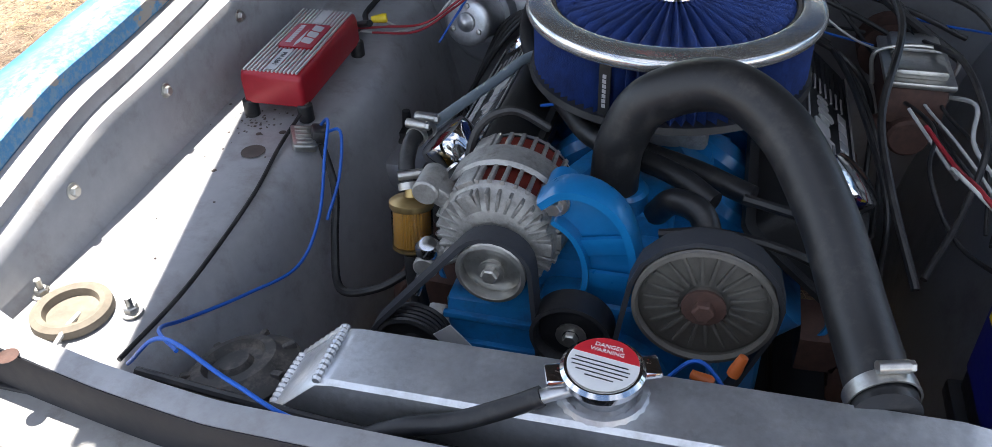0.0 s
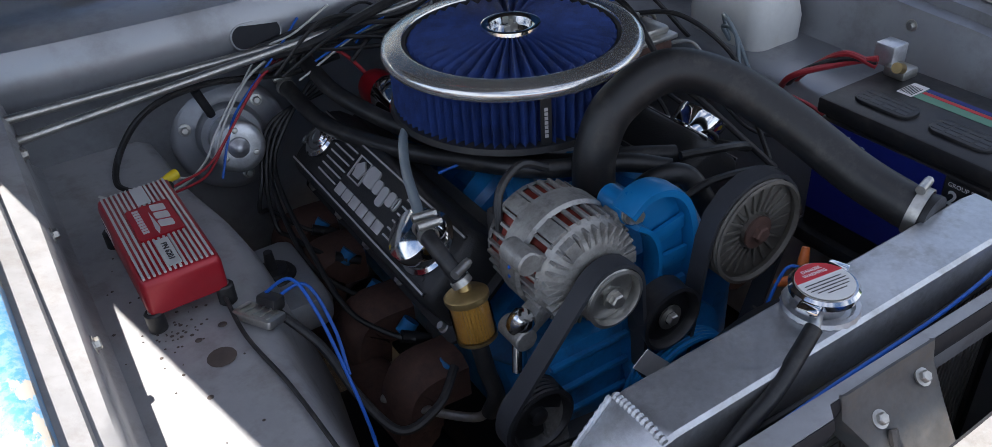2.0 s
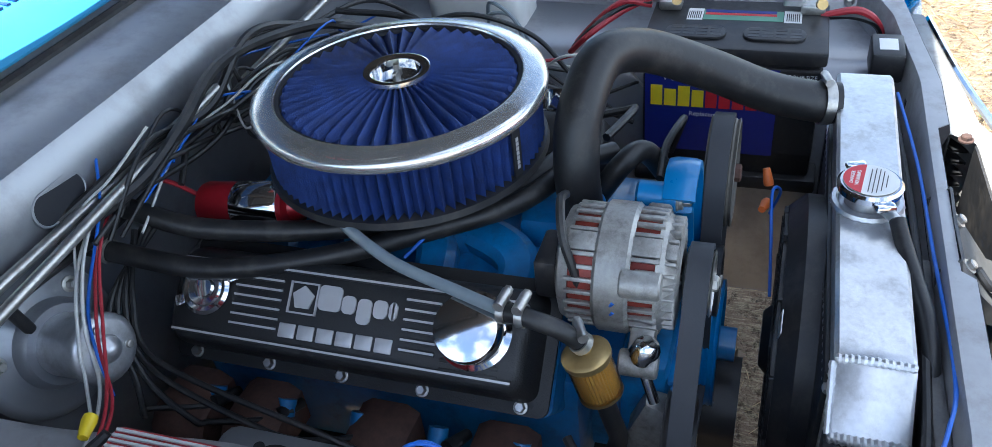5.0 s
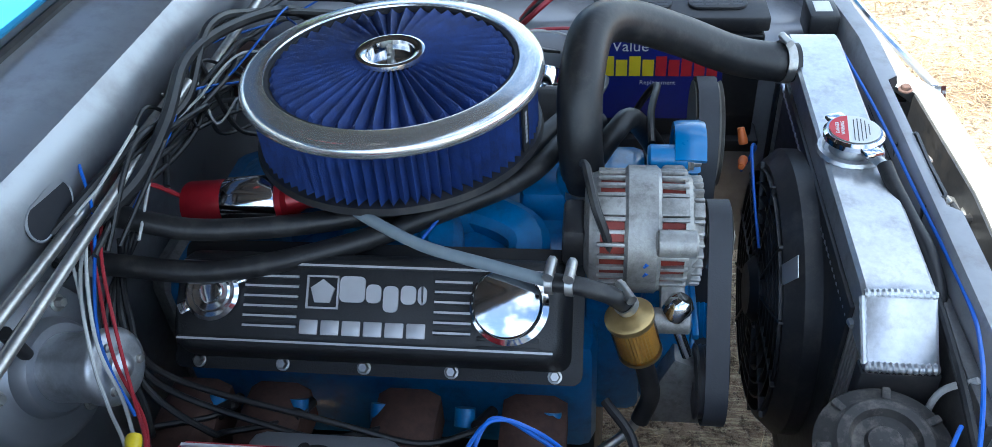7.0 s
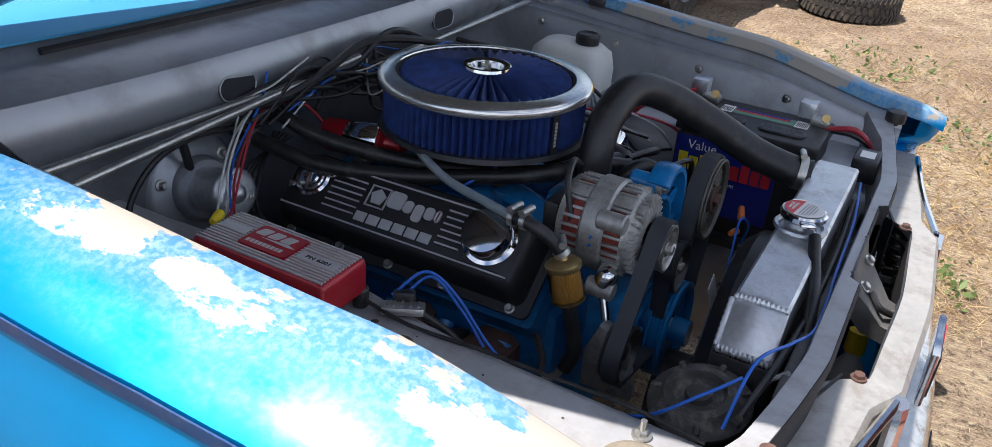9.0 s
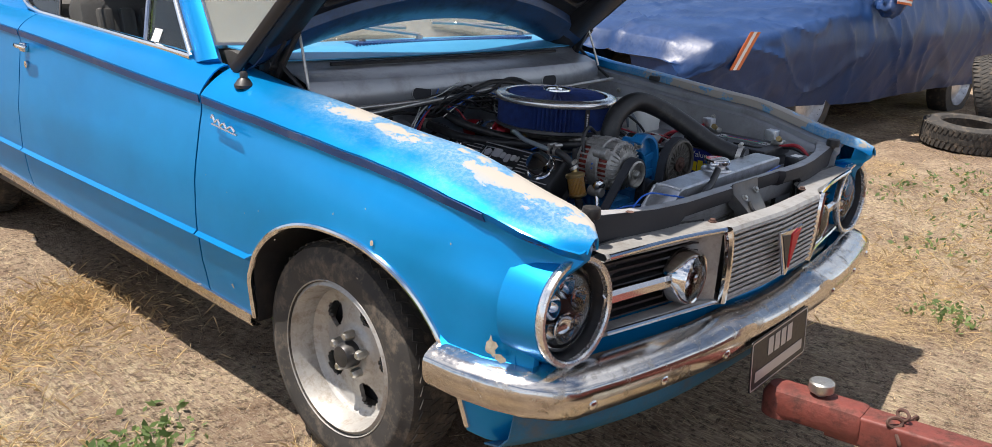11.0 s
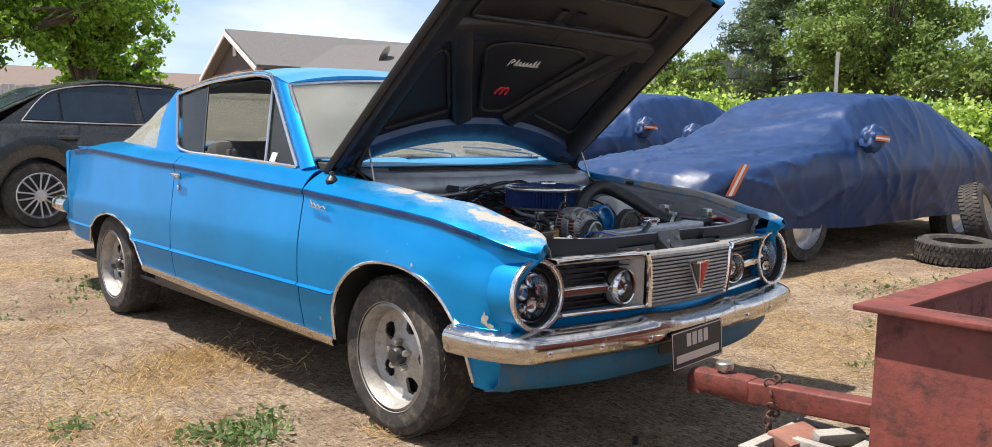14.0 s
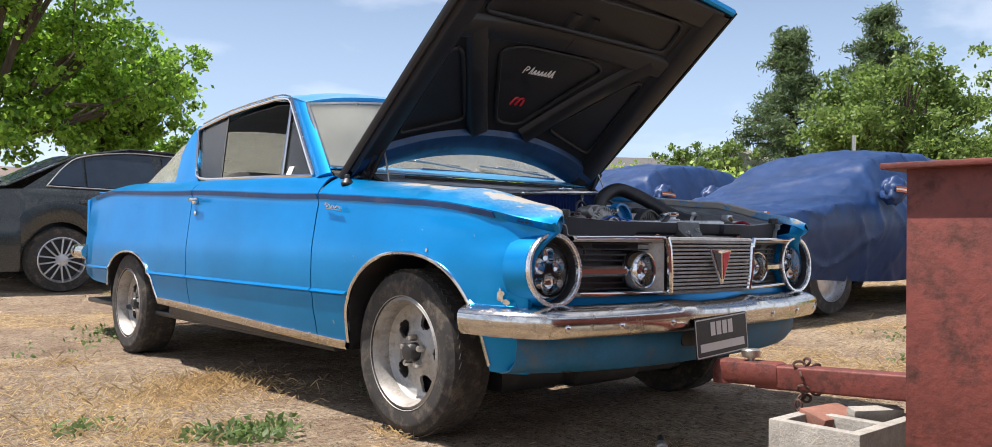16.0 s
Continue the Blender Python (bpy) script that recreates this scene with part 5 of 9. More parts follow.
def hood_w(u, v):
    """Height of the skin over the plane of its edges; u across, v forward."""
    return 0.085 * (1 - abs(u / 0.70) ** 2.4) * (0.75 + 0.25 * math.sin(math.pi * min(1, v / HL))) - 0.004


def hood_hw(v): return 0.702 - 0.012 * (v / HL) ** 2


def hood_v0(u): return 0.14 * (1 - (u / 0.70) ** 2)


bm = B()
def hood_pt(q, t, off):
    """A point of the hood: q across from -1 to 1, t from its rear edge to its front."""
    v0 = hood_v0(0.70 * q)
    v = v0 + (HL + 0.02 * (1 - q * q) - v0) * t
    u = hood_hw(v) * q
    return HM @ Vector((u, v, hood_w(u, v) + off))


grid(bm, [[hood_pt(q, k / 20, 0) for q in [j / 14 for j in range(-14, 15)]] for k in range(21)])
skin = part("hood_skin", thicken(bm, 0.006), M_PAINT, hood, "blue hood skin")
# lining just under the skin
bm = B()
grid(bm, [[hood_pt(q * 0.985, 0.01 + 0.98 * k / 20, -0.009) for q in [j / 14 for j in range(-14, 15)]] for k in range(21)])
part("hood_lining", thicken(bm, 0.002), M_HOODIN, hood, "black underside of the hood")
for q in (-1, 1):
    bm = B()
    line = [hood_pt(q * 1.002, k / 20, -0.006) for k in range(21)]
    bar(bm, line, 0.03, 0.012, HM.to_3x3() @ Vector((q, 0, -0.3)))
    part("hood_flange", bm, M_HOODIN, hood, "black turned edge of the hood")


def rib(bm, a, b, w, depth=0.035, inset=0.012):
    """A pressed rib on the underside from a to b in hood coordinates."""
    a, b = Vector((*a, 0)), Vector((*b, 0))
    d = (b - a).normalized()
    n = Vector((-d.y, d.x, 0))
    rows = []
    for k in range(11):
        p = a + (b - a) * k / 10
        row = []
        for o, h in ((-w / 2 - inset, 0.008), (-w / 2, depth * 0.85), (-w * 0.42, depth), (w * 0.42, depth), (w / 2, depth * 0.85), (w / 2 + inset, 0.008)):
            q = p + n * o
            row.append(HM @ Vector((q.x, q.y, hood_w(max(-0.69, min(0.69, q.x)), q.y) - h)))
        rows.append(row)
    grid(bm, rows)


def hood_loop(pts, r):
    """A rounded bead round a recess of the lining."""
    line = []
    n = len(pts)
    for i in range(n):
        a, b, c = (Vector(pts[i - 1]), Vector(pts[i]), Vector(pts[(i + 1) % n]))
        p, q = b + (a - b).normalized() * 0.045, b + (c - b).normalized() * 0.045
        for k in range(5):
            t = k / 4
            line.append(p * (1 - t) ** 2 + b * 2 * t * (1 - t) + q * t * t)
    line.append(line[0])
    bm = B()
    tube(bm, [HM @ Vector((p.x, p.y, hood_w(max(-0.69, min(0.69, p.x)), p.y) - 0.013)) for p in line], r, 8, smooth=False)
    part("panel_bead", bm, M_HOODIN, hood, "black pressed bead round a panel")


hood_loop([(-0.20, 0.73), (0.20, 0.73), (0.30, 0.70), (0.07, 0.33), (-0.07, 0.33), (-0.30, 0.70)], 0.009)
hood_loop([(-0.52, 0.865), (0.52, 0.865), (0.5, 1.03), (-0.5, 1.03)], 0.009)
for q in (-1, 1):
    hood_loop([(q * 0.24, 0.33), (q * 0.56, 0.24), (q * 0.55, 0.70), (q * 0.49, 0.68)], 0.009)

RIBS = []
for s in (-1, 1):
    RIBS += [((s * 0.63, 0.05), (s * 0.61, 1.14), 0.10, 0.035), ((s * 0.13, 0.27), (s * 0.50, 0.80), 0.075, 0.032), ((s * 0.60, 0.80), (s * 0.001, 0.80), 0.09, 0.034), ((s * 0.62, 1.1), (s * 0.001, 1.1), 0.10, 0.036), ((s * 0.05, 0.93), (s * 0.05, 0.85), 0.04, 0.018)]
for a, b, w, d in RIBS:
    bm = B()
    rib(bm, a, b, w, d)
    part("hood_rib", thicken(bm, 0.003), M_HOODIN, hood, "black pressed hood rib")
bm = B()
rows = []
for j in range(29):
    q = -0.97 + 1.94 * j / 28
    v0 = hood_v0(0.70 * q)
    rows.append([HM @ Vector((0.70 * q, v0 + dv, hood_w(0.70 * q, v0 + dv) - h)) for dv, h in ((0.002, 0.006), (0.006, 0.022), (0.05, 0.034), (0.10, 0.036), (0.125, 0.030), (0.14, 0.008))])
grid(bm, rows)
part("hood_rear_rib", thicken(bm, 0.003), mat("dark_blue_overspray", (0.008, 0.045, 0.13), 0.35, var=0.5, scale=4, dirt=(0.01, 0.012, 0.018), dirt_amt=0.6), hood, "dark blue rear hood rib")
bm = B()
tube(bm, [HM @ Vector((u, HL - 0.004 + 0.02 * (1 - (u / 0.67) ** 2), hood_w(u, HL) - 0.018)) for u in [k * 0.67 / 6 for k in range(-6, 7)]], 0.016, 8, 3)
part("hood_front_lip", bm, M_PAINT, hood)
# hinges and springs
for s in (-1, 1):
    bm = B()
    bar(bm, [(s * 0.672, 0.50, 0.90), (s * 0.675, 0.47, 0.98), (s * 0.672, 0.41, 1.06)], 0.05, 0.012, (s, 0, 0))
    cyl(bm, (s * 0.64, 0.46, 0.975), (s * 0.685, 0.46, 0.975), 0.016)
    tube(bm, [(s * 0.655, 0.44, 0.98), (s * 0.65, 0.36, 0.93), (s * 0.64, 0.28, 0.89)], 0.006, 8, 3)
    part("hinge", bm, M_BLACKMETAL, hood, "black hood hinge with a rod")
# script and logo on the lining, as plain shapes
lm = HM @ frame_m((-0.02, 0.615, hood_w(0, 0.6) - 0.011), (1, 0, 0), (0, 1, 0.0))
bm = B()
tube(bm, [lm @ Vector(p) for p in ((-0.085, -0.014, 0), (-0.08, 0.02, 0), (-0.062, 0.014, 0), (-0.075, 0.0, 0))], 0.0035, 6, 4)
for k in range(7):
    x = -0.05 + 0.02 * k
    tube(bm, [lm @ Vector(p) for p in ((x, -0.012, 0), (x + 0.007, 0.010 + 0.014 * (k in (0, 5, 6)), 0), (x + 0.012, -0.012, 0), (x + 0.018, -0.006, 0))], 0.0032, 6, 3)
part("hood_script", bm, M_WHITE, hood, "white script shape on the hood lining")
lm = HM @ frame_m((-0.02, 0.45, hood_w(0, 0.45) - 0.011), (1, 0, 0), (0, 1, 0))
bm = B()
for x in (-0.014, 0.014):
    tube(bm, [lm @ Vector(p) for p in ((x - 0.02, -0.018, 0), (x - 0.014, 0.012, 0), (x, 0.02, 0), (x + 0.012, 0.01, 0), (x + 0.012, -0.018, 0))], 0.006, 6, 4)
part("hood_mark", bm, M_REDPRINT, hood, "small red mark on the hood lining")


# hood hinges and prop rods
for s in (-1, 1):
    bm = B()
    bar(bm, [(s * 0.655, 0.47, 0.93), (s * 0.65, 0.43, 1.0), (s * 0.64, 0.385, 1.075)], 0.03, 0.012, (s, 0, 0))
    part("hood_hinge", bm, M_BLACKMETAL, car, "black hood hinge arm")
    bm = B()
    tube(bm, [(s * 0.642, 0.33, 0.925), (s * 0.636, 0.36, 1.0), (s * 0.63, 0.39, 1.07)], 0.004, 8, 4)
    part("hinge_rod", bm, M_STEEL, car, "thin bright hinge rod")


# ---- engine ----
def solo(name, bm, material, label, category, group="", smooth=40):
    return tagged(part(name, bm, material, None, "", smooth), label, category, group)


engine = thing("engine", (-0.02, 0, 0.45), "blue V8 engine with black finned valve covers", "engine")
bm = B()
box(bm, -0.17, 0.15, -0.24, 0.30, 0.42, 0.62, 0.02)
box(bm, -0.12, 0.10, -0.30, -0.22, 0.44, 0.74, 0.02)
box(bm, -0.11, 0.09, -0.24, 0.26, 0.60, 0.725, 0.025)
box(bm, -0.16, 0.14, 0.22, 0.30, 0.5, 0.70, 0.03)
islands("block", bm, M_ENGBLUE, engine, "blue enamelled engine block")
bm = B()
box(bm, -0.11, 0.09, 0.30, 0.36, 0.4, 0.66, 0.03)
part("bellhousing", bm, M_CASTALU, engine)
bm = B()
box(bm, -0.085, 0.065, -0.09, 0.14, 0.71, 0.755, 0.012)
for k in range(4):
    for s in (-1, 1):
        y = -0.15 + 0.1 * k
        bar(bm, [(-0.01 + s * 0.03, 0.01 + (y - 0.01) * 0.4, 0.735), (-0.01 + s * 0.08, y, 0.73), (-0.01 + s * 0.13, y, 0.685)], 0.05, 0.045, (s * 0.3, 0, 1))
box(bm, -0.055, 0.03, -0.24, -0.14, 0.70, 0.765, 0.015)
cyl(bm, (-0.03, -0.215, 0.74), (-0.03, -0.215, 0.785), 0.03, bev=0.004)
islands("intake_manifold", bm, M_ENGBLUE, engine, "blue intake manifold with curved runners")
bm = B()
for s in (-1, 1):
    mm = frame_m((-0.02 + s * 0.15, 0.01, 0.635), (0, 1, 0), (-s * 0.7, 0, 0.7))
    prism(bm, rrect(0.46, 0.10, 0.01), -0.07, 0.03, mm if s > 0 else mm @ Matrix.Diagonal((1, 1, -1, 1)))
    for k in range(5):
        cyl(bm, (-0.02 + s * 0.23, -0.19 + 0.1 * k, 0.60), (-0.02 + s * 0.245, -0.19 + 0.1 * k, 0.585), 0.012)
part("cylinder_head", bm, M_ENGBLUE, engine)

# valve covers, built in a frame on the rocker face: u along the car, v up the face, n out of it
for s in (-1, 1):
    o = Vector((-0.02 + s * 0.178, 0.01, 0.702))
    nrm = Vector((s * 0.66, 0, 0.75))
    upv = Vector((-s * 0.75, 0, 0.66))
    VC = frame_m(o, (0, -1, 0) if s < 0 else (0, 1, 0), upv)
    bm = B()
    rows = []
    for w, h, n, r in ((0.47, 0.150, 0.0, 0.012), (0.47, 0.150, 0.006, 0.012), (0.445, 0.122, 0.008, 0.016), (0.438, 0.118, 0.03, 0.018), (0.432, 0.112, 0.052, 0.022), (0.424, 0.104, 0.062, 0.024), (0.412, 0.094, 0.066, 0.022)):
        rows.append([VC @ Vector((x, y, n)) for x, y in rrect(w, h, r, 5)])
    V = grid(bm, rows, True)
    bm.faces.new(V[-1])
    bm.faces.new(V[0][::-1])
    vc = part("valve_cover", bm, M_WRINKLE, engine, "black crackle valve cover with silver fins")
    # silver-topped fins, broken by the lettering
    for y, spans in [(0.042, ((-0.205, 0.205),)), (-0.042, ((-0.205, 0.205),))] + [(0.0285 - 0.0108 * k, ((-0.132, -0.072), (0.078, 0.118))) for k in range(6)]:
        for a, b in spans:
            bm = B()
            box(bm, a, b, y - 0.0012, y + 0.0012, 0.065, 0.0692, 0, VC)
            part("fin", bm, M_SILVERPRINT, vc, "bright machined fin top")
            bm = B()
            box(bm, a, b, y - 0.0028, y + 0.0028, 0.064, 0.0676, 0.0006, VC)
            part("fin_wall", bm, M_WRINKLE, vc)
    for k in range(9):
        bm = B()
        y = 0.042 - 0.0102 * k
        box(bm, 0.125, 0.19, y - 0.0025, y + 0.0025, 0.058, 0.0675, 0.001, VC)
        part("dark_fin", bm, M_WRINKLE, vc)
    # lettering stands as plain raised bars
    bm = B()
    prism(bm, [(-0.045 + 0.014 * math.cos(math.pi / 2 + 2 * math.pi * k / 5), 0.013 + 0.014 * math.sin(math.pi / 2 + 2 * math.pi * k / 5)) for k in range(5)], 0.066, 0.0685, VC)
    for x0, x1, y0, y1 in ((-0.063, -0.061, -0.005, 0.031), (-0.029, -0.027, -0.005, 0.031), (-0.063, -0.027, 0.029, 0.031), (-0.063, -0.027, -0.005, -0.003)):
        box(bm, x0, x1, y0, y1, 0.066, 0.0685, 0, VC)
    part("star_emblem", bm, M_SILVERPRINT, vc)
    bm = B()
    for x, w, h in ((-0.012, 0.028, 0.028), (0.0115, 0.0165, 0.02), (0.0305, 0.0165, 0.028), (0.0495, 0.0165, 0.02), (0.0645, 0.0095, 0.02)):
        yb = 0.0 if h > 0.02 and x > 0 else 0.003
        if x > 0 and h > 0.02:
            yb = -0.006
        prism(bm, [(x + a, yb + h / 2 + 0.0 + b) for a, b in rrect(w, h, 0.006)], 0.066, 0.0685, VC)
    islands("logo_bar", bm, M_SILVERPRINT, vc)
    bm = B()
    for k in range(6):
        x = -0.058 + 0.0235 * k
        box(bm, x - 0.0102, x + 0.0102, -0.033, -0.017, 0.066, 0.0685, 0.0012, VC)
    islands("name_bar", bm, M_SILVERPRINT, vc)
    for u in (-0.205, -0.105, -0.01, 0.09, 0.205):
        bm = B()
        hexbolt(bm, VC @ Vector((u, -0.066, 0.006)), nrm, 0.0062, 0.009, 1.3)
        part("cover_bolt", bm, M_STEEL, vc)
    if s < 0:
        bm = B()
        mm = VC @ pose(-0.168, 0.008, 0.066)
        lathe(bm, [(0.026, 0), (0.030, 0.002), (0.031, 0.007), (0.027, 0.010), (0.022, 0.009), (0.02, 0.011), (0.013, 0.010), (0.011, 0.013), (0, 0.014)], mm, 40)
        for a in (30, 210):
            box(bm, 0.026, 0.042, -0.007, 0.007, 0.002, 0.008, 0.003, mm @ Matrix.Rotation(radians(a), 4, "Z"))
        part("oil_filler_cap", bm, M_CHROME, vc, "chrome twist oil cap")
    mm = VC @ pose(0.158 if s < 0 else -0.15, 0.006, 0.066)
    bm = B()
    lathe(bm, [(0.03, 0), (0.041, 0.001), (0.042, 0.004), (0.036, 0.006), (0.0365, 0.028), (0.034, 0.034), (0.02, 0.037), (0, 0.038)], mm, 48)
    part("breather", bm, M_CHROME, vc, "polished chrome breather")

# exhaust manifolds
for s in (-1, 1):
    bm = B()
    for y in (-0.17, -0.02, 0.14, 0.24):
        bar(bm, [(-0.02 + s * 0.21, y, 0.575), (-0.02 + s * 0.27, y, 0.572), (-0.02 + s * 0.285, y, 0.52)], 0.075, 0.06, (s * 0.5, 0, 1))
    tube(bm, [(-0.02 + s * 0.285, -0.2, 0.51), (-0.02 + s * 0.29, 0, 0.50), (-0.02 + s * 0.28, 0.22, 0.48), (-0.02 + s * 0.24, 0.33, 0.40)], 0.032, 12)
    islands("exhaust_manifold", bm, M_RUST, engine, "rusty cast iron exhaust manifold")
# carburettor under the air cleaner
bm = B()
box(bm, -0.075, 0.055, -0.08, 0.10, 0.755, 0.80, 0.008)
lathe(bm, [(0, 0), (0.065, 0), (0.065, 0.06), (0, 0.06)], pose(-0.01, 0.005, 0.79), 32)
carb = part("carburettor", bm, M_CASTALU, engine, "dull metal carburettor")
for x, y, z in ((-0.095, -0.03, 0.775), (-0.10, 0.03, 0.77), (-0.10, 0.06, 0.78), (-0.085, -0.07, 0.77)):
    bm = B()
    cyl(bm, (x, y, z), (x + 0.03, y, z + 0.005), 0.011, bev=0.002)
    cyl(bm, (x + 0.005, y + 0.012, z - 0.01), (x + 0.02, y - 0.014, z + 0.012), 0.004)
    part("linkage", bm, M_GOLD, carb)

# front cover, pulleys, belt
bm = B()
box(bm, -0.10, 0.09, -0.345, -0.29, 0.50, 0.72, 0.02)
cyl(bm, (-0.02, -0.36, 0.62), (-0.02, -0.28, 0.62), 0.07)
box(bm, -0.20, -0.09, -0.345, -0.29, 0.56, 0.70, 0.012)
for z in (0.60, 0.64, 0.68):
    box(bm, -0.2, -0.09, -0.352, -0.344, z - 0.004, z + 0.004, 0.002)
islands("timing_cover", bm, M_ENGBLUE, engine, "blue water pump and timing cover")
bm = B()
# a cast arch over the alternator's flank: curved plate, raised rim and cross ribs
ARCH = [(-0.092, 0.842), (-0.070, 0.858), (-0.040, 0.856), (-0.014, 0.835), (0.000, 0.800), (0.006, 0.755), (0.010, 0.712), (-0.052, 0.712), (-0.046, 0.755), (-0.050, 0.785), (-0.062, 0.808), (-0.080, 0.822)]
prism(bm, ARCH, 0, 0.012, frame_m((0, -0.322, 0), (1, 0, 0), (0, 0, 1)), 0.002)
rimline = [(x, -0.336, z) for x, z in ARCH[:7]]
bar(bm, rimline, 0.034, 0.010, (0.6, 0, 0.8))
bar(bm, [(x, -0.336, z) for x, z in ARCH[7:]], 0.026, 0.007, (-0.7, 0, 0.3))
for (xa, za), (xb, zb) in (((-0.052, 0.79), (-0.006, 0.80)), ((-0.047, 0.752), (0.004, 0.752))):
    bar(bm, [(xa, -0.338, za), (xb, -0.338, zb)], 0.007, 0.022, (0, -0.2, 1))
cyl(bm, (-0.078, -0.335, 0.836), (-0.078, -0.29, 0.836), 0.016, bev=0.003)
box(bm, -0.055, 0.03, -0.338, -0.30, 0.692, 0.716, 0.006)
islands("alternator_bracket", bm, M_ENGBRIGHT, engine, "bright blue cast alternator bracket")


def pulley(bm, c, r, w, dish=0.6, grooves=5, seg=56):
    m = frame_m(c, (1, 0, 0), (0, 0, 1))
    prof = [(0, -w / 2)] if dish is None else [(0.012, -w / 2)]
    prof += [(r, -w / 2)]
    for k in range(grooves):
        z = -w / 2 + w * (k + 0.5) / grooves
        prof += [(r - 0.0005, z - w * 0.3 / grooves), (r - 0.0025, z)]
    prof += [(r, w / 2), (r - 0.004, w / 2 + 0.001), (r - 0.006, w / 2 - 0.004)]
    if dish is not None:
        prof += [(r * dish + 0.004, w / 2 - 0.012), (r * dish, w / 2 - 0.01), (r * 0.28, w / 2 - 0.012), (r * 0.26, w / 2 - 0.006), (r * 0.2, w / 2 - 0.004), (0, w / 2 - 0.004)]
    lathe(bm, prof, m, seg)
    return m


WP, ALT, IDL, LOW, CRK = (0.072, -0.368, 0.772), (-0.135, -0.366, 0.772), (-0.053, -0.368, 0.704), (-0.232, -0.362, 0.645), (-0.024, -0.372, 0.575)
bm = B()
m = pulley(bm, WP, 0.067, 0.034, 0.9)
M_PULLEY = mat("dusty_grey_cast_pulley", (0.13, 0.12, 0.105), 0.6, 0.3, var=0.3, scale=25, bump=0.2)
pul = part("water_pump_pulley", bm, M_PULLEY, engine, "dusty ribbed water pump pulley")
for k in range(22):
    bm = B()
    box(bm, 0.024, 0.057, -0.0018, 0.0018, 0.002, 0.0095, 0.0006, m @ Matrix.Rotation(2 * math.pi * k / 22, 4, "Z"))
    part("rib", bm, M_PULLEY, pul)
bm = B()
hexbolt(bm, (WP[0], WP[1] - 0.012, WP[2]), (0, -1, 0), 0.011, 0.012, 1.9)
part("pulley_bolt", bm, M_RUST, pul)
bm = B()
pulley(bm, ALT, 0.036, 0.028, 0.75)
pul = part("alternator_pulley", bm, M_STEEL, engine)
bm = B()
hexbolt(bm, (ALT[0], ALT[1] - 0.008, ALT[2]), (0, -1, 0), 0.009, 0.012)
part("pulley_nut", bm, M_STEEL, pul)
bm = B()
pulley(bm, IDL, 0.042, 0.03, 0.72, 1)
pul = part("idler_pulley", bm, M_BLACKPLASTIC, engine, "smooth black idler pulley")
bm = B()
hexbolt(bm, (IDL[0], IDL[1] - 0.008, IDL[2]), (0, -1, 0), 0.008, 0.01, 2)
part("pulley_bolt", bm, M_STEEL, pul)
bm = B()
pulley(bm, LOW, 0.042, 0.03, 0.7)
part("tensioner_pulley", bm, M_BLACKMETAL, engine)
bm = B()
pulley(bm, CRK, 0.082, 0.03, 0.8)
cyl(bm, (CRK[0], CRK[1] - 0.035, CRK[2]), (CRK[0], CRK[1], CRK[2]), 0.022)
part("crank_pulley", bm, M_ENGBRIGHT, engine, "blue crank pulley")
bm = B()
cyl(bm, (CRK[0], CRK[1] - 0.045, CRK[2] - 0.12), (CRK[0], CRK[1], CRK[2] - 0.12), 0.07)
part("lower_pulley", bm, M_BLACKMETAL, engine)


def belt(name, stops, w=0.024, t=0.005):
    """A flat belt round pulleys given as (centre x, centre z, radius), in turning order, all inside it."""
    n = len(stops)
    pts = []
    for i in range(n):
        (ax, az, ar), (bx, bz, br) = stops[i], stops[(i + 1) % n]
        d = Vector((bx - ax, bz - az))
        L = d.length
        d /= L
        nn = Vector((-d.y, d.x))
        sn = (ar - br) / L
        cs = math.sqrt(max(0, 1 - sn * sn))
        e = nn * cs + d * sn
        pts.append((Vector((ax, az)) + e * ar, Vector((bx, bz)) + e * br))
    line = []
    for i in range(n):
        c = Vector(stops[i][:2])
        r = stops[i][2]
        a = (pts[i - 1][1] - c)
        b = (pts[i][0] - c)
        a0, a1 = math.atan2(a.y, a.x), math.atan2(b.y, b.x)
        while a1 > a0:
            a1 -= 2 * math.pi
        if a0 - a1 > 2 * math.pi - 0.05:
            a1 = a0
        for k in range(9):
            q = a0 + (a1 - a0) * k / 8
            line.append(c + Vector((math.cos(q), math.sin(q))) * r)
    bm = B()
    cx = sum((p for p in line), Vector((0, 0))) / len(line)
    rows = []
    for i, p in enumerate(line):
        d = line[(i + 1) % len(line)] - line[i - 1]
        o = Vector((d.y, -d.x)).normalized() * -t
        rows.append([(p.x, -0.366 - w / 2, p.y), (p.x + o.x, -0.366 - w / 2, p.y + o.y), (p.x + o.x, -0.366 + w / 2, p.y + o.y), (p.x, -0.366 + w / 2, p.y)])
    rows.append(rows[0])
    grid(bm, rows, True)
    bmesh.ops.remove_doubles(bm, verts=bm.verts, dist=1e-5)
    part(name, bm, mat("ribbed_belt", (0.03, 0.032, 0.038), 0.6, var=0.2, scale=20, fine=300, bump=0.1), engine, "flat black drive belt")


belt("drive_belt", [(ALT[0], ALT[2], 0.037), (-0.105, 0.60, 0.02), (LOW[0], LOW[2], 0.043)])
belt("drive_belt", [(WP[0], WP[2], 0.068), (0.028, 0.585, 0.05)])

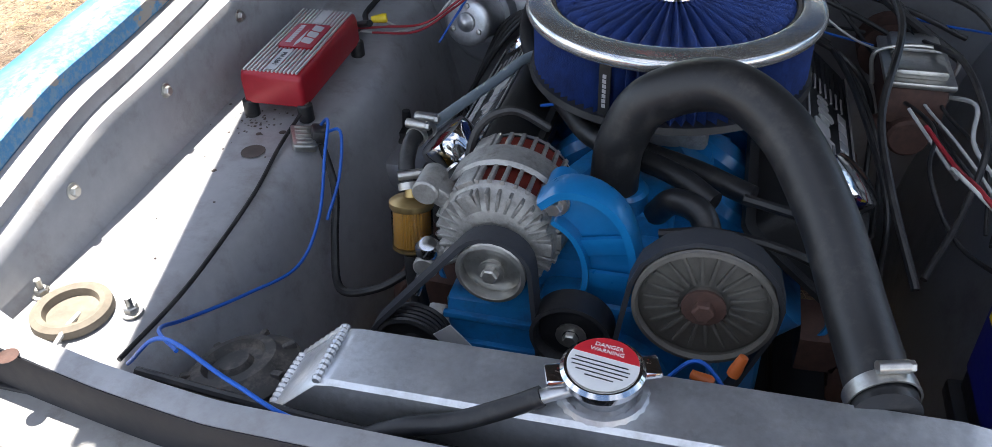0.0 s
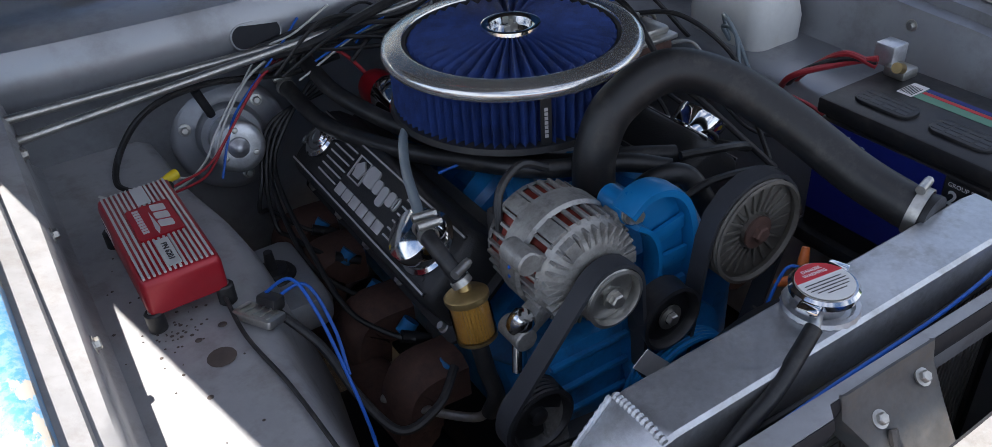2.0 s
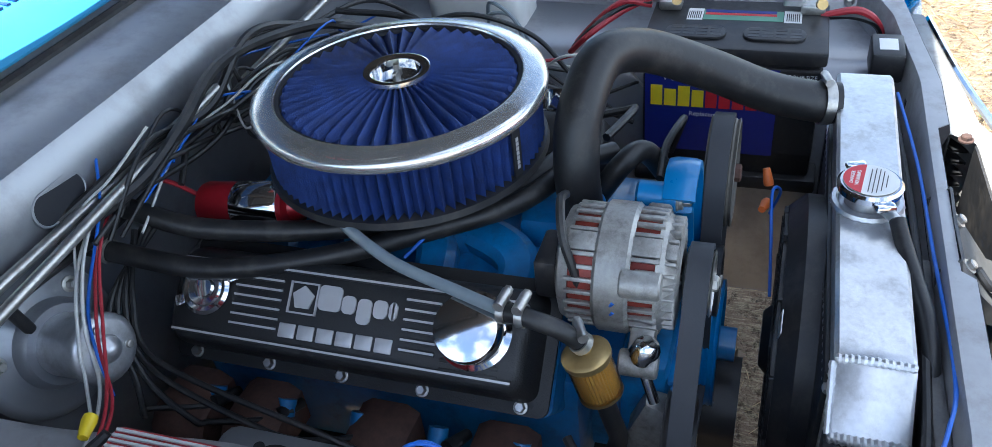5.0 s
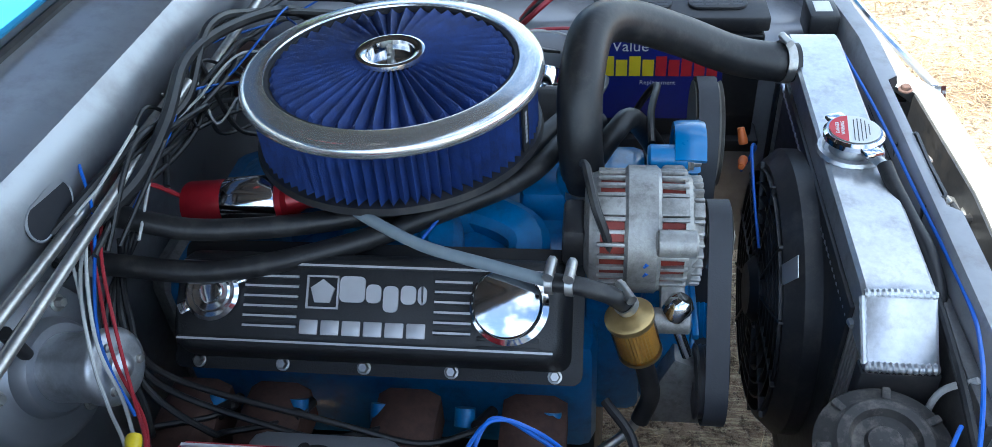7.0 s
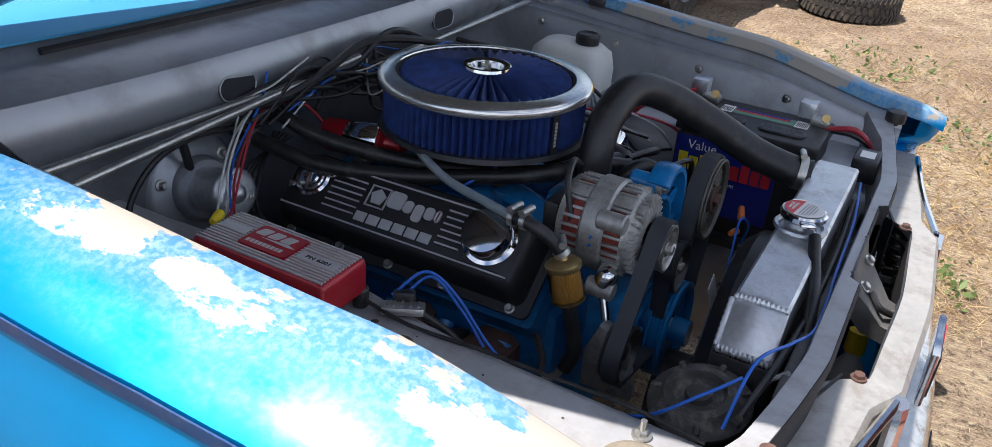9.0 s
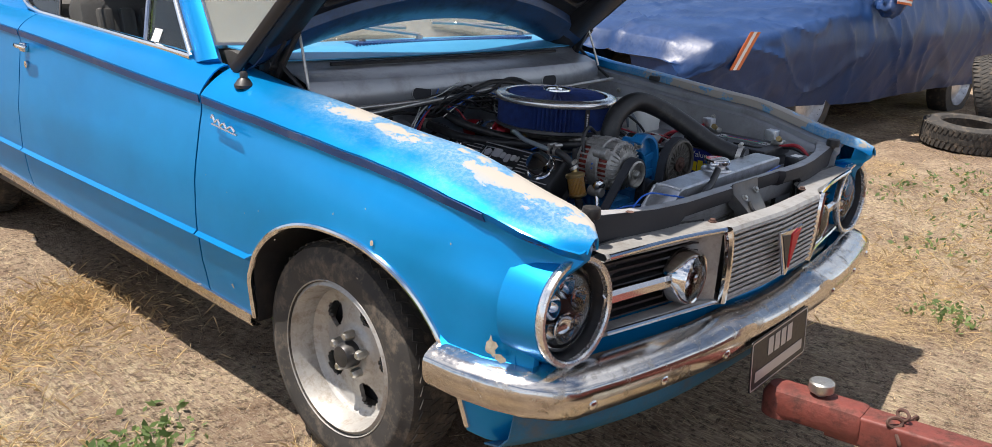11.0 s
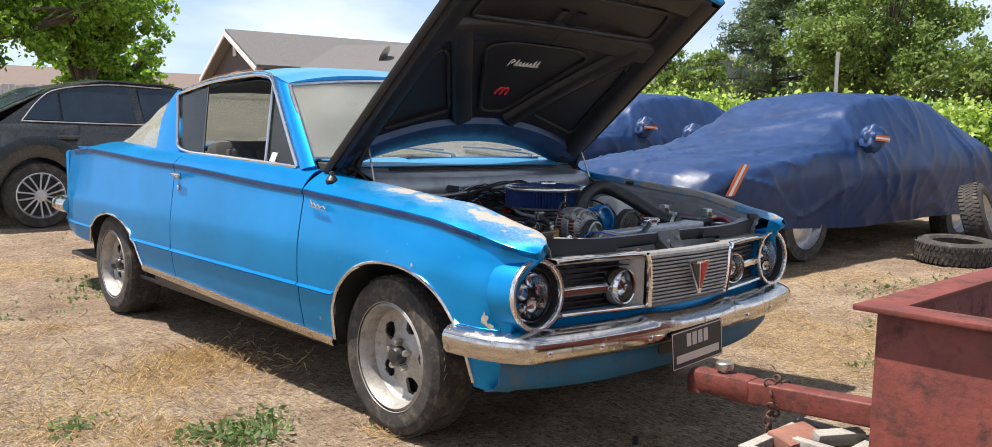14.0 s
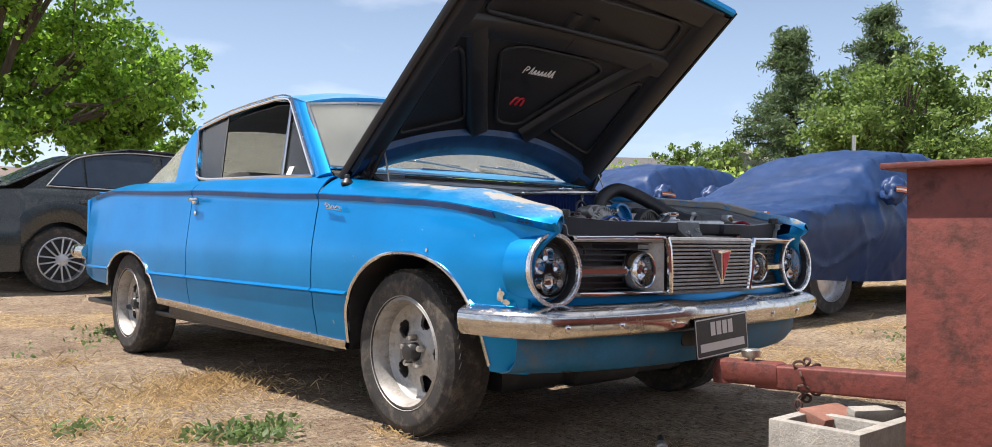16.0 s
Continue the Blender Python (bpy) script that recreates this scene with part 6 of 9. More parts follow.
# ---- alternator ----
alt = thing("alternator", (-0.14, -0.28, 0.72), "dusty cast alternator with slotted ends", "alternator")
am = frame_m((-0.14, -0.285, 0.785), (1, 0, 0), (0, 0, 1))
bm = B()
lathe(bm, [(0.02, 0.062), (0.03, 0.064), (0.045, 0.060), (0.06, 0.05), (0.064, 0.042)], am, 48)
lathe(bm, [(0.066, 0.018), (0.07, 0.014), (0.07, -0.016), (0.066, -0.02)], am, 48)
lathe(bm, [(0.064, -0.045), (0.06, -0.056), (0.045, -0.062), (0, -0.064)], am, 48)
for k in range(30):
    a = 2 * math.pi * k / 30
    if k % 10 == 0:
        w = 0.010
    else:
        w = 0.0022
    mm = am @ Matrix.Rotation(a, 4, "Z")
    fin = B()
    box(fin, 0.058, 0.0665, -w, w, 0.015, 0.046, 0.0008, mm)
    box(fin, 0.058, 0.0665, -w, w, -0.048, -0.018, 0.0008, mm)
    box(fin, 0.03, 0.06, -w * 0.8, w * 0.8, 0.050, 0.0615, 0.0008, mm)
    islands("cooling_rib", fin, M_CASTALU, alt)
part("housing", bm, M_CASTALU, alt, "grey cast housing with cooling slots")
bm = B()
lathe(bm, [(0.05, -0.05), (0.062, -0.045), (0.062, -0.02), (0.058, 0), (0.062, 0.02), (0.06, 0.044), (0.03, 0.052)], am, 40)
islands("winding", bm, M_COPPER, alt, "dark red copper windings")
for a, l in ((40, 0.010), (215, 0.030), (150, 0.015)):
    bm = B()
    mm = am @ Matrix.Rotation(radians(a), 4, "Z")
    box(bm, 0.06, 0.07 + l, -0.011, 0.011, 0.02, 0.046, 0.004, mm)
    cyl(bm, mm @ Vector((0.07 + l, 0, 0.012)), mm @ Vector((0.07 + l, 0, 0.052)), 0.014, bev=0.002)
    part("ear", bm, M_CASTALU, alt)
bm = B()
mm = am @ Matrix.Rotation(radians(40), 4, "Z")
hexbolt(bm, mm @ Vector((0.080, 0, 0.052)), (0, -1, 0), 0.0085, 0.012)
part("pivot_bolt", bm, M_STEEL, alt)
bm = B()
box(bm, -0.045, 0.015, -0.02, 0.03, -0.085, -0.06, 0.006, am)
part("connector", bm, M_BLACKPLASTIC, alt)
bm = B()
for u in (-0.012, 0.0):
    tube(bm, [am @ Vector((-0.058, u, -0.004)), am @ Vector((-0.067, u + 0.004, 0.0)), am @ Vector((-0.0695, u + 0.010, 0.004))], 0.0022, 6, 3)
part("paint_mark", bm, M_WIREBLUE, alt, "blue paint pen mark")

# ---- air cleaner ----
air = thing("air_cleaner", (-0.007, 0.005, 0.82), "round blue gauze air cleaner with a chrome rim", "air cleaner")
ac = Vector((-0.007, 0.005))
bm = B()
lathe(bm, [(0.05, 0.812), (0.10, 0.815), (0.165, 0.822), (0.174, 0.826), (0.172, 0.834), (0.16, 0.834), (0.05, 0.826)], pose(ac.x, ac.y, 0), 96)
part("base_pan", bm, M_BLACKMETAL, air)
bm = B()
N = 82
rows = []
for k in range(N * 2):
    a = math.pi * k / N
    r = 0.168 if k % 2 == 0 else 0.153
    rows.append([(ac.x + (r + 0.0) * math.cos(a), ac.y + r * math.sin(a), z) for z in (0.832, 0.865, 0.905)])
rows.append(rows[0])
grid(bm, rows)
bmesh.ops.remove_doubles(bm, verts=bm.verts, dist=1e-6)
part("side_pleats", bm, M_FILTER, air, "pleated blue gauze", 20)
bm = B()
lathe(bm, [(0.165, 0.899), (0.173, 0.899), (0.1765, 0.902), (0.1778, 0.907), (0.1768, 0.912), (0.1735, 0.9155), (0.169, 0.9168), (0.160, 0.9182), (0.151, 0.9192), (0.1485, 0.9188), (0.1475, 0.9165)], pose(ac.x, ac.y, 0), 96)
part("chrome_rim", bm, mat("polished_steel_rim", (0.7, 0.69, 0.67), 0.2, 0.85, var=0.12, scale=10, fine=140, bump=0.04), air, "polished steel top rim")
bm = B()
N = 46
rows = []
for k in range(N * 4):
    a = 2 * math.pi * k / (N * 4)
    up = (0, 0.5, 1, 0.5)[k % 4]
    rows.append([(ac.x + r * math.cos(a), ac.y + r * math.sin(a), z + up * h) for r, z, h in ((0.04, 0.922, 0.005), (0.07, 0.916, 0.010), (0.11, 0.910, 0.0125), (0.137, 0.908, 0.0115), (0.141, 0.909, 0.006), (0.1425, 0.911, 0.0))])
rows.append(rows[0])
grid(bm, rows)
bmesh.ops.remove_doubles(bm, verts=bm.verts, dist=1e-6)
part("top_pleats", bm, M_FILTER, air, "radial blue gauze pleats", 20)
bm = B()
lathe(bm, [(0.1405, 0.911), (0.143, 0.9155), (0.1472, 0.9168), (0.1478, 0.914)], pose(ac.x, ac.y, 0), 96)
part("seal_ring", bm, M_FILTERDARK, air, "black rubber ring inside the rim")
bm = B()
lathe(bm, [(0.041, 0.926), (0.04, 0.931), (0.036, 0.932), (0.029, 0.929), (0.027, 0.918), (0, 0.916)], pose(ac.x, ac.y, 0), 48)
part("centre_cup", bm, M_CHROME, air, "chrome centre cup")
bm = B()
cyl(bm, (ac.x, ac.y, 0.916), (ac.x, ac.y, 0.937), 0.0035)
box(bm, ac.x - 0.010, ac.x + 0.010, ac.y - 0.0025, ac.y + 0.0025, 0.919, 0.929, 0.001)
part("wing_nut", bm, M_STEEL, air)
a = math.atan2(-0.17, -0.06)
bm = B()
tm = frame_m((ac.x + 0.1685 * math.cos(a), ac.y + 0.1685 * math.sin(a), 0.867), (-math.sin(a), math.cos(a), 0), (0, 0, 1))
box(bm, -0.007, 0.007, -0.032, 0.032, -0.002, 0.0005, 0, tm)
tag_ob = part("side_tag", bm, M_BLACKPLASTIC, air)
bm = B()
for k in range(7):
    box(bm, -0.0022, 0.0022, -0.022 + 0.006 * k, -0.0175 + 0.006 * k, 0.0005, 0.0012, 0, tm)
tagged(part("tag_bars", bm, M_SILVERPRINT, tag_ob), kind="stuff")

# ---- radiator, cap, fan ----
rad = thing("radiator", (0.01, -0.53, 0.36), "bare aluminium radiator with welded tanks", "radiator")
bm = B()
rows = []
for x, z0, z1 in ((-0.285, 0.735, 0.742), (-0.235, 0.735, 0.789), (-0.22, 0.735, 0.792), (0.27, 0.735, 0.803), (0.29, 0.735, 0.80)):
    rows.append([(x, -0.497, z0), (x, -0.497, z1 - 0.004), (x, -0.501, z1), (x, -0.563, z1), (x, -0.567, z1 - 0.004), (x, -0.567, z0)])
V = grid(bm, rows, True)
bm.faces.new(V[0])
bm.faces.new(V[-1][::-1])
part("top_tank", bm, M_ALU, rad, "brushed aluminium top tank")
bm = B()
weld = [(-0.234, -0.498, 0.789), (-0.234, -0.53, 0.791), (-0.234, -0.566, 0.789)]
tube(bm, weld, 0.0035, 8, 12, ribs=0.35)
tube(bm, [(-0.285, -0.497, 0.74), (-0.286, -0.53, 0.74), (-0.285, -0.566, 0.74)], 0.0045, 8, 12, ribs=0.4)
tube(bm, [(-0.284, -0.497, 0.742), (-0.236, -0.496, 0.787)], 0.003, 8, 16, ribs=0.35)
tube(bm, [(-0.234, -0.496, 0.742), (0.0, -0.495, 0.742), (0.28, -0.495, 0.742)], 0.0035, 6, 40, ribs=0.35)
part("weld_bead", bm, M_ALU, rad)
bm = B()
box(bm, -0.27, 0.28, -0.562, -0.502, 0.40, 0.738, 0.002)
part("core", bm, M_CORE, rad, "grey finned radiator core")
bm = B()
for k in range(70):
    x = -0.265 + 0.54 * k / 69
    box(bm, x - 0.0012, x + 0.0012, -0.566, -0.498, 0.41, 0.735)
tubes = part("core_tube", bm, M_ARGENT, rad)
tagged(tubes, kind="stuff")
bm = B()
box(bm, -0.29, -0.27, -0.57, -0.494, 0.38, 0.735, 0.003)
box(bm, 0.28, 0.30, -0.57, -0.494, 0.38, 0.735, 0.003)
box(bm, -0.29, 0.30, -0.57, -0.494, 0.34, 0.40, 0.006)
part("side_plate", bm, M_BLACKMETAL, rad)
bm = B()
lathe(bm, [(0.034, 0), (0.024, 0.002), (0.022, 0.012), (0.028, 0.016), (0.028, 0.02)], pose(0.0, -0.528, 0.797), 32)
tube(bm, [(0.034 * math.cos(q * math.pi / 12), -0.528 + 0.034 * math.sin(q * math.pi / 12), 0.799) for q in range(25)], 0.004, 6, 2, ribs=0.3)
cyl(bm, (-0.02, -0.54, 0.808), (-0.045, -0.556, 0.808), 0.006)
part("filler_neck", bm, M_ALU, rad)
bm = B()
lathe(bm, [(0.027, 0), (0.033, 0.001), (0.034, 0.008), (0.031, 0.011), (0.0, 0.012)], pose(0.0, -0.528, 0.815), 40)
for a in (20, 200):
    box(bm, 0.03, 0.046, -0.011, 0.011, 0.001, 0.008, 0.003, pose(0.0, -0.528, 0.815, 0, 0, a))
cap = part("radiator_cap", bm, M_CHROME, rad, "chrome radiator cap with a red warning label")
bm = B()
lathe(bm, [(0, 0.0121), (0.0285, 0.0121), (0.0285, 0.0126), (0, 0.0126)], pose(0.0, -0.528, 0.815), 40)
part("cap_label", bm, M_WHITE, cap)
bm = B()
prism(bm, [(0.0283 * math.cos(radians(a)), 0.0283 * math.sin(radians(a))) for a in range(15, 166, 10)], 0.0126, 0.0131, pose(0.0, -0.528, 0.815, 0, 0, -8))
part("cap_label_red", bm, M_REDPRINT, cap)
lettering("cap_words", "DANGER\nWARNING", 0.0058, pose(0.0015, -0.512, 0.8283, 0, 0, -8), M_WHITE, cap, 0.0002)
bm = B()
for k in range(5):
    w = (0.023, 0.025, 0.024, 0.02, 0.012)[k]
    box(bm, -w, w * 0.9, -0.0005, 0.0005, 0, 0.0003, 0, pose(-0.0005, -0.527 - 0.0042 * k, 0.8278, 0, 0, -8))
tagged(part("cap_lines", bm, M_BLACKPLASTIC, cap), kind="stuff")

fan = thing("radiator_fan", (0.0, -0.47, 0.58), "black electric fan in a ribbed shroud behind the radiator", "fan")
fm = frame_m((0.0, -0.452, 0.57), (-1, 0, 0), (0, 0, 1))
bm = B()
lathe(bm, [(0.165, -0.046), (0.19, -0.046), (0.19, -0.02), (0.172, 0.0), (0.165, 0.0)], fm, 64)
box(bm, -0.225, 0.225, -0.19, 0.19, -0.046, -0.040, 0.002, fm)
part("shroud", bm, M_BLACKPLASTIC, fan, "black moulded fan shroud")
for q in range(7):
    bm = B()
    r = 0.05 + 0.0185 * q
    lathe(bm, [(r, -0.004), (r + 0.003, -0.004), (r + 0.003, 0.004), (r, 0.004), (r, -0.004)], fm, 48)
    part("guard_ring", bm, M_BLACKPLASTIC, fan)
for q in range(12):
    bm = B()
    mm = fm @ Matrix.Rotation(2 * math.pi * q / 12, 4, "Z")
    box(bm, 0.03, 0.172, -0.002, 0.002, -0.006, 0.005, 0.0008, mm)
    part("guard_spoke", bm, M_BLACKPLASTIC, fan)
for q in range(9):
    bm = B()
    mm = fm @ Matrix.Rotation(2 * math.pi * q / 9, 4, "Z") @ pose(0, 0, -0.024, 28, 0, 0)
    prism(bm, [(0.04, -0.02), (0.155, -0.035), (0.16, 0.02), (0.04, 0.016)], -0.0015, 0.0015, mm)
    part("blade", bm, M_BLACKPLASTIC, fan)
bm = B()
lathe(bm, [(0, 0.016), (0.035, 0.016), (0.045, 0.006), (0.045, -0.03)], fm, 32)
part("motor", bm, M_BLACKPLASTIC, fan)
bm = B()
box(bm, -0.012, 0.012, -0.05, 0.05, 0, 0.001, 0, frame_m((-0.13, -0.451, 0.72), (0.75, 0, 0.65), (-0.65, 0, 0.75)))
part("fan_sticker", bm, M_SILVERPRINT, fan)

# ---- hoses ----
def hose(name, pts, r, material, label, category="hose", seg=14, per=10):
    return solo(name, tube(B(), pts, r, seg, per), material, label, category)


def clamp_ring(p, d, r, w=0.012, parent=None, screw=(0, 0, 1)):
    bm = B()
    m = axis_m(p, d)
    lathe(bm, [(r, -w / 2), (r + 0.0018, -w / 2), (r + 0.0018, w / 2), (r, w / 2), (r, -w / 2)], m, 36)
    sd = Vector(screw).cross(Vector(d)).normalized()
    c = Vector(p) + Vector(screw).normalized() * (r + 0.005)
    cyl(bm, c - sd * 0.011, c + sd * 0.012, 0.0055, seg=12)
    hexbolt(bm, c + sd * 0.012, sd, 0.005, 0.006, 1.1)
    return part("clamp", bm, M_STEEL, parent, "worm-drive hose clamp")


h = hose("radiator_hose", [(-0.035, -0.222, 0.745), (-0.038, -0.216, 0.80), (-0.032, -0.213, 0.845), (-0.005, -0.214, 0.893), (0.06, -0.226, 0.922), (0.12, -0.265, 0.905), (0.165, -0.335, 0.862), (0.195, -0.41, 0.818), (0.213, -0.475, 0.797), (0.217, -0.50, 0.795)], 0.0265, M_RUBBER, "thick black upper radiator hose", seg=24, per=12)
clamp_ring((0.214, -0.482, 0.797), (0.02, -0.07, -0.01), 0.0275, 0.013, h)
clamp_ring((-0.036, -0.220, 0.762), (0, 0, 1), 0.0275, 0.012, h, (-0.5, -0.7, 0))
hose("overflow_hose", [(-0.043, -0.555, 0.809), (-0.068, -0.562, 0.797), (-0.11, -0.574, 0.782), (-0.155, -0.583, 0.772), (-0.20, -0.588, 0.745), (-0.25, -0.585, 0.68), (-0.28, -0.58, 0.58)], 0.0085, M_RUBBER, "black rubber overflow hose on the radiator")
hose("heater_hose", [(-0.235, 0.345, 0.80), (-0.238, 0.275, 0.795), (-0.228, 0.17, 0.782), (-0.185, 0.05, 0.782), (-0.125, -0.06, 0.79), (-0.07, -0.15, 0.80), (0.02, -0.20, 0.80), (0.07, -0.235, 0.79)], 0.0125, M_RUBBER, "long black heater hose to the firewall")
hose("heater_hose", [(-0.20, 0.345, 0.842), (-0.205, 0.275, 0.836), (-0.195, 0.19, 0.812), (-0.145, 0.06, 0.79), (-0.085, -0.06, 0.785), (-0.03, -0.13, 0.785), (0.05, -0.17, 0.785), (0.11, -0.2, 0.78)], 0.0125, M_RUBBER, "long black heater hose to the firewall")
for ob, p, d in ((bpy.data.objects["heater_hose"], (-0.2385, 0.30, 0.797), (0, 1, 0.05)), (bpy.data.objects["heater_hose.001"], (-0.2035, 0.30, 0.838), (0, 1, 0.08))):
    clamp_ring(p, d, 0.0132, 0.01, ob)
hose("bypass_hose", [(0.01, -0.225, 0.76), (0.03, -0.255, 0.80), (0.06, -0.275, 0.80), (0.075, -0.30, 0.76), (0.078, -0.32, 0.72)], 0.014, M_RUBBER, "bent black bypass hose on the engine")
hose("pcv_hose", [(-0.105, 0.045, 0.785), (-0.155, 0.03, 0.815), (-0.185, 0.0, 0.822), (-0.215, -0.06, 0.815), (-0.24, -0.13, 0.815), (-0.262, -0.195, 0.815)], 0.0065, M_GREYHOSE, "grey vinyl fuel hose over the engine")
h = hose("fuel_hose", [(-0.262, -0.19, 0.815), (-0.268, -0.22, 0.817), (-0.266, -0.25, 0.805), (-0.258, -0.270, 0.782)], 0.0095, M_RUBBER, "short black fuel hose with clamps")
clamp_ring((-0.262, -0.193, 0.815), (-0.1, -0.9, 0.05), 0.0102, 0.008, h)
clamp_ring((-0.266, -0.213, 0.817), (-0.1, -0.9, 0.05), 0.0102, 0.008, h)
clamp_ring((-0.259, -0.268, 0.785), (0.2, -0.4, -0.6), 0.0102, 0.008, h)

ff = thing("fuel_filter", (-0.255, -0.28, 0.71), "see-through amber fuel filter with gold ends", "fuel filter")
ffd = Vector((-0.002, 0.014, 0.055)).normalized()
ffm = axis_m(Vector((-0.2545, -0.285, 0.714)), ffd)
bm = B()
rows = []
for k in range(72):
    a = 2 * math.pi * k / 72
    r = 0.0215 if k % 2 else 0.0195
    rows.append([ffm @ Vector((r * math.cos(a), r * math.sin(a), z)) for z in (0.004, 0.05)])
rows.append(rows[0])
grid(bm, rows)
part("pleated_paper", bm, M_AMBER, ff, "amber pleated paper", 15)
bm = B()
lathe(bm, [(0, 0.048), (0.024, 0.048), (0.0255, 0.051), (0.0255, 0.056), (0.022, 0.059), (0.008, 0.062), (0.006, 0.075), (0, 0.075)], ffm, 36)
part("top_end", bm, M_GOLD, ff)
bm = B()
lathe(bm, [(0, 0.004), (0.0235, 0.004), (0.0235, 0.0), (0.019, -0.004), (0.007, -0.007), (0.006, -0.02), (0, -0.02)], ffm, 36)
part("bottom_end", bm, M_GOLD, ff)
bm = B()
lathe(bm, [(0.0235, 0.002), (0.0235, 0.05)], ffm, 36)
g = part("clear_body", bm, M_LENS, ff)
g.visible_shadow = False
hose("fuel_hose", [(-0.2545, -0.287, 0.705), (-0.252, -0.295, 0.67), (-0.245, -0.30, 0.63), (-0.25, -0.29, 0.595)], 0.0105, M_RUBBER, "black ribbed fuel hose under the filter")
hose("fuel_pipe", [(-0.25, -0.29, 0.60), (-0.26, -0.27, 0.575), (-0.29, -0.22, 0.56), (-0.33, -0.15, 0.55)], 0.006, M_STEEL, "bare steel fuel pipe below the filter", "pipe")
bm = B()
cyl(bm, (-0.236, -0.336, 0.69), (-0.222, -0.318, 0.735), 0.006)
lathe(bm, [(0, 0), (0.013, 0), (0.015, 0.004), (0.014, 0.02), (0.009, 0.026), (0, 0.026)], axis_m((-0.222, -0.318, 0.735), (0.1, -0.3, 0.6)), 20)
solo("temperature_sender", bm, M_CHROME, "small chrome sender with a blue base", "sensor")
bm = B()
prism(bm, [(-0.05, -0.06), (0.03, -0.06), (0.03, 0.0), (0.01, 0.05), (-0.03, 0.03)], 0, 0.03, frame_m((-0.225, -0.335, 0.62), (0, 1, 0), (0, 0, 1)), 0.004)
part("tensioner_bracket", bm, M_CASTALU, engine)

# plug leads over the passenger valve cover and to the heads
for k, (y, sag) in enumerate(((-0.12, 0.0), (-0.02, 0.008), (0.10, 0.015), (0.19, 0.02))):
    hose("spark_plug_lead", [(-0.20 + 0.012 * k, 0.29, 0.80 - 0.006 * k), (-0.262 - 0.006 * k, 0.268 + 0.006 * k, 0.752), (-0.305 - 0.006 * k, 0.225 + 0.008 * k, 0.70 - sag), (-0.325 - 0.004 * k, 0.5 * (y + 0.24) - 0.03 + 0.02 * k, 0.655 - sag), (-0.318, y + 0.07, 0.62), (-0.285, y + 0.02, 0.60), (-0.26, y, 0.592)], 0.0038, M_RUBBER, "black spark plug lead over the engine", "spark plug lead", 8, 8)
    bm = B()
    cyl(bm, (-0.275, y + 0.012, 0.597), (-0.24, y, 0.583), 0.009, 0.007)
    solo("spark_plug_boot", bm, M_RUBBER, "black rubber spark plug boot", "boot")
for y in (-0.15, -0.05, 0.07):
    hose("spark_plug_lead", [(0.10, 0.22, 0.80), (0.20, 0.15, 0.80), (0.26, y + 0.06, 0.74), (0.27, y, 0.64)], 0.0038, M_RUBBER, "black spark plug lead over the engine", "spark plug lead", 8, 8)

# ignition box on rubber feet
box_t = thing("ignition_box", (-0.49, 0.02, 0.75), "red ignition control box on black rubber feet", "ignition box")
IM = frame_m((-0.513, 0.0, 0.772), (0.02, -0.99, -0.02), (0.99, 0.02, -0.0)) @ Matrix.Diagonal((0.95, 0.80, 1, 1))
bm = B()
rows = []
for w, h, n in ((0.215, 0.112, 0.0), (0.215, 0.112, 0.035), (0.211, 0.108, 0.043), (0.206, 0.103, 0.045)):
    rows.append([IM @ Vector((x, y, n)) for x, y in rrect(w, h, 0.008)])
V = grid(bm, rows, True)
bm.faces.new(V[-1])
bm.faces.new(V[0][::-1])
case = part("case", bm, M_REDPAINT, box_t, "red anodised finned case")
for k in range(14):
    y = -0.047 + 0.0072 * k
    for a, b in (((-0.102, -0.05), (0.03, 0.102)) if 2 < k < 12 else ((-0.102, 0.102),)):
        bm = B()
        box(bm, a, b, y - 0.0017, y + 0.0017, 0.0445, 0.0475, 0.0004, IM)
        part("fin", bm, M_SILVERPRINT, case, "silver-edged red fin")
bm = B()
prism(bm, [(x - 0.01, y + 0.004) for x, y in rrect(0.076, 0.064, 0.006)], 0.0445, 0.0482, IM)
lab = part("name_panel", bm, M_REDPAINT, case)
bm = B()
for k in range(3):
    prism(bm, [(-0.034 + 0.020 * k + a * 0.9 + b * 0.25, 0.017 + b) for a, b in rrect(0.018, 0.02, 0.003)], 0.0482, 0.0487, IM)
prism(bm, [(-0.03, 0.002), (0.012, 0.006), (0.026, 0.001), (0.012, -0.001)], 0.0482, 0.0487, IM)
for k in range(9):
    box(bm, -0.042 + 0.0066 * k, -0.0372 + 0.0066 * k, -0.019, -0.010, 0.0482, 0.0487, 0, IM)
islands("name_bar", bm, M_SILVERPRINT, lab)
bm = B()
prism(bm, [(x + 0.066, y - 0.002) for x, y in rrect(0.06, 0.019, 0.001)], 0.0470, 0.0480, IM)
pn = part("number_panel", bm, M_SILVERPRINT, case)
bm = B()
prism(bm, [(x - 0.076, y + 0.004) for x, y in rrect(0.045, 0.02, 0.001)], 0.0470, 0.0480, IM)
part("blank_panel", bm, M_SILVERPRINT, case)
lettering("number_words", "PN 6201", 0.011, IM @ pose(0.066, -0.002, 0.0482), M_BLACKPLASTIC, pn, 0.0002, bold=0.0003)
sm = frame_m(IM @ Vector((-0.07, -0.0562, 0.018)), IM.to_3x3() @ Vector((1, 0, 0)), IM.to_3x3() @ Vector((0, 0, 1)))
bm = B()
box(bm, -0.02, 0.02, -0.009, 0.009, -0.0002, 0.0004, 0, sm)
wl_ = part("warning_sticker", bm, M_WHITE, case)
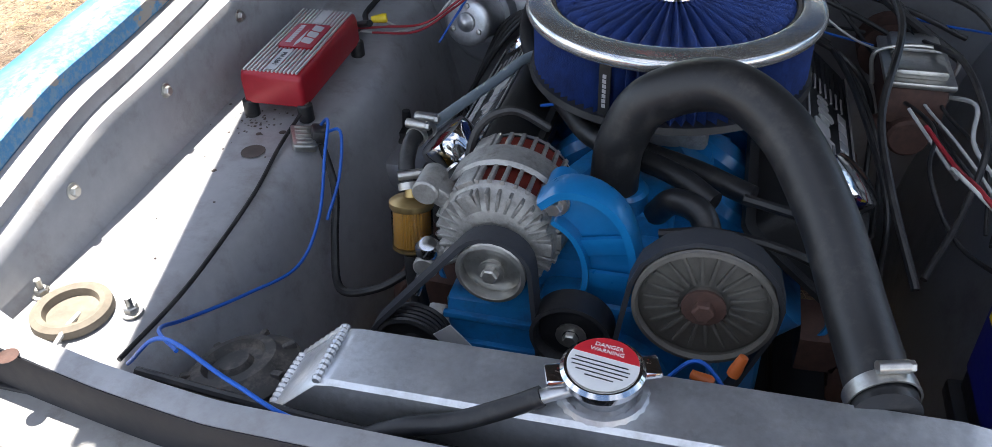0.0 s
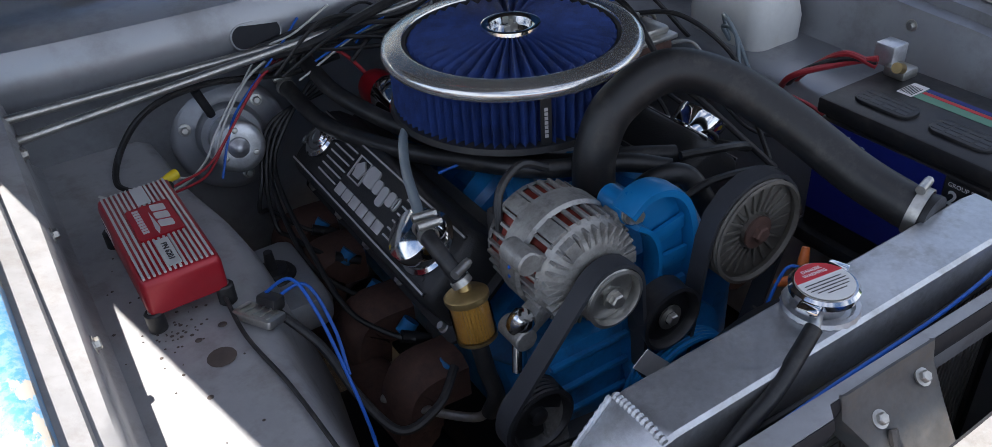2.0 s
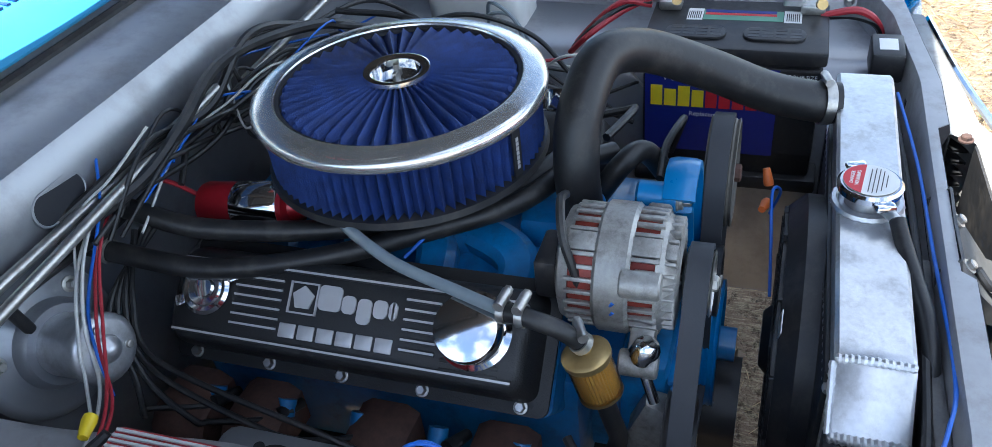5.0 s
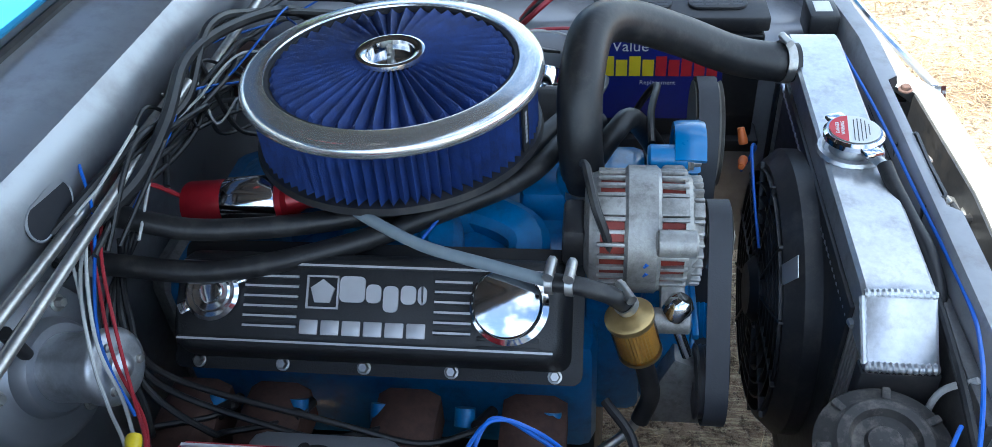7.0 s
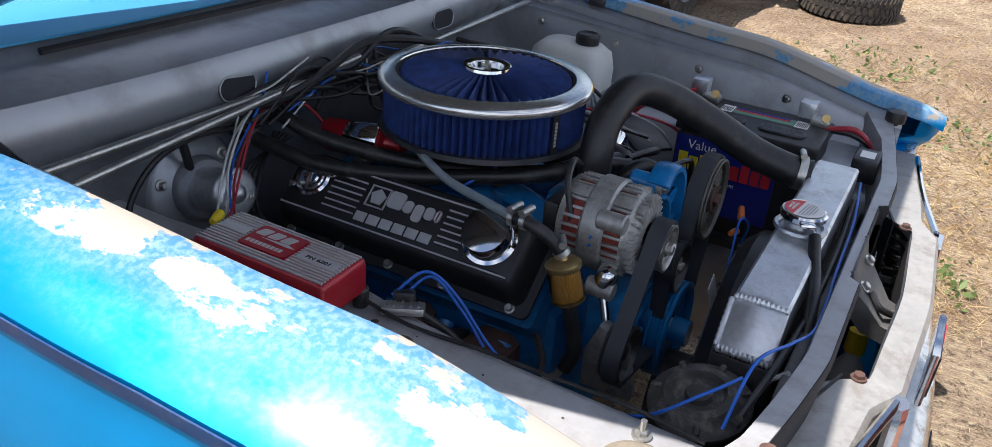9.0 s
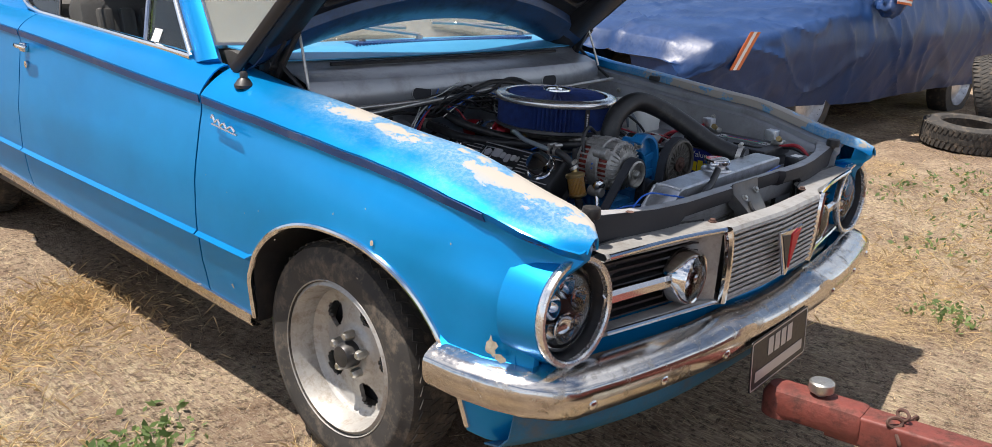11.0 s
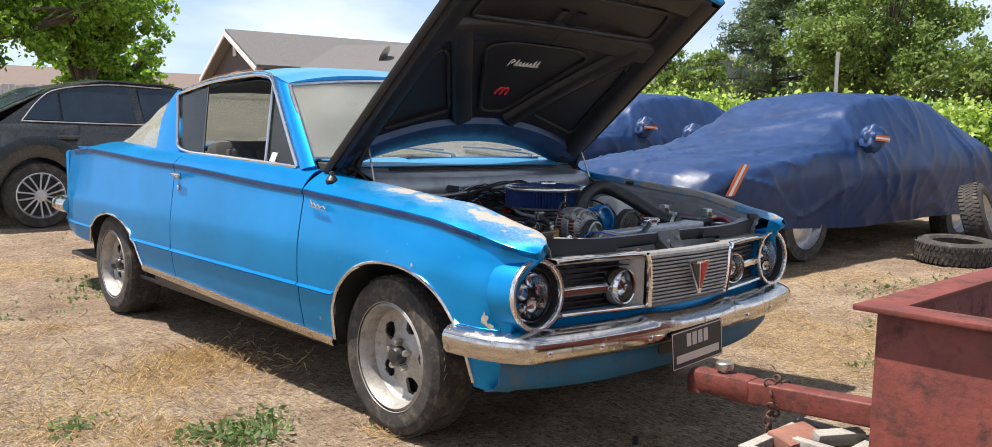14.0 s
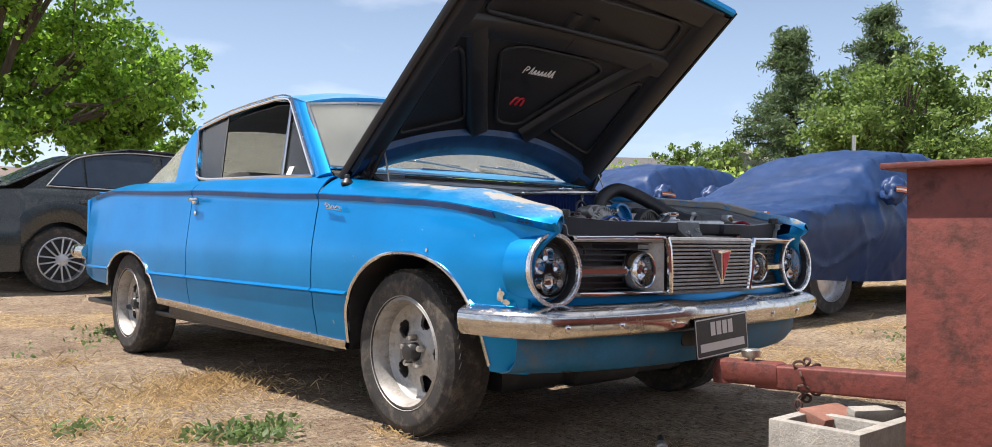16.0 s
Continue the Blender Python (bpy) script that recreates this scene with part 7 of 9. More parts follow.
lettering("warning_words", "WARNING", 0.0075, sm @ pose(0, 0.004, 0.0006), M_BLACKPLASTIC, wl_, 0.0001, bold=0.0002)
for x in (-0.1, 0.1):
    for y in (-0.05, 0.05):
        bm = B()
        p = IM @ Vector((x, y, 0))
        cyl(bm, (p.x, p.y, ledge_z(p.y) - 0.001), (p.x, p.y, p.z + 0.002), 0.0105, bev=0.002)
        foot = part("rubber_foot", bm, M_RUBBER, box_t)
        bm = B()
        hexbolt(bm, (p.x, p.y, p.z + 0.002), (0, 0, 1), 0.0045, 0.006, 1.3)
        part("foot_screw", bm, M_STEEL, foot)
hose("wire", [(-0.465, 0.13, 0.79), (-0.50, 0.15, 0.775), (-0.53, 0.135, 0.765), (-0.53, 0.11, 0.77)], 0.0055, M_RUBBER, "black wire bundle at the ignition box", "wire", 8)

# battery
bat = thing("battery", (0.43, -0.35, 0.57), "black car battery with a blue label and red clamps", "battery")
bm = B()
box(bm, 0.347, 0.512, -0.483, -0.222, 0.565, 0.752, 0.006)
part("battery_case", bm, M_BLACKPLASTIC, bat, "black battery case")
bm = B()
box(bm, 0.343, 0.516, -0.487, -0.218, 0.758, 0.782, 0.004)
box(bm, 0.352, 0.508, -0.478, -0.228, 0.748, 0.760, 0.002)
lid = part("battery_lid", bm, M_BLACKPLASTIC, bat, "black ribbed battery lid")
bm = B()
for y0, y1 in ((-0.455, -0.365), (-0.34, -0.25)):
    prism(bm, [(0.39 + x, (y0 + y1) / 2 + y) for x, y in rrect(0.042, y1 - y0, 0.018)], 0.781, 0.787, None, 0.0015)
islands("vent_cover", bm, M_BLACKPLASTIC, lid, "raised black vent cover")
for y0 in (-0.448, -0.333):
    for k in range(4):
        for j in range(3):
            bm = B()
            box(bm, 0.376 + 0.0105 * j, 0.383 + 0.0105 * j, y0 + 0.020 * k, y0 + 0.016 + 0.020 * k, 0.7868, 0.7874)
            part("moulded_mark", bm, M_BLACKMETAL, lid)
bm = B()
box(bm, 0.44, 0.475, -0.42, -0.30, 0.7822, 0.7826)
part("lid_label", bm, mat("green_label", (0.12, 0.3, 0.2), 0.4, var=0.2), lid)
for y0, y1 in ((-0.447, -0.421), (-0.299, -0.275)):
    bm = B()
    box(bm, 0.437, 0.478, y0, y1, 0.7822, 0.7828)
    code = part("lid_code", bm, M_WHITE, lid, "white code label")
    for k in range(7):
        bm = B()
        box(bm, 0.442, 0.468, y0 + 0.003 + 0.003 * k, y0 + 0.0045 + 0.003 * k, 0.7828, 0.7831)
        part("code_bar", bm, M_BLACKPLASTIC, code)
for x0, x1, mm in ((0.466, 0.475, M_BATTBLUE), (0.457, 0.464, M_REDPRINT)):
    bm = B()
    box(bm, x0, x1, -0.41, -0.302, 0.7826, 0.7831)
    part("label_band", bm, mm, lid)
bm = B()
box(bm, 0.3455, 0.347, -0.424, -0.226, 0.60, 0.749)
lb = part("battery_label", bm, M_BATTBLUE, bat, "blue label with yellow and red blocks")
lm = frame_m((0.345, -0.353, 0.672), (0, -1, 0), (0, 0, 1))
lettering("label_word", "Value", 0.026, lm @ pose(-0.075, 0.06, 0.0006), M_WHITE, lb, 0.0003)
bm = B()
for k in range(4):
    box(bm, -0.118 + 0.021 * k, -0.1 + 0.021 * k, 0.008, 0.043 - 0.006 * (k % 2), 0, 0.0009, 0, lm)
islands("yellow_bar", bm, M_YELLOWPRINT, lb)
bm = B()
for k in range(5):
    box(bm, -0.034 + 0.02 * k, -0.017 + 0.02 * k, 0.008, 0.043 - 0.006 * (k % 2), 0, 0.0009, 0, lm)
islands("red_bar", bm, M_REDPRINT, lb)
lettering("label_word", "Replacement", 0.011, lm @ pose(-0.03, -0.004, 0.0006), M_WHITE, lb, 0.0003)
em = frame_m((0.3462, -0.453, 0.676), (0, -1, 0), (0, 0, 1))
bm = B()
box(bm, -0.028, 0.027, -0.07, 0.072, -0.0002, 0.0008, 0, em)
eb = part("end_label", bm, M_BLACKPLASTIC, bat)
lettering("size_words", "GROUP SIZE", 0.0085, em @ pose(0.0, 0.064, 0.001), M_WHITE, eb, 0.0003)
lettering("size_number", "24F", 0.028, em @ pose(0.0, 0.045, 0.001), M_WHITE, eb, 0.0003, bold=0.0006)
for y in (-0.245, -0.462):
    bm = B()
    lathe(bm, [(0, 0), (0.009, 0), (0.008, 0.016), (0, 0.017)], pose(0.485, y, 0.778), 16)
    box(bm, 0.468, 0.502, y - 0.018, y + 0.018, 0.781, 0.797, 0.004)
    post = part("terminal_clamp", bm, M_STEEL, bat, "silver terminal clamp")
    bm = B()
    box(bm, 0.478, 0.512, y + 0.012, y + 0.045, 0.79, 0.822, 0.003)
    part("terminal_block", bm, M_ALU, post)
    bm = B()
    cyl(bm, (0.47, y - 0.01, 0.80), (0.455, y - 0.012, 0.806), 0.008)
    part("terminal_bolt", bm, M_GOLD, post)
for k in range(3):
    hose("battery_cable", [(0.488, -0.215, 0.80 + 0.006 * k), (0.47, -0.17, 0.81 - 0.008 * k), (0.46 - 0.02 * k, -0.12, 0.77), (0.45, -0.06, 0.70), (0.42, 0.02, 0.64)], 0.005, M_WIRERED if k != 1 else M_RUBBER, "red battery cable from the terminal" if k != 1 else "black battery cable from the terminal", "cable", 8)
for k in range(2):
    hose("battery_cable", [(0.49, -0.475, 0.79), (0.49, -0.53, 0.80 - 0.01 * k), (0.50, -0.565, 0.76), (0.49, -0.57, 0.68)], 0.006, M_RUBBER if k else M_WIRERED, "black battery cable from the terminal" if k else "red battery cable from the terminal", "cable", 8)
bat.location += Vector((0.018, 0.0, 0.01))
bm = B()
box(bm, 0.353, 0.543, -0.495, -0.21, 0.55, 0.575, 0.006)
solo("battery_tray", bm, M_BLACKMETAL, "black battery tray on the inner fender", "tray")
bm = B()
box(bm, 0.37, 0.44, -0.59, -0.545, 0.745, 0.79, 0.005)
rl = solo("relay", bm, M_BLACKPLASTIC, "black relay box beside the battery", "relay")
bm = B()
box(bm, 0.385, 0.42, -0.58, -0.555, 0.79, 0.7908)
part("relay_label", bm, M_WHITE, rl)

# washer bottle
bm = B()
rows = []
for z, w, d, r in ((0.66, 0.10, 0.15, 0.02), (0.68, 0.12, 0.17, 0.03), (0.79, 0.125, 0.175, 0.03), (0.825, 0.115, 0.165, 0.035), (0.842, 0.085, 0.13, 0.035), (0.846, 0.05, 0.08, 0.02)):
    rows.append([(0.535 + x, 0.09 + y, z) for x, y in rrect(w, d, r, 5)])
V = grid(bm, rows, True)
bm.faces.new(V[-1])
bm.faces.new(V[0][::-1])
wb = solo("washer_bottle", bm, M_BOTTLE, "milky white washer bottle with a black cap", "bottle")
bm = B()
lathe(bm, [(0, 0.845), (0.026, 0.845), (0.027, 0.862), (0.022, 0.868), (0.018, 0.864), (0.01, 0.866), (0, 0.866)], pose(0.533, 0.056, 0), 32)
part("bottle_cap", bm, M_BLACKPLASTIC, wb, "black ribbed cap")
for k in range(2):
    hose("washer_tube", [(0.47, 0.06, 0.76), (0.43, 0.04, 0.82 - 0.02 * k), (0.42, 0.0, 0.80), (0.43 - 0.02 * k, -0.03, 0.74), (0.44, -0.05, 0.69)], 0.0035, M_GREYHOSE, "thin grey tube from the washer bottle", "tube", 8)

# master cylinder
mc = thing("master_cylinder", (0.30, 0.12, 0.72), "old iron brake master cylinder with a silver lid", "master cylinder")
bm = B()
box(bm, 0.262, 0.338, 0.055, 0.185, 0.745, 0.80, 0.01)
cyl(bm, (0.30, 0.04, 0.735), (0.30, 0.34, 0.735), 0.026, bev=0.004)
cyl(bm, (0.255, 0.08, 0.73), (0.27, 0.08, 0.735), 0.012)
cyl(bm, (0.30, 0.30, 0.735), (0.30, 0.36, 0.735), 0.045)
part("iron_body", bm, M_RUST, mc, "brown iron body")
bm = B()
box(bm, 0.258, 0.342, 0.05, 0.19, 0.80, 0.809, 0.003)
box(bm, 0.268, 0.332, 0.06, 0.12, 0.808, 0.822, 0.006)
box(bm, 0.268, 0.332, 0.126, 0.18, 0.808, 0.822, 0.006)
part("steel_lid", bm, M_STEEL, mc, "pressed silver lid")
bm = B()
tube(bm, [(0.255, 0.12, 0.77), (0.25, 0.12, 0.815), (0.30, 0.12, 0.828), (0.35, 0.12, 0.815), (0.345, 0.12, 0.77)], 0.003, 8)
part("wire_bail", bm, M_STEEL, mc)

# coil
cl = thing("ignition_coil", (-0.10, 0.19, 0.72), "red and chrome ignition coil on the engine", "coil")
cd = Vector((0.0, -0.115, 0.012)).normalized()
cm = axis_m(Vector((-0.115, 0.245, 0.782)), cd)
bm = B()
lathe(bm, [(0, 0), (0.028, 0), (0.029, 0.003), (0.029, 0.05), (0.0285, 0.051)], cm, 36)
part("red_can", bm, M_REDPAINT, cl)
bm = B()
lathe(bm, [(0.029, 0.05), (0.0305, 0.051), (0.0305, 0.115), (0.028, 0.118)], cm, 36)
band = part("chrome_band", bm, M_CHROME, cl, "polished chrome band")
bm = B()
lathe(bm, [(0.029, 0.117), (0.031, 0.119), (0.031, 0.126), (0.02, 0.128), (0.012, 0.145), (0.012, 0.155), (0, 0.155)], cm, 32)
part("red_top", bm, M_REDPAINT, cl)
bm = B()
box(bm, -0.02, 0.02, -0.04, -0.028, 0.06, 0.09, 0.003, cm)
part("coil_bracket", bm, M_STEEL, cl)

# wiper motor on a round plate
wm = thing("wiper_motor", (-0.34, 0.30, 0.74), "silver wiper motor on the firewall", "motor")
wd = Vector((-0.12, -0.95, 0.22)).normalized()
wmm = axis_m(Vector((-0.336, 0.312, 0.739)), wd)
bm = B()
lathe(bm, [(0, -0.035), (0.088, -0.035), (0.09, -0.03), (0.086, -0.022), (0.078, -0.018), (0.06, -0.016), (0.053, -0.012), (0.05, 0.0), (0.046, 0.004), (0, 0.004)], wmm, 48)
part("mounting_plate", bm, M_BAY, wm, "grey round mounting plate")
bm = B()
lathe(bm, [(0.036, 0.0), (0.0365, 0.06), (0.0395, 0.061), (0.04, 0.072), (0.0375, 0.076), (0.030, 0.079), (0.016, 0.079), (0.0145, 0.083), (0.012, 0.084), (0.007, 0.09), (0, 0.092)], wmm, 40)
part("motor_can", bm, M_ALU, wm, "dull zinc motor can")
for a in (40, 160, 280):
    bm = B()
    hexbolt(bm, wmm @ Vector((0.068 * math.cos(radians(a)), 0.068 * math.sin(radians(a)), -0.018)), wd, 0.006, 0.012, 1.6)
    part("mount_bolt", bm, M_STEEL, wm)
    bm = B()
    p = wmm @ Vector((0.026 * math.cos(radians(a + 50)), 0.026 * math.sin(radians(a + 50)), 0.078))
    lathe(bm, [(0, 0), (0.005, 0), (0.004, 0.004), (0, 0.005)], axis_m(p, wd), 12)
    part("can_screw", bm, M_STEEL, wm)
bm = B()
cyl(bm, wmm @ Vector((-0.02, 0.04, 0.0)), wmm @ Vector((-0.035, 0.085, 0.02)), 0.007)
part("motor_arm", bm, M_BLACKPLASTIC, wm)

# horn
hn = thing("horn", (-0.36, -0.51, 0.60), "weathered black disc horn beside the radiator", "horn")
hm_ = axis_m(Vector((-0.352, -0.508, 0.688)), Vector((-0.22, 0.1, 0.96)))
bm = B()
lathe(bm, [(0, 0.0), (0.046, 0.0), (0.06, 0.012), (0.062, 0.016), (0.062, 0.02), (0.058, 0.024), (0.048, 0.028), (0.042, 0.036), (0.032, 0.038), (0.028, 0.03), (0.018, 0.03), (0.015, 0.036), (0, 0.037)], hm_, 48)
M_HORN = mat("dusty_black_horn", (0.05, 0.047, 0.045), 0.6, 0.2, var=0.4, scale=18, dirt=(0.25, 0.22, 0.19), dirt_amt=0.55, bump=0.2)
part("horn_disc", bm, M_HORN, hn)
for k in range(7):
    a = 2 * math.pi * k / 7
    bm = B()
    box(bm, 0.046, 0.06, -0.004, 0.004, 0.022, 0.030, 0.002, hm_ @ Matrix.Rotation(a, 4, "Z"))
    part("horn_tab", bm, M_HORN, hn)
bm = B()
tube(bm, [(-0.352, -0.512, 0.70), (-0.36, -0.53, 0.64), (-0.38, -0.56, 0.58)], 0.014, 10)
part("horn_stem", bm, M_BLACKMETAL, hn)

# voltage regulator module on the apron edge
vr = thing("ignition_module", (-0.44, -0.15, 0.73), "small finned metal module with a black plug", "module")
vm_ = frame_m((-0.452, -0.145, ledge_z(-0.145) + 0.006), (0.5, -0.85, 0.0), (0.8, 0.45, -0.2))
bm = B()
prism(bm, rrect(0.055, 0.03, 0.004), -0.006, 0.004, vm_, 0.002)
for k in range(5):
    box(bm, -0.022 + 0.010 * k, -0.019 + 0.010 * k, -0.010, 0.010, 0.004, 0.006, 0.0005, vm_)
part("metal_case", bm, M_STEEL, vr)
bm = B()
box(bm, -0.014, 0.014, 0.010, 0.03, -0.002, 0.016, 0.004, vm_)
part("black_plug", bm, M_BLACKPLASTIC, vr)

# shock stud on the apron
bm = B()
lathe(bm, [(0.032, 0), (0.03, 0.004), (0.022, 0.006), (0.02, 0.012), (0.008, 0.013), (0.006, 0.04), (0, 0.041)], pose(-0.385, 0.045, 0.655), 28)
solo("shock_mount", bm, M_RUBBER, "black rubber shock mount with a stud", "mount")
bm = B()
box(bm, -0.43, -0.33, -0.04, 0.13, 0.60, 0.656, 0.02)
part("shock_tower", bm, M_BAY, car)

# cowl rods
for a, b in (((-0.62, 0.285, 0.872), (0.02, 0.285, 0.872)), ((-0.62, 0.265, 0.848), (-0.02, 0.255, 0.895)), ((0.64, 0.26, 0.885), (0.06, 0.275, 0.86))):
    hose("wiper_linkage_rod", [a, ((a[0] + b[0]) / 2, (a[1] + b[1]) / 2, (a[2] + b[2]) / 2), b], 0.0065, M_STEEL, "thin grey steel rod along the firewall", "rod", 10, 4)

# ---- wires ----
WIRES = [
    ("blue", 0.0021, [(-0.44, -0.12, 0.755), (-0.41, -0.15, 0.785), (-0.40, -0.19, 0.76), (-0.395, -0.24, 0.70), (-0.40, -0.30, 0.67), (-0.42, -0.38, 0.69), (-0.44, -0.46, 0.72), (-0.42, -0.52, 0.765), (-0.38, -0.55, 0.775)]),
    ("blue", 0.0021, [(-0.43, -0.13, 0.752), (-0.395, -0.15, 0.77), (-0.385, -0.19, 0.73), (-0.39, -0.23, 0.69)]),
    ("blue", 0.0021, [(-0.44, -0.55, 0.745), (-0.38, -0.56, 0.80), (-0.30, -0.585, 0.79), (-0.22, -0.60, 0.775), (-0.05, -0.595, 0.775), (0.12, -0.59, 0.775), (0.28, -0.575, 0.78)]),
    ("black", 0.0026, [(-0.475, -0.10, 0.76), (-0.475, -0.17, 0.748), (-0.462, -0.26, 0.742), (-0.455, -0.36, 0.738), (-0.452, -0.45, 0.737), (-0.46, -0.54, 0.735)]),
    ("black", 0.0055, [(-0.43, -0.14, 0.74), (-0.40, -0.18, 0.70), (-0.385, -0.23, 0.655), (-0.36, -0.28, 0.625), (-0.31, -0.28, 0.635), (-0.27, -0.25, 0.65)]),
    ("black", 0.0048, [(-0.15, 0.285, 0.83), (-0.227, 0.295, 0.82), (-0.295, 0.29, 0.834), (-0.364, 0.285, 0.845), (-0.427, 0.285, 0.838), (-0.47, 0.285, 0.815), (-0.505, 0.28, 0.775), (-0.52, 0.24, 0.757), (-0.505, 0.20, 0.757), (-0.50, 0.14, 0.768)]),
    ("black", 0.008, [(-0.30, 0.29, 0.86), (-0.20, 0.25, 0.875), (-0.12, 0.24, 0.90), (0.0, 0.26, 0.915), (0.12, 0.25, 0.90), (0.25, 0.22, 0.86), (0.32, 0.2, 0.80)]),
    ("black", 0.006, [(-0.28, 0.30, 0.87), (-0.16, 0.265, 0.895), (-0.05, 0.25, 0.885), (0.08, 0.26, 0.92), (0.2, 0.24, 0.88), (0.36, 0.15, 0.80)]),
    ("red", 0.0019, [(-0.22, 0.28, 0.86), (-0.29, 0.25, 0.845), (-0.35, 0.22, 0.80), (-0.40, 0.19, 0.77), (-0.45, 0.155, 0.775), (-0.50, 0.14, 0.775)]),
    ("white", 0.0019, [(-0.22, 0.29, 0.87), (-0.30, 0.26, 0.85), (-0.355, 0.24, 0.80), (-0.39, 0.21, 0.765), (-0.43, 0.18, 0.765), (-0.455, 0.16, 0.783)]),
    ("white", 0.0019, [(-0.22, 0.285, 0.875), (-0.31, 0.265, 0.84), (-0.37, 0.24, 0.79), (-0.40, 0.22, 0.76), (-0.45, 0.18, 0.755), (-0.52, 0.16, 0.765), (-0.55, 0.18, 0.78)]),
    ("red", 0.0019, [(-0.23, 0.29, 0.865), (-0.30, 0.255, 0.83), (-0.36, 0.225, 0.785), (-0.41, 0.18, 0.76), (-0.47, 0.145, 0.768)]),
    ("blue", 0.0019, [(-0.20, 0.30, 0.90), (-0.25, 0.27, 0.87), (-0.33, 0.25, 0.81), (-0.36, 0.235, 0.77), (-0.385, 0.21, 0.73)]),
    ("blue", 0.0021, [(-0.08, -0.05, 0.785), (-0.10, -0.075, 0.80), (-0.135, -0.06, 0.79), (-0.16, -0.04, 0.775)]),
    ("red", 0.003, [(-0.115, 0.245, 0.79), (-0.15, 0.27, 0.84), (-0.19, 0.29, 0.85)]),
    ("white", 0.0017, [(-0.17, 0.24, 0.93), (-0.22, 0.27, 0.89), (-0.27, 0.285, 0.87), (-0.33, 0.26, 0.82)]),
    ("black", 0.005, [(-0.11, -0.22, 0.85), (-0.15, -0.225, 0.87), (-0.185, -0.235, 0.85), (-0.195, -0.25, 0.80), (-0.185, -0.235, 0.765), (-0.15, -0.215, 0.765)]),
    ("black", 0.005, [(0.02, -0.30, 0.79), (0.08, -0.30, 0.80), (0.16, -0.31, 0.79), (0.22, -0.30, 0.74), (0.28, -0.28, 0.66)]),
    ("black", 0.006, [(0.10, -0.22, 0.79), (0.18, -0.24, 0.785), (0.22, -0.22, 0.76), (0.24, -0.12, 0.72)]),
    ("blue", 0.0021, [(0.12, -0.43, 0.68), (0.10, -0.44, 0.73), (0.07, -0.43, 0.75), (0.03, -0.435, 0.70), (-0.02, -0.44, 0.66)]),
    ("white", 0.0028, [(-0.54, -0.492, 0.735), (-0.53, -0.53, 0.742), (-0.525, -0.57, 0.73), (-0.50, -0.60, 0.71)]),
    ("white", 0.0035, [(-0.31, -0.59, 0.755), (-0.30, -0.565, 0.72), (-0.32, -0.55, 0.66)]),
    ("black", 0.0045, [(-0.42, -0.562, 0.752), (-0.30, -0.575, 0.757), (-0.15, -0.583, 0.757), (0.05, -0.583, 0.757), (0.25, -0.575, 0.757)]),
    ("black", 0.004, [(0.31, 0.15, 0.82), (0.34, 0.05, 0.84), (0.36, -0.05, 0.80), (0.34, -0.12, 0.74), (0.30, -0.2, 0.70)]),
    ("black", 0.005, [(0.25, 0.22, 0.88), (0.27, 0.10, 0.86), (0.25, -0.02, 0.80), (0.26, -0.12, 0.76), (0.29, -0.22, 0.7)]),
    ("black", 0.004, [(0.22, 0.27, 0.86), (0.38, 0.22, 0.84), (0.45, 0.12, 0.74), (0.46, 0.0, 0.70), (0.44, -0.12, 0.72)]),
]
# loose loom behind the air cleaner
r_ = random.Random(17)
for k in range(16):
    x0, x1 = r_.uniform(-0.30, 0.0), r_.uniform(0.05, 0.42)
    pts = []
    for q in range(6):
        t = q / 5
        pts.append((x0 + (x1 - x0) * t + r_.gauss(0, 0.018), 0.265 - 0.05 * t * r_.uniform(0, 1) + r_.gauss(0, 0.012), 0.86 + 0.03 * math.sin(3 * t) - 0.10 * t ** 2 + r_.gauss(0, 0.018)))
    tone = r_.choice(("black", "black", "black", "black", "blue", "white"))
    WIRES.append((tone, r_.uniform(0.002, 0.0042) if tone == "black" else 0.0017, pts))
for k in range(7):
    y0 = r_.uniform(0.0, 0.2)
    pts = [(0.30 + 0.02 * q + r_.gauss(0, 0.02), y0 - 0.07 * q + r_.gauss(0, 0.015), 0.80 - 0.02 * q + r_.gauss(0, 0.018)) for q in range(5)]
    WIRES.append((r_.choice(("black", "black", "red", "white")), r_.uniform(0.0015, 0.003), pts))
WM = {"blue": (M_WIREBLUE, "thin blue wire in the engine bay"), "red": (M_WIRERED, "thin red wire in the engine bay"), "white": (M_WIREWHITE, "thin pale wire in the engine bay"), "black": (M_RUBBER, "black wire loom in the engine bay")}
for colour, r, pts in WIRES:
    hose("wire", pts, r, WM[colour][0], WM[colour][1], "wire", 8, 8)
bm = B()
lathe(bm, [(0, 0), (0.007, 0), (0.0075, 0.006), (0.005, 0.024), (0, 0.025)], axis_m((-0.45, 0.162, 0.787), (-0.6, -0.2, -0.05)), 12)
solo("wire_nut", bm, M_YELLOW, "yellow twist wire nut", "wire nut")
for p, d in (((0.105, -0.425, 0.735), (0.3, 0.2, 0.8)), ((0.09, -0.425, 0.72), (-0.8, 0.2, 0.1))):
    bm = B()
    lathe(bm, [(0, 0), (0.006, 0), (0.0065, 0.005), (0.0045, 0.022), (0, 0.023)], axis_m(p, d), 12)
    solo("wire_nut", bm, M_ORANGE, "orange twist wire nut", "wire nut")

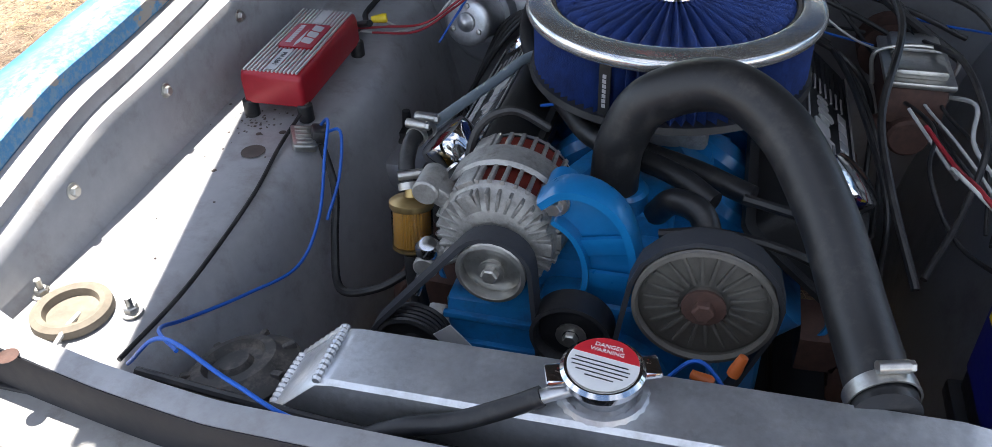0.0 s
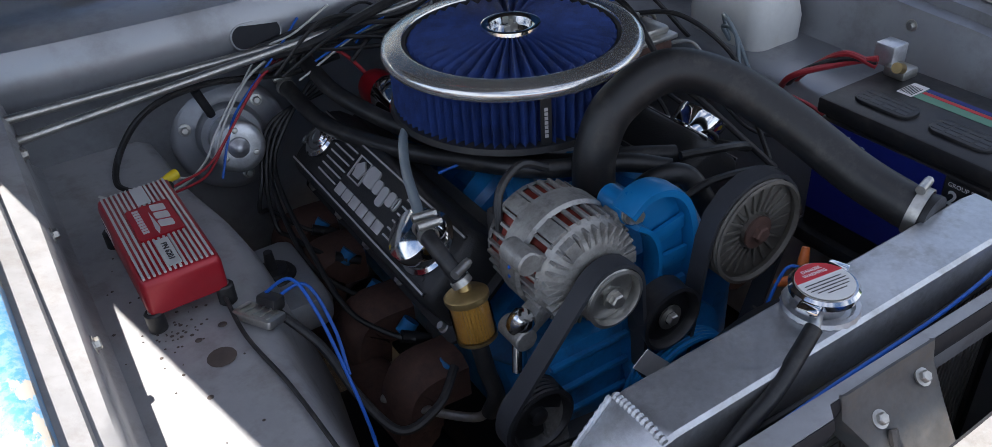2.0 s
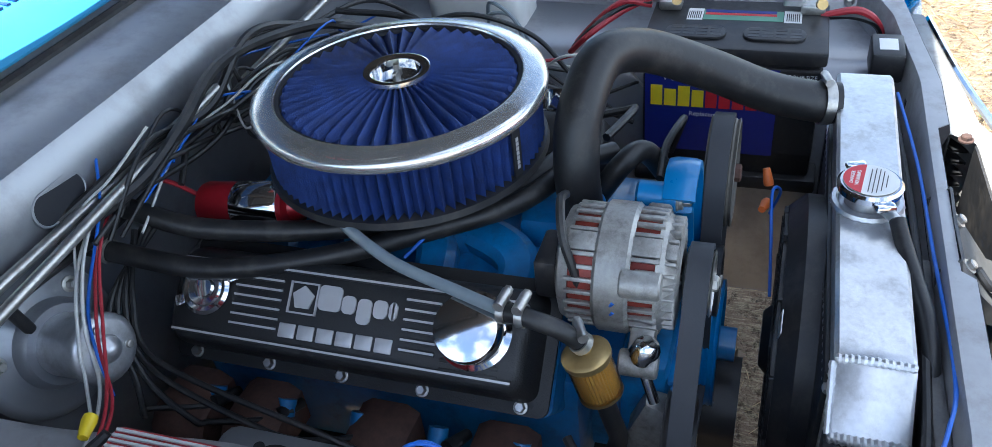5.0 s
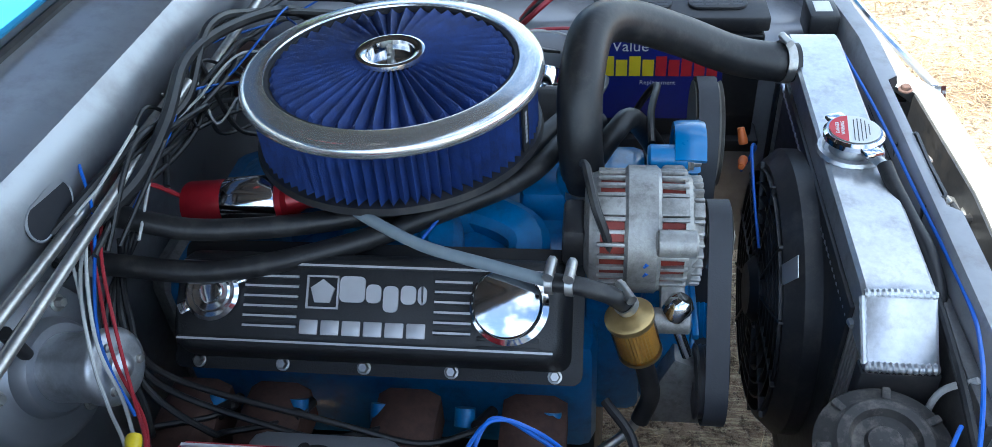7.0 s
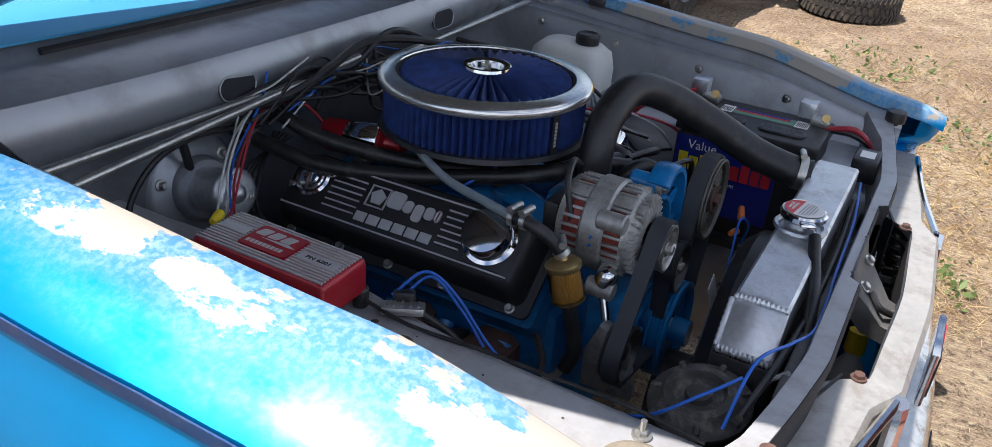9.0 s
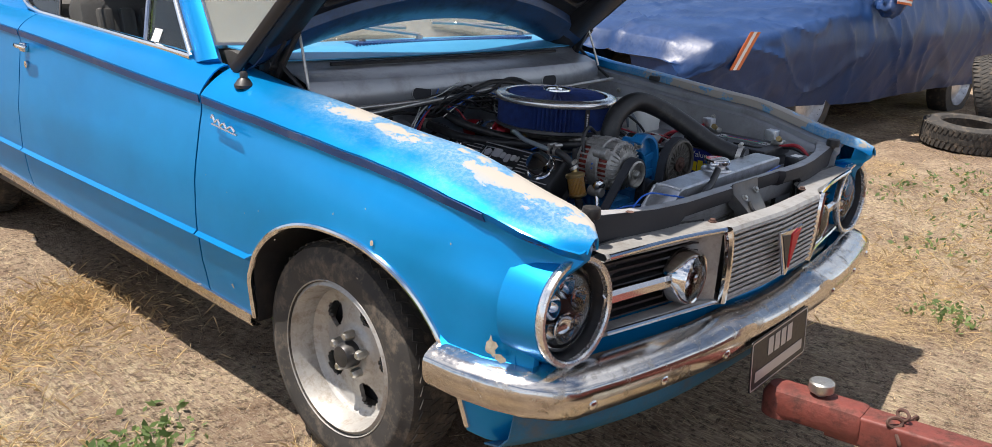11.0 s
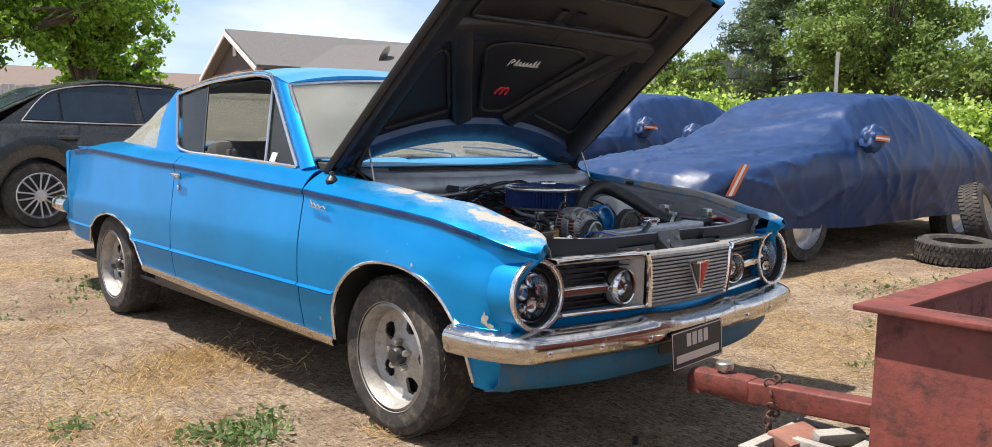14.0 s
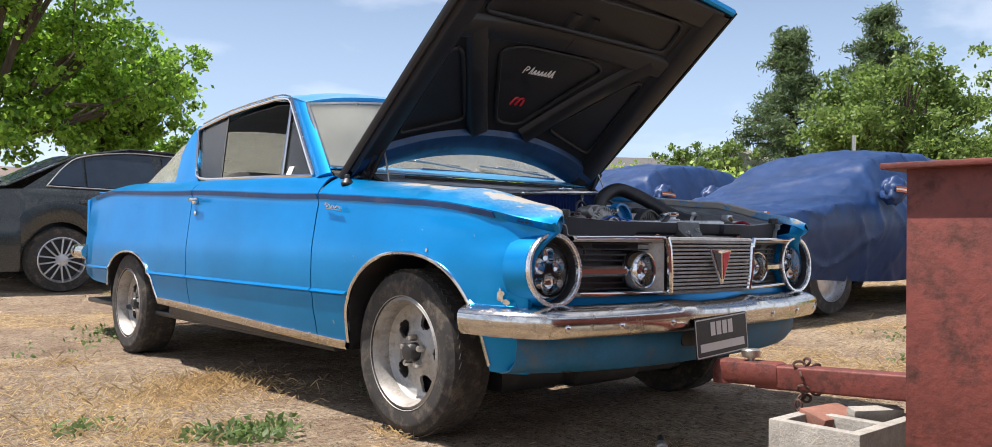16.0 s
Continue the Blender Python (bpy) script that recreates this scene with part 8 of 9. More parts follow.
# ---- small things on the passenger ledge ----
bm = B()
z = ledge_z(-0.493)
lathe(bm, [(0.041, 0.001), (0.040, 0.009), (0.034, 0.012), (0.028, 0.010), (0.026, 0.002), (0.0, 0.0015)], pose(-0.546, -0.493, z), 36)
solo("rubber_grommet", bm, mat("dirty_tan_grommet", (0.2, 0.17, 0.13), 0.8, var=0.3, scale=30, bump=0.2), "dirty rubber grommet in the inner fender", "grommet")
for x, y in ((-0.597, -0.475), (-0.487, -0.478)):
    bm = B()
    z = ledge_z(y)
    hexbolt(bm, (x, y, z), (0, 0, 1), 0.0075, 0.009, 1.5)
    cyl(bm, (x, y, z + 0.008), (x, y, z + 0.02), 0.0035)
    solo("ledge_stud", bm, M_STEEL, "plated stud and nut on the ledge", "bolt")
bm = B()
for k, (x, y, r) in enumerate(((-0.507, -0.18, 0.016), (-0.52, -0.14, 0.004), (-0.535, -0.23, 0.0035), (-0.49, -0.13, 0.005))):
    lathe(bm, [(0, 0.0012), (r * 0.6, 0.0012), (r, 0.0004)], pose(x, y, ledge_z(y)), 14)
r_ = random.Random(5)
for k in range(46):
    x, y, r = r_.gauss(-0.545, 0.014), r_.gauss(-0.11, 0.03), r_.uniform(0.0008, 0.0026)
    lathe(bm, [(0, 0.0009), (r * 0.7, 0.0009), (r, 0.0004)], pose(x, y, ledge_z(y)), 6)
for k in range(30):
    x, y, r = r_.uniform(-0.6, -0.48), r_.uniform(-0.5, 0.1), r_.uniform(0.0008, 0.002)
    lathe(bm, [(0, 0.0009), (r * 0.7, 0.0009), (r, 0.0004)], pose(x, y, ledge_z(y)), 6)
islands("stain", bm, mat("dark_stain", (0.09, 0.07, 0.06), 0.7, var=0.3, scale=40), car)
bm = B()
lathe(bm, [(0, 0.0005), (0.008, 0.0005), (0.0095, 0.0015)], pose(-0.506, -0.606, 0.793), 16)
part("support_hole", bm, M_RUST, car)
bm = B()
box(bm, -0.685, -0.650, 0.105, 0.150, 0.885, 0.893, 0.003)
box(bm, -0.680, -0.668, 0.108, 0.147, 0.890, 0.910, 0.004, None)
box(bm, -0.668, -0.655, 0.108, 0.147, 0.890, 0.904, 0.004, None)
part("fender_clip", bm, M_RUBBER, car, "split black rubber hood rest")
bm = B()
box(bm, 0.66, 0.69, 0.08, 0.12, 0.897, 0.915, 0.005)
part("fender_clip", bm, M_BLACKMETAL, car)

# bottle stowed in the nose cavity
bt = thing("fluid_bottle", (0.03, -0.645, 0.36), "clear plastic fluid bottle with a yellow cap", "bottle")
bm = B()
lathe(bm, [(0, 0.0), (0.03, 0.0), (0.033, 0.006), (0.033, 0.17), (0.026, 0.2), (0.013, 0.225), (0.012, 0.24), (0, 0.24)], pose(0.03, -0.645, 0.362, 0, 6, 0), 28)
part("bottle_body", bm, M_BOTTLE, bt)
bm = B()
lathe(bm, [(0.0335, 0.04), (0.0338, 0.15)], pose(0.03, -0.645, 0.362, 0, 6, 0), 28)
part("bottle_label", bm, M_WHITE, bt)
bm = B()
lathe(bm, [(0, 0.27), (0.015, 0.27), (0.016, 0.235), (0, 0.235)], pose(0.03, -0.645, 0.362, 0, 6, 0), 20)
part("bottle_cap", bm, M_YELLOW, bt)


# ---- the yard round the car ----
def soup(name, verts, faces, material, label, category, kind="stuff", parent=None):
    me = bpy.data.meshes.new(name)
    me.from_pydata(verts, [], faces)
    me.materials.append(material)
    ob = new(name, me)
    if parent is not None:
        ob.parent = parent
        ob.matrix_parent_inverse = world_of(parent).inverted()
        return ob
    return tagged(ob, label, category, kind=kind)


rng = np.random.default_rng(7)


def leaf_cloud(centres, spread, count, size, flat=0.35, droop=0.0):
    """Many small leaves, each a folded quad, scattered round centres."""
    c = np.asarray(centres, float)
    pick = rng.integers(0, len(c), count)
    p = c[pick] + rng.normal(0, 1, (count, 3)) * np.asarray(spread)
    a = rng.normal(0, 1, (count, 3))
    a[:, 2] -= droop
    a /= np.linalg.norm(a, axis=1)[:, None]
    b = np.cross(a, rng.normal(0, 1, (count, 3)))
    b /= np.linalg.norm(b, axis=1)[:, None]
    s = size * rng.uniform(0.55, 1.25, count)[:, None]
    w = s * flat
    v = np.stack([p - a * s / 2, p + b * w / 2, p + a * s / 2, p - b * w / 2], 1).reshape(-1, 3)
    f = np.arange(count * 4).reshape(-1, 4)
    return v.tolist(), f.tolist()


def broad_tree(x, y, height, spread, leaves, leaf, name="tree", lean=(0, 0), seed=1, label="tall leafy green tree with a forked trunk", leafm=None):
    r = random.Random(seed)
    z0 = gz(x, y) - 0.05
    t = thing(name, (x, y, z0), label, "tree", "trees")
    bm = B()
    fork = Vector((x + lean[0], y + lean[1], z0 + height * 0.22))
    tube(bm, [(x, y, z0), (x + lean[0] * 0.4, y, z0 + height * 0.12), fork], (height * 0.035, height * 0.026), 12, 6)
    tips = []
    for k in range(13):
        a = 2 * math.pi * k / 13 + r.uniform(-0.2, 0.2)
        out = spread * r.uniform(0.35, 0.95)
        end = fork + Vector((math.cos(a) * out, math.sin(a) * out, height * r.uniform(0.16, 0.7)))
        mid = fork.lerp(end, 0.5) + Vector((0, 0, height * 0.06))
        tube(bm, [fork, mid, end], (height * 0.016, height * 0.004), 7, 5)
        for q in range(8):
            e2 = fork.lerp(end, r.uniform(0.45, 1.0)) + Vector((r.uniform(-1, 1), r.uniform(-1, 1), r.uniform(-0.3, 0.7))) * spread * 0.34
            tube(bm, [fork.lerp(end, 0.5), end.lerp(e2, 0.4), e2], (height * 0.005, height * 0.0015), 5, 4)
            tips.append(e2)
        tips.append(end)
    part("trunk", bm, M_BARK, t, "rough brown trunk and limbs")
    extra = [tp + Vector((r.gauss(0, 1), r.gauss(0, 1), r.gauss(0, 0.7))) * spread * 0.17 for tp in tips for _ in range(2)]
    v, f = leaf_cloud([tuple(p) for p in tips + extra], (spread * 0.05, spread * 0.05, spread * 0.035), int(leaves * 2.0), leaf * 0.66, 0.6)
    soup("crown", v, f, leafm or M_LEAF, "", "", parent=t)
    return t


def pine_tree(x, y, height, width, seed):
    r = random.Random(seed)
    z0 = gz(min(x, 20), y)
    t = thing("pine_tree", (x, y, z0), "tall dark green pine tree with open branches", "tree", "pine trees")
    bm = B()
    tube(bm, [(x, y, z0), (x, y, z0 + height * 0.5), (x + 0.1, y, z0 + height)], (height * 0.022, 0.03), 10, 6)
    cs = []
    levels = 15
    for k in range(levels):
        u = k / (levels - 1)
        z = z0 + height * (0.16 + 0.82 * u)
        reach = width * (1 - u ** 1.6) * r.uniform(0.55, 1.1) + 0.3
        for q in range(6):
            a = r.uniform(0, 2 * math.pi)
            e = Vector((x + math.cos(a) * reach, y + math.sin(a) * reach, z + r.uniform(-0.2, 0.35)))
            s = Vector((x, y, z))
            tube(bm, [s, s.lerp(e, 0.6) + Vector((0, 0, 0.12)), e], (0.05, 0.012), 5, 3)
            for w in range(5):
                p = s.lerp(e, 0.35 + 0.16 * w)
                cs.append((p.x + r.gauss(0, 0.18), p.y + r.gauss(0, 0.18), p.z + r.uniform(-0.05, 0.3)))
    part("trunk", bm, M_BARK, t, "straight brown trunk and boughs")
    v, f = leaf_cloud(cs, (0.16, 0.16, 0.11), 30000, 0.26, 0.2)
    soup("crown", v, f, M_PINE, "", "", parent=t)


broad_tree(1.7, 20.6, 8.8, 3.9, 24000, 0.25, seed=3)
broad_tree(5.2, 22.0, 6.0, 2.2, 12000, 0.23, seed=5)
broad_tree(6.6, 24.5, 4.1, 1.5, 6000, 0.22, seed=8, label="small leafy green tree behind the fence")
broad_tree(25.0, 9.6, 6.0, 3.4, 20000, 0.24, seed=11, label="broad green tree behind the hedge", leafm=M_LEAFDULL)
broad_tree(27.5, 5.4, 5.0, 3.2, 14000, 0.24, seed=12, label="broad green tree behind the hedge", leafm=M_LEAFDULL)
broad_tree(22.4, 14.6, 3.5, 1.7, 7000, 0.22, seed=15, label="low green tree beside the pines", leafm=M_LEAFDULL)
broad_tree(38.0, 26.0, 5.2, 2.4, 9000, 0.24, seed=14, label="broad green tree beside the far houses", leafm=M_LEAFDULL)
pine_tree(29.2, 15.4, 8.2, 2.5, 21)
pine_tree(32.5, 13.4, 9.3, 2.5, 22)

# vine hedge behind the parked cars
HEDGE = [(6.3, 11.2), (8.0, 8.8), (9.6, 6.0), (11.0, 3.2), (12.2, 0.2), (13.0, -3.0)]
cs = []
line = spline([(a, b, 0) for a, b in HEDGE], 30)
for p in line:
    top = 1.42 + 0.25 * noise.noise((p.x * 0.9, p.y * 0.9, 3.0))
    for k in range(16):
        cs.append((p.x + rng.normal(0, 0.22), p.y + rng.normal(0, 0.22), gz(p.x, p.y) + top * (k + 0.5) / 16))
v, f = leaf_cloud(cs, (0.17, 0.17, 0.11), 90000, 0.085, 0.85)
soup("vine_hedge", v, f, M_VINE, "thick yellow-green vine hedge along the yard", "hedge")
# dark green slab added within the leaves, coloured as the hedge's inner shade
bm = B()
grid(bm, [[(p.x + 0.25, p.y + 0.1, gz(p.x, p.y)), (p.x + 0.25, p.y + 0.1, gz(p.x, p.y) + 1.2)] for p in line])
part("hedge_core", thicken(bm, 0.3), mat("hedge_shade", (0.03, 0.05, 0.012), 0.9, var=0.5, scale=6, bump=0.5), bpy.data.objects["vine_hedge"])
bm = B()
cyl(bm, (15.4, 6.2, 0.2), (15.4, 6.2, 3.0), 0.04)
solo("steel_post", bm, M_STEEL, "grey steel post standing in the hedge", "post")

# board fence
fence = thing("board_fence", (5, 19, gz(5, 19)), "weathered white board fence", "fence")
bm = B()
for k in range(150):
    u = k / 149
    x, y = -5.0 + 20.0 * u, 19.8 - 1.4 * u
    zg = gz(x, y)
    box(bm, -0.06, 0.06, -0.009, 0.009, 0.0, 1.46 + 0.02 * math.sin(k * 2.1), 0, pose(x, y, zg, 0, 0, -4))
pick = part("boarding", bm, M_FENCE, fence, "narrow white pickets")
tagged(pick, kind="stuff")
bm = B()
for z in (0.3, 1.15):
    tube(bm, [(-5.0, 19.84, gz(-5, 19.8) + z), (15.0, 18.44, gz(15, 18.4) + z)], 0.03, 6, 4, smooth=False)
part("fence_rails", bm, M_FENCE, fence)


def house(x, y, w, d, wall, ridge, turn, label, roofm, wallm, chimney=False, vent=False):
    """A gabled house: w along its ridge, d across."""
    z0 = gz(min(x, 14), min(y, 14))
    m = pose(x, y, z0, 0, 0, turn)
    t = thing("house", (x, y, z0), label, "house", "far houses")
    bm = B()
    prism(bm, [(-d / 2, 0), (d / 2, 0), (d / 2, wall), (0, ridge - 0.1), (-d / 2, wall)], -w / 2, w / 2, m @ Matrix(((0, 0, 1, 0), (1, 0, 0, 0), (0, 1, 0, 0), (0, 0, 0, 1))))
    part("wall", bm, wallm, t)
    bm = B()
    for s in (-1, 1):
        o = 0.45
        sl = (ridge - wall) / (d / 2)
        rows = [[m @ Vector((xx, s * (d / 2 + o) * q, ridge - sl * (d / 2 + o) * q)) for q in (0, 0.5, 1)] for xx in (-w / 2 - o, 0, w / 2 + o)]
        grid(bm, rows)
    roof = part("roof", thicken(bm, 0.15), roofm, t)
    bm = B()
    for s in (-1, 1):
        for e in (-1, 1):
            xx = e * (w / 2 + 0.47)
            bar(bm, [m @ Vector((xx, 0, ridge - 0.06)), m @ Vector((xx, s * (d / 2 + 0.45), ridge - 0.06 - sl * (d / 2 + 0.45)))], 0.06, 0.2, (0, 0, 1))
    islands("barge_board", bm, M_FENCE, roof)
    if chimney:
        bm = B()
        box(bm, -0.55, 0.55, -0.35, 0.35, 0, 1.5, 0.03, m @ pose(w * 0.12, 0.3, ridge - 0.9))
        box(bm, -0.65, 0.65, -0.45, 0.45, 1.5, 1.62, 0.02, m @ pose(w * 0.12, 0.3, ridge - 0.9))
        ch = part("chimney", bm, M_BRICK, roof)
        bm = B()
        cyl(bm, m @ Vector((w * 0.12, 0.3, ridge + 0.7)), m @ Vector((w * 0.12, 0.3, ridge + 1.25)), 0.16)
        part("flue", bm, M_STEEL, ch)
    if vent:
        bm = B()
        lathe(bm, [(0, 0), (0.35, 0), (0.38, 0.04), (0, 0.05)], m @ pose(-w / 2 - 0.02, 0, wall + 0.5, 0, -90, 0), 20)
        part("gable_vent", bm, M_WHITE, t)
    bm = B()
    for yy in (-d * 0.25, d * 0.25):
        box(bm, -w / 2 - 0.05, -w / 2 + 0.05, yy - 0.6, yy + 0.6, 0.9, 2.0, 0.02, m)
    islands("window", bm, M_DARKGLASS, t)
    return t


M_GREENWALL = mat("pale_green_siding", (0.36, 0.4, 0.36), 0.7, var=0.1, scale=3)
M_BROWNWALL = mat("dark_brown_siding", (0.07, 0.055, 0.048), 0.8, var=0.2, scale=3)
M_TANROOF = mat("brown_shingle", (0.17, 0.13, 0.11), 0.85, var=0.25, scale=12)
brown_house = house(23.4, 32.6, 16.0, 9.1, 3.0, 4.68, -12, "brown gabled house with a grey shingle roof", M_ROOF, M_BROWNWALL, chimney=True)
hm = pose(23.4, 32.6, gz(14, 14), 0, 0, -12)
bm = B()
for k in range(14):
    box(bm, -8.05, -8.0, -4.5, 4.5, 0.3 + 0.19 * k, 0.485 + 0.19 * k, 0, hm)
tagged(part("lower_siding", bm, M_STUCCO, brown_house, "pale lap siding below the gable"), kind="stuff")
bm = B()
box(bm, -8.06, -8.0, -0.25, 0.25, 3.65, 4.2, 0.02, hm)
part("gable_vent", bm, M_FENCE, brown_house)
wing = house(19.7, 24.0, 9.0, 7.0, 2.5, 3.75, -58, "low tan house wing with a grey shingle roof", M_ROOF, M_STUCCO)
bm = B()
dm = pose(16.9, 24.6, gz(14, 14) + 3.3, 60, 0, 215)
lathe(bm, [(0, 0.0), (0.2, 0.02), (0.36, 0.07), (0.37, 0.08), (0.2, 0.035), (0, 0.015)], dm, 24)
solo("satellite_dish", bm, M_STEEL, "grey satellite dish on the low roof", "dish")
house(13.5, 47.0, 20.0, 8.0, 2.0, 3.3, -15, "low tan house with a brown roof", M_TANROOF, M_STUCCO)
house(29.0, 22.0, 6.0, 7.0, 2.0, 3.6, -35, "low house with a grey shingle roof", M_ROOF, M_STUCCO)
house(34.0, 20.5, 8.0, 7.0, 2.7, 4.2, 25, "pale green house with a round gable vent", M_ROOF, M_GREENWALL, vent=True)


# ---- tyres lying about ----
def loose_tyre(m, R=0.31, h=0.095, rim=False, label="worn black tyre lying on the dirt"):
    t = thing("loose_tyre", m.translation, label, "tyre", "loose tyres")
    bm = B()
    lathe(bm, [(0.19, -h * 0.75), (0.205, -h * 0.95), (0.25, -h), (R - 0.035, -h * 0.95), (R - 0.01, -h * 0.8), (R, -h * 0.4), (R, h * 0.4), (R - 0.01, h * 0.8), (R - 0.035, h * 0.95), (0.25, h), (0.205, h * 0.95), (0.19, h * 0.75), (0.215, 0), (0.19, -h * 0.75)], m, 56)
    part("carcass", bm, M_TYRE, t)
    bm = B()
    for row in range(3):
        for k in range(50):
            a = 2 * math.pi * (k + 0.5 * (row % 2)) / 50
            box(bm, -0.004, 0.004, -0.012, 0.012, -0.022, 0.022, 0, m @ Matrix.Rotation(a, 4, "Z") @ pose(R, 0, (row - 1) * 0.052, 20 if row % 2 else -20))
    tr = part("tread", bm, M_TYRE, t)
    tagged(tr, kind="stuff")
    if rim:
        bm = B()
        lathe(bm, [(0.195, h * 0.8), (0.185, h * 0.7), (0.17, 0.02), (0.15, 0.03), (0.12, 0.01), (0.07, 0.02), (0.06, 0.035), (0, 0.035)], m, 40)
        part("rim", thicken(bm, 0.004), M_MAG, t)
    return t


loose_tyre(pose(4.9, 0.05, gz(4.9, 0.05) + 0.095, 2, -3, 0))
loose_tyre(pose(5.55, 0.10, gz(5.5, 0.1) + 0.30, 72, 0, 8), rim=True, label="old tyre on a rim leaning against the covered car")


# ---- covered cars ----
CA, CD, CN = Vector((2.95, 0.90)), Vector((0.994, -0.106)), Vector((0.106, 0.994))


def covered_car(label):
    t = thing("covered_car", (4.9, 1.55, gz(4.9, 1.5)), label, "car", "covered cars")
    prof = [(-0.35, 0.60), (-0.29, 0.72), (-0.15, 0.785), (0.4, 0.85), (0.95, 0.915), (1.2, 0.985), (1.5, 1.15), (1.85, 1.34), (2.1, 1.40), (2.6, 1.42), (3.15, 1.39), (3.45, 1.28), (3.9, 1.08), (4.3, 1.03), (4.6, 0.97), (4.72, 0.7)]
    belt_ = [(-0.35, 0.58), (-0.15, 0.73), (1.2, 0.89), (3.8, 0.94), (4.72, 0.68)]
    half = [(-0.35, 0.60), (-0.2, 0.76), (0.3, 0.85), (3.8, 0.87), (4.5, 0.8), (4.72, 0.66)]
    roofh = [(-0.35, 0.5), (1.1, 0.72), (1.9, 0.62), (3.2, 0.61), (3.9, 0.66), (4.72, 0.5)]
    rows, na, ns = [], 190, 96
    for i in range(na + 1):
        a = -0.38 + 5.12 * i / na
        top, bl, hw, rh = lerp_table(prof, a), lerp_table(belt_, a), lerp_table(half, a), lerp_table(roofh, a)
        row = []
        for j in range(ns + 1):
            u = -1 + 2 * j / ns
            au = abs(u)
            # a few long taut creases and a fine crumple
            fold = max(0.0, 1 - abs(noise.noise((a * 1.5 + 1.5 * u, u * 1.7 - a * 0.5, 11.0))) * 12) ** 1.5 * 0.022
            fold += max(0.0, 1 - abs(noise.noise((a * 2.4 - 2.2 * au, u * 1.4 + a * 0.5, 21.0))) * 11) ** 1.5 * 0.018
            fold += max(0.0, 1 - abs(noise.noise((a * 3.0 + 3.0 * au, u * 2.4, 31.0))) * 10) ** 1.5 * 0.010
            wr = fold + 0.006 * noise.noise((a * 2.2 + u * 2, u * 3, 7.0)) + 0.002 * noise.noise((a * 13, u * 13, 9.0))
            side = min(1.0, max(0.0, (au - 0.3) / 0.25))
            if au > 0.55:
                q = (au - 0.55) / 0.45
                hem = 0.27 + 0.02 * math.sin(a * 2.2 + 1) + 0.08 * math.exp(-((a + 0.3) / 0.4) ** 2) + 0.10 * math.exp(-((a - 4.6) / 0.5) ** 2)
                z = bl + (hem - bl) * q
                o = hw + 0.05 * math.sin(min(1, q * 3.0) * math.pi / 2) - 0.14 * max(0.0, q - 0.25) ** 1.3 + 0.03 * q * noise.noise((a * 1.5, u * 1.2, 1.0))
            else:
                q = au / 0.55
                if q < 0.6:
                    k = q / 0.6
                    o, z = rh * k, top - 0.05 * k ** 3 * min(1, (top - bl) / 0.3)
                else:
                    k = (q - 0.6) / 0.4
                    z1 = top - 0.05 * min(1, (top - bl) / 0.3)
                    o = rh + (hw - rh) * (k if top - bl > 0.2 else k)
                    z = z1 + (bl - z1) * (k ** 1.15)
            mir = math.exp(-((a - 1.64) / 0.10) ** 2) * math.exp(-((z - 1.0) / 0.08) ** 2) * (au > 0.35)
            o += 0.03 * mir + wr * side
            z += wr * 0.9 * (1 - side)
            s = 1 if u > 0 else -1
            p = CA + CD * a + CN * (0.86 + s * o)
            row.append((p.x, p.y, gz(4.5, 1.0) + z))
        rows.append(row)
    for row, sgn in ((0, -1), (-1, 1)):
        src = rows[row]
        cap = []
        for q in (0.12, 0.3, 0.6):
            cap.append([(x + (CA.x + CD.x * (-0.30 if row == 0 else 4.66) + CN.x * 0.86 - x) * q, y + (CA.y + CD.y * (-0.30 if row == 0 else 4.66) + CN.y * 0.86 - y) * q, z + 0.0) for x, y, z in src])
        rows = (cap[::-1] + rows) if row == 0 else (rows + cap)
    bm = B()
    grid(bm, rows)
    part("tarpaulin", bm, M_TARP, t, "wrinkled navy blue car cover")
    for s in (-1, 1):
        bm = B()
        bmesh.ops.create_icosphere(bm, subdivisions=4, radius=1)
        p = CA + CD * 1.62 + CN * (0.86 + s * 0.95)
        for v in bm.verts:
            n_ = v.co.copy()
            d = 1 + 0.22 * noise.noise(n_ * 2.3) + 0.07 * noise.noise(n_ * 7)
            v.co = Vector((n_.x * 0.125 * d, n_.y * 0.10 * d, n_.z * 0.115 * d + 0.03 * n_.x)) + Vector((p.x, p.y, gz(4.5, 1.0) + 1.0))
        part("mirror_bag", bm, M_TARP, t, "crumpled blue cover over a wing mirror")
    # reflective straps at the mirror and the front corner
    for (a0, a1), (z0, z1), lean in (((1.52, 1.74), (0.985, 1.03), 0.0), ((-0.10, -0.02), (0.56, 0.79), 0.13)):
        for k, mm in enumerate((M_ORANGE, M_WHITE, M_ORANGE)):
            bm = B()
            if lean:
                w = (a1 - a0) / 3
                pts = [(a0 + w * k + lean * q, z0 + (z1 - z0) * q, 0.0) for q in (0, 0.5, 1)]
                rr = [[(a, z), (a + w, z)] for a, z, _ in pts]
            else:
                h = (z1 - z0) / 3
                rr = [[(a0 + (a1 - a0) * q, z0 + h * k - 0.02 * q), (a0 + (a1 - a0) * q, z0 + h * (k + 1) - 0.02 * q)] for q in (0, 0.25, 0.5, 0.75, 1)]
            out = []
            for r_ in rr:
                o_ = []
                for a, z in r_:
                    bulge = (0.09 + 0.09 * math.sqrt(max(0, 1 - ((a - 1.63) / 0.135) ** 2))) if not lean else 0.0
                    p = CA + CD * a + CN * (0.86 - lerp_table(half, a) - (0.055 if lean else 0.035) - bulge)
                    o_.append((p.x, p.y, gz(4.5, 1.0) + z))
                out.append(o_)
            grid(bm, out)
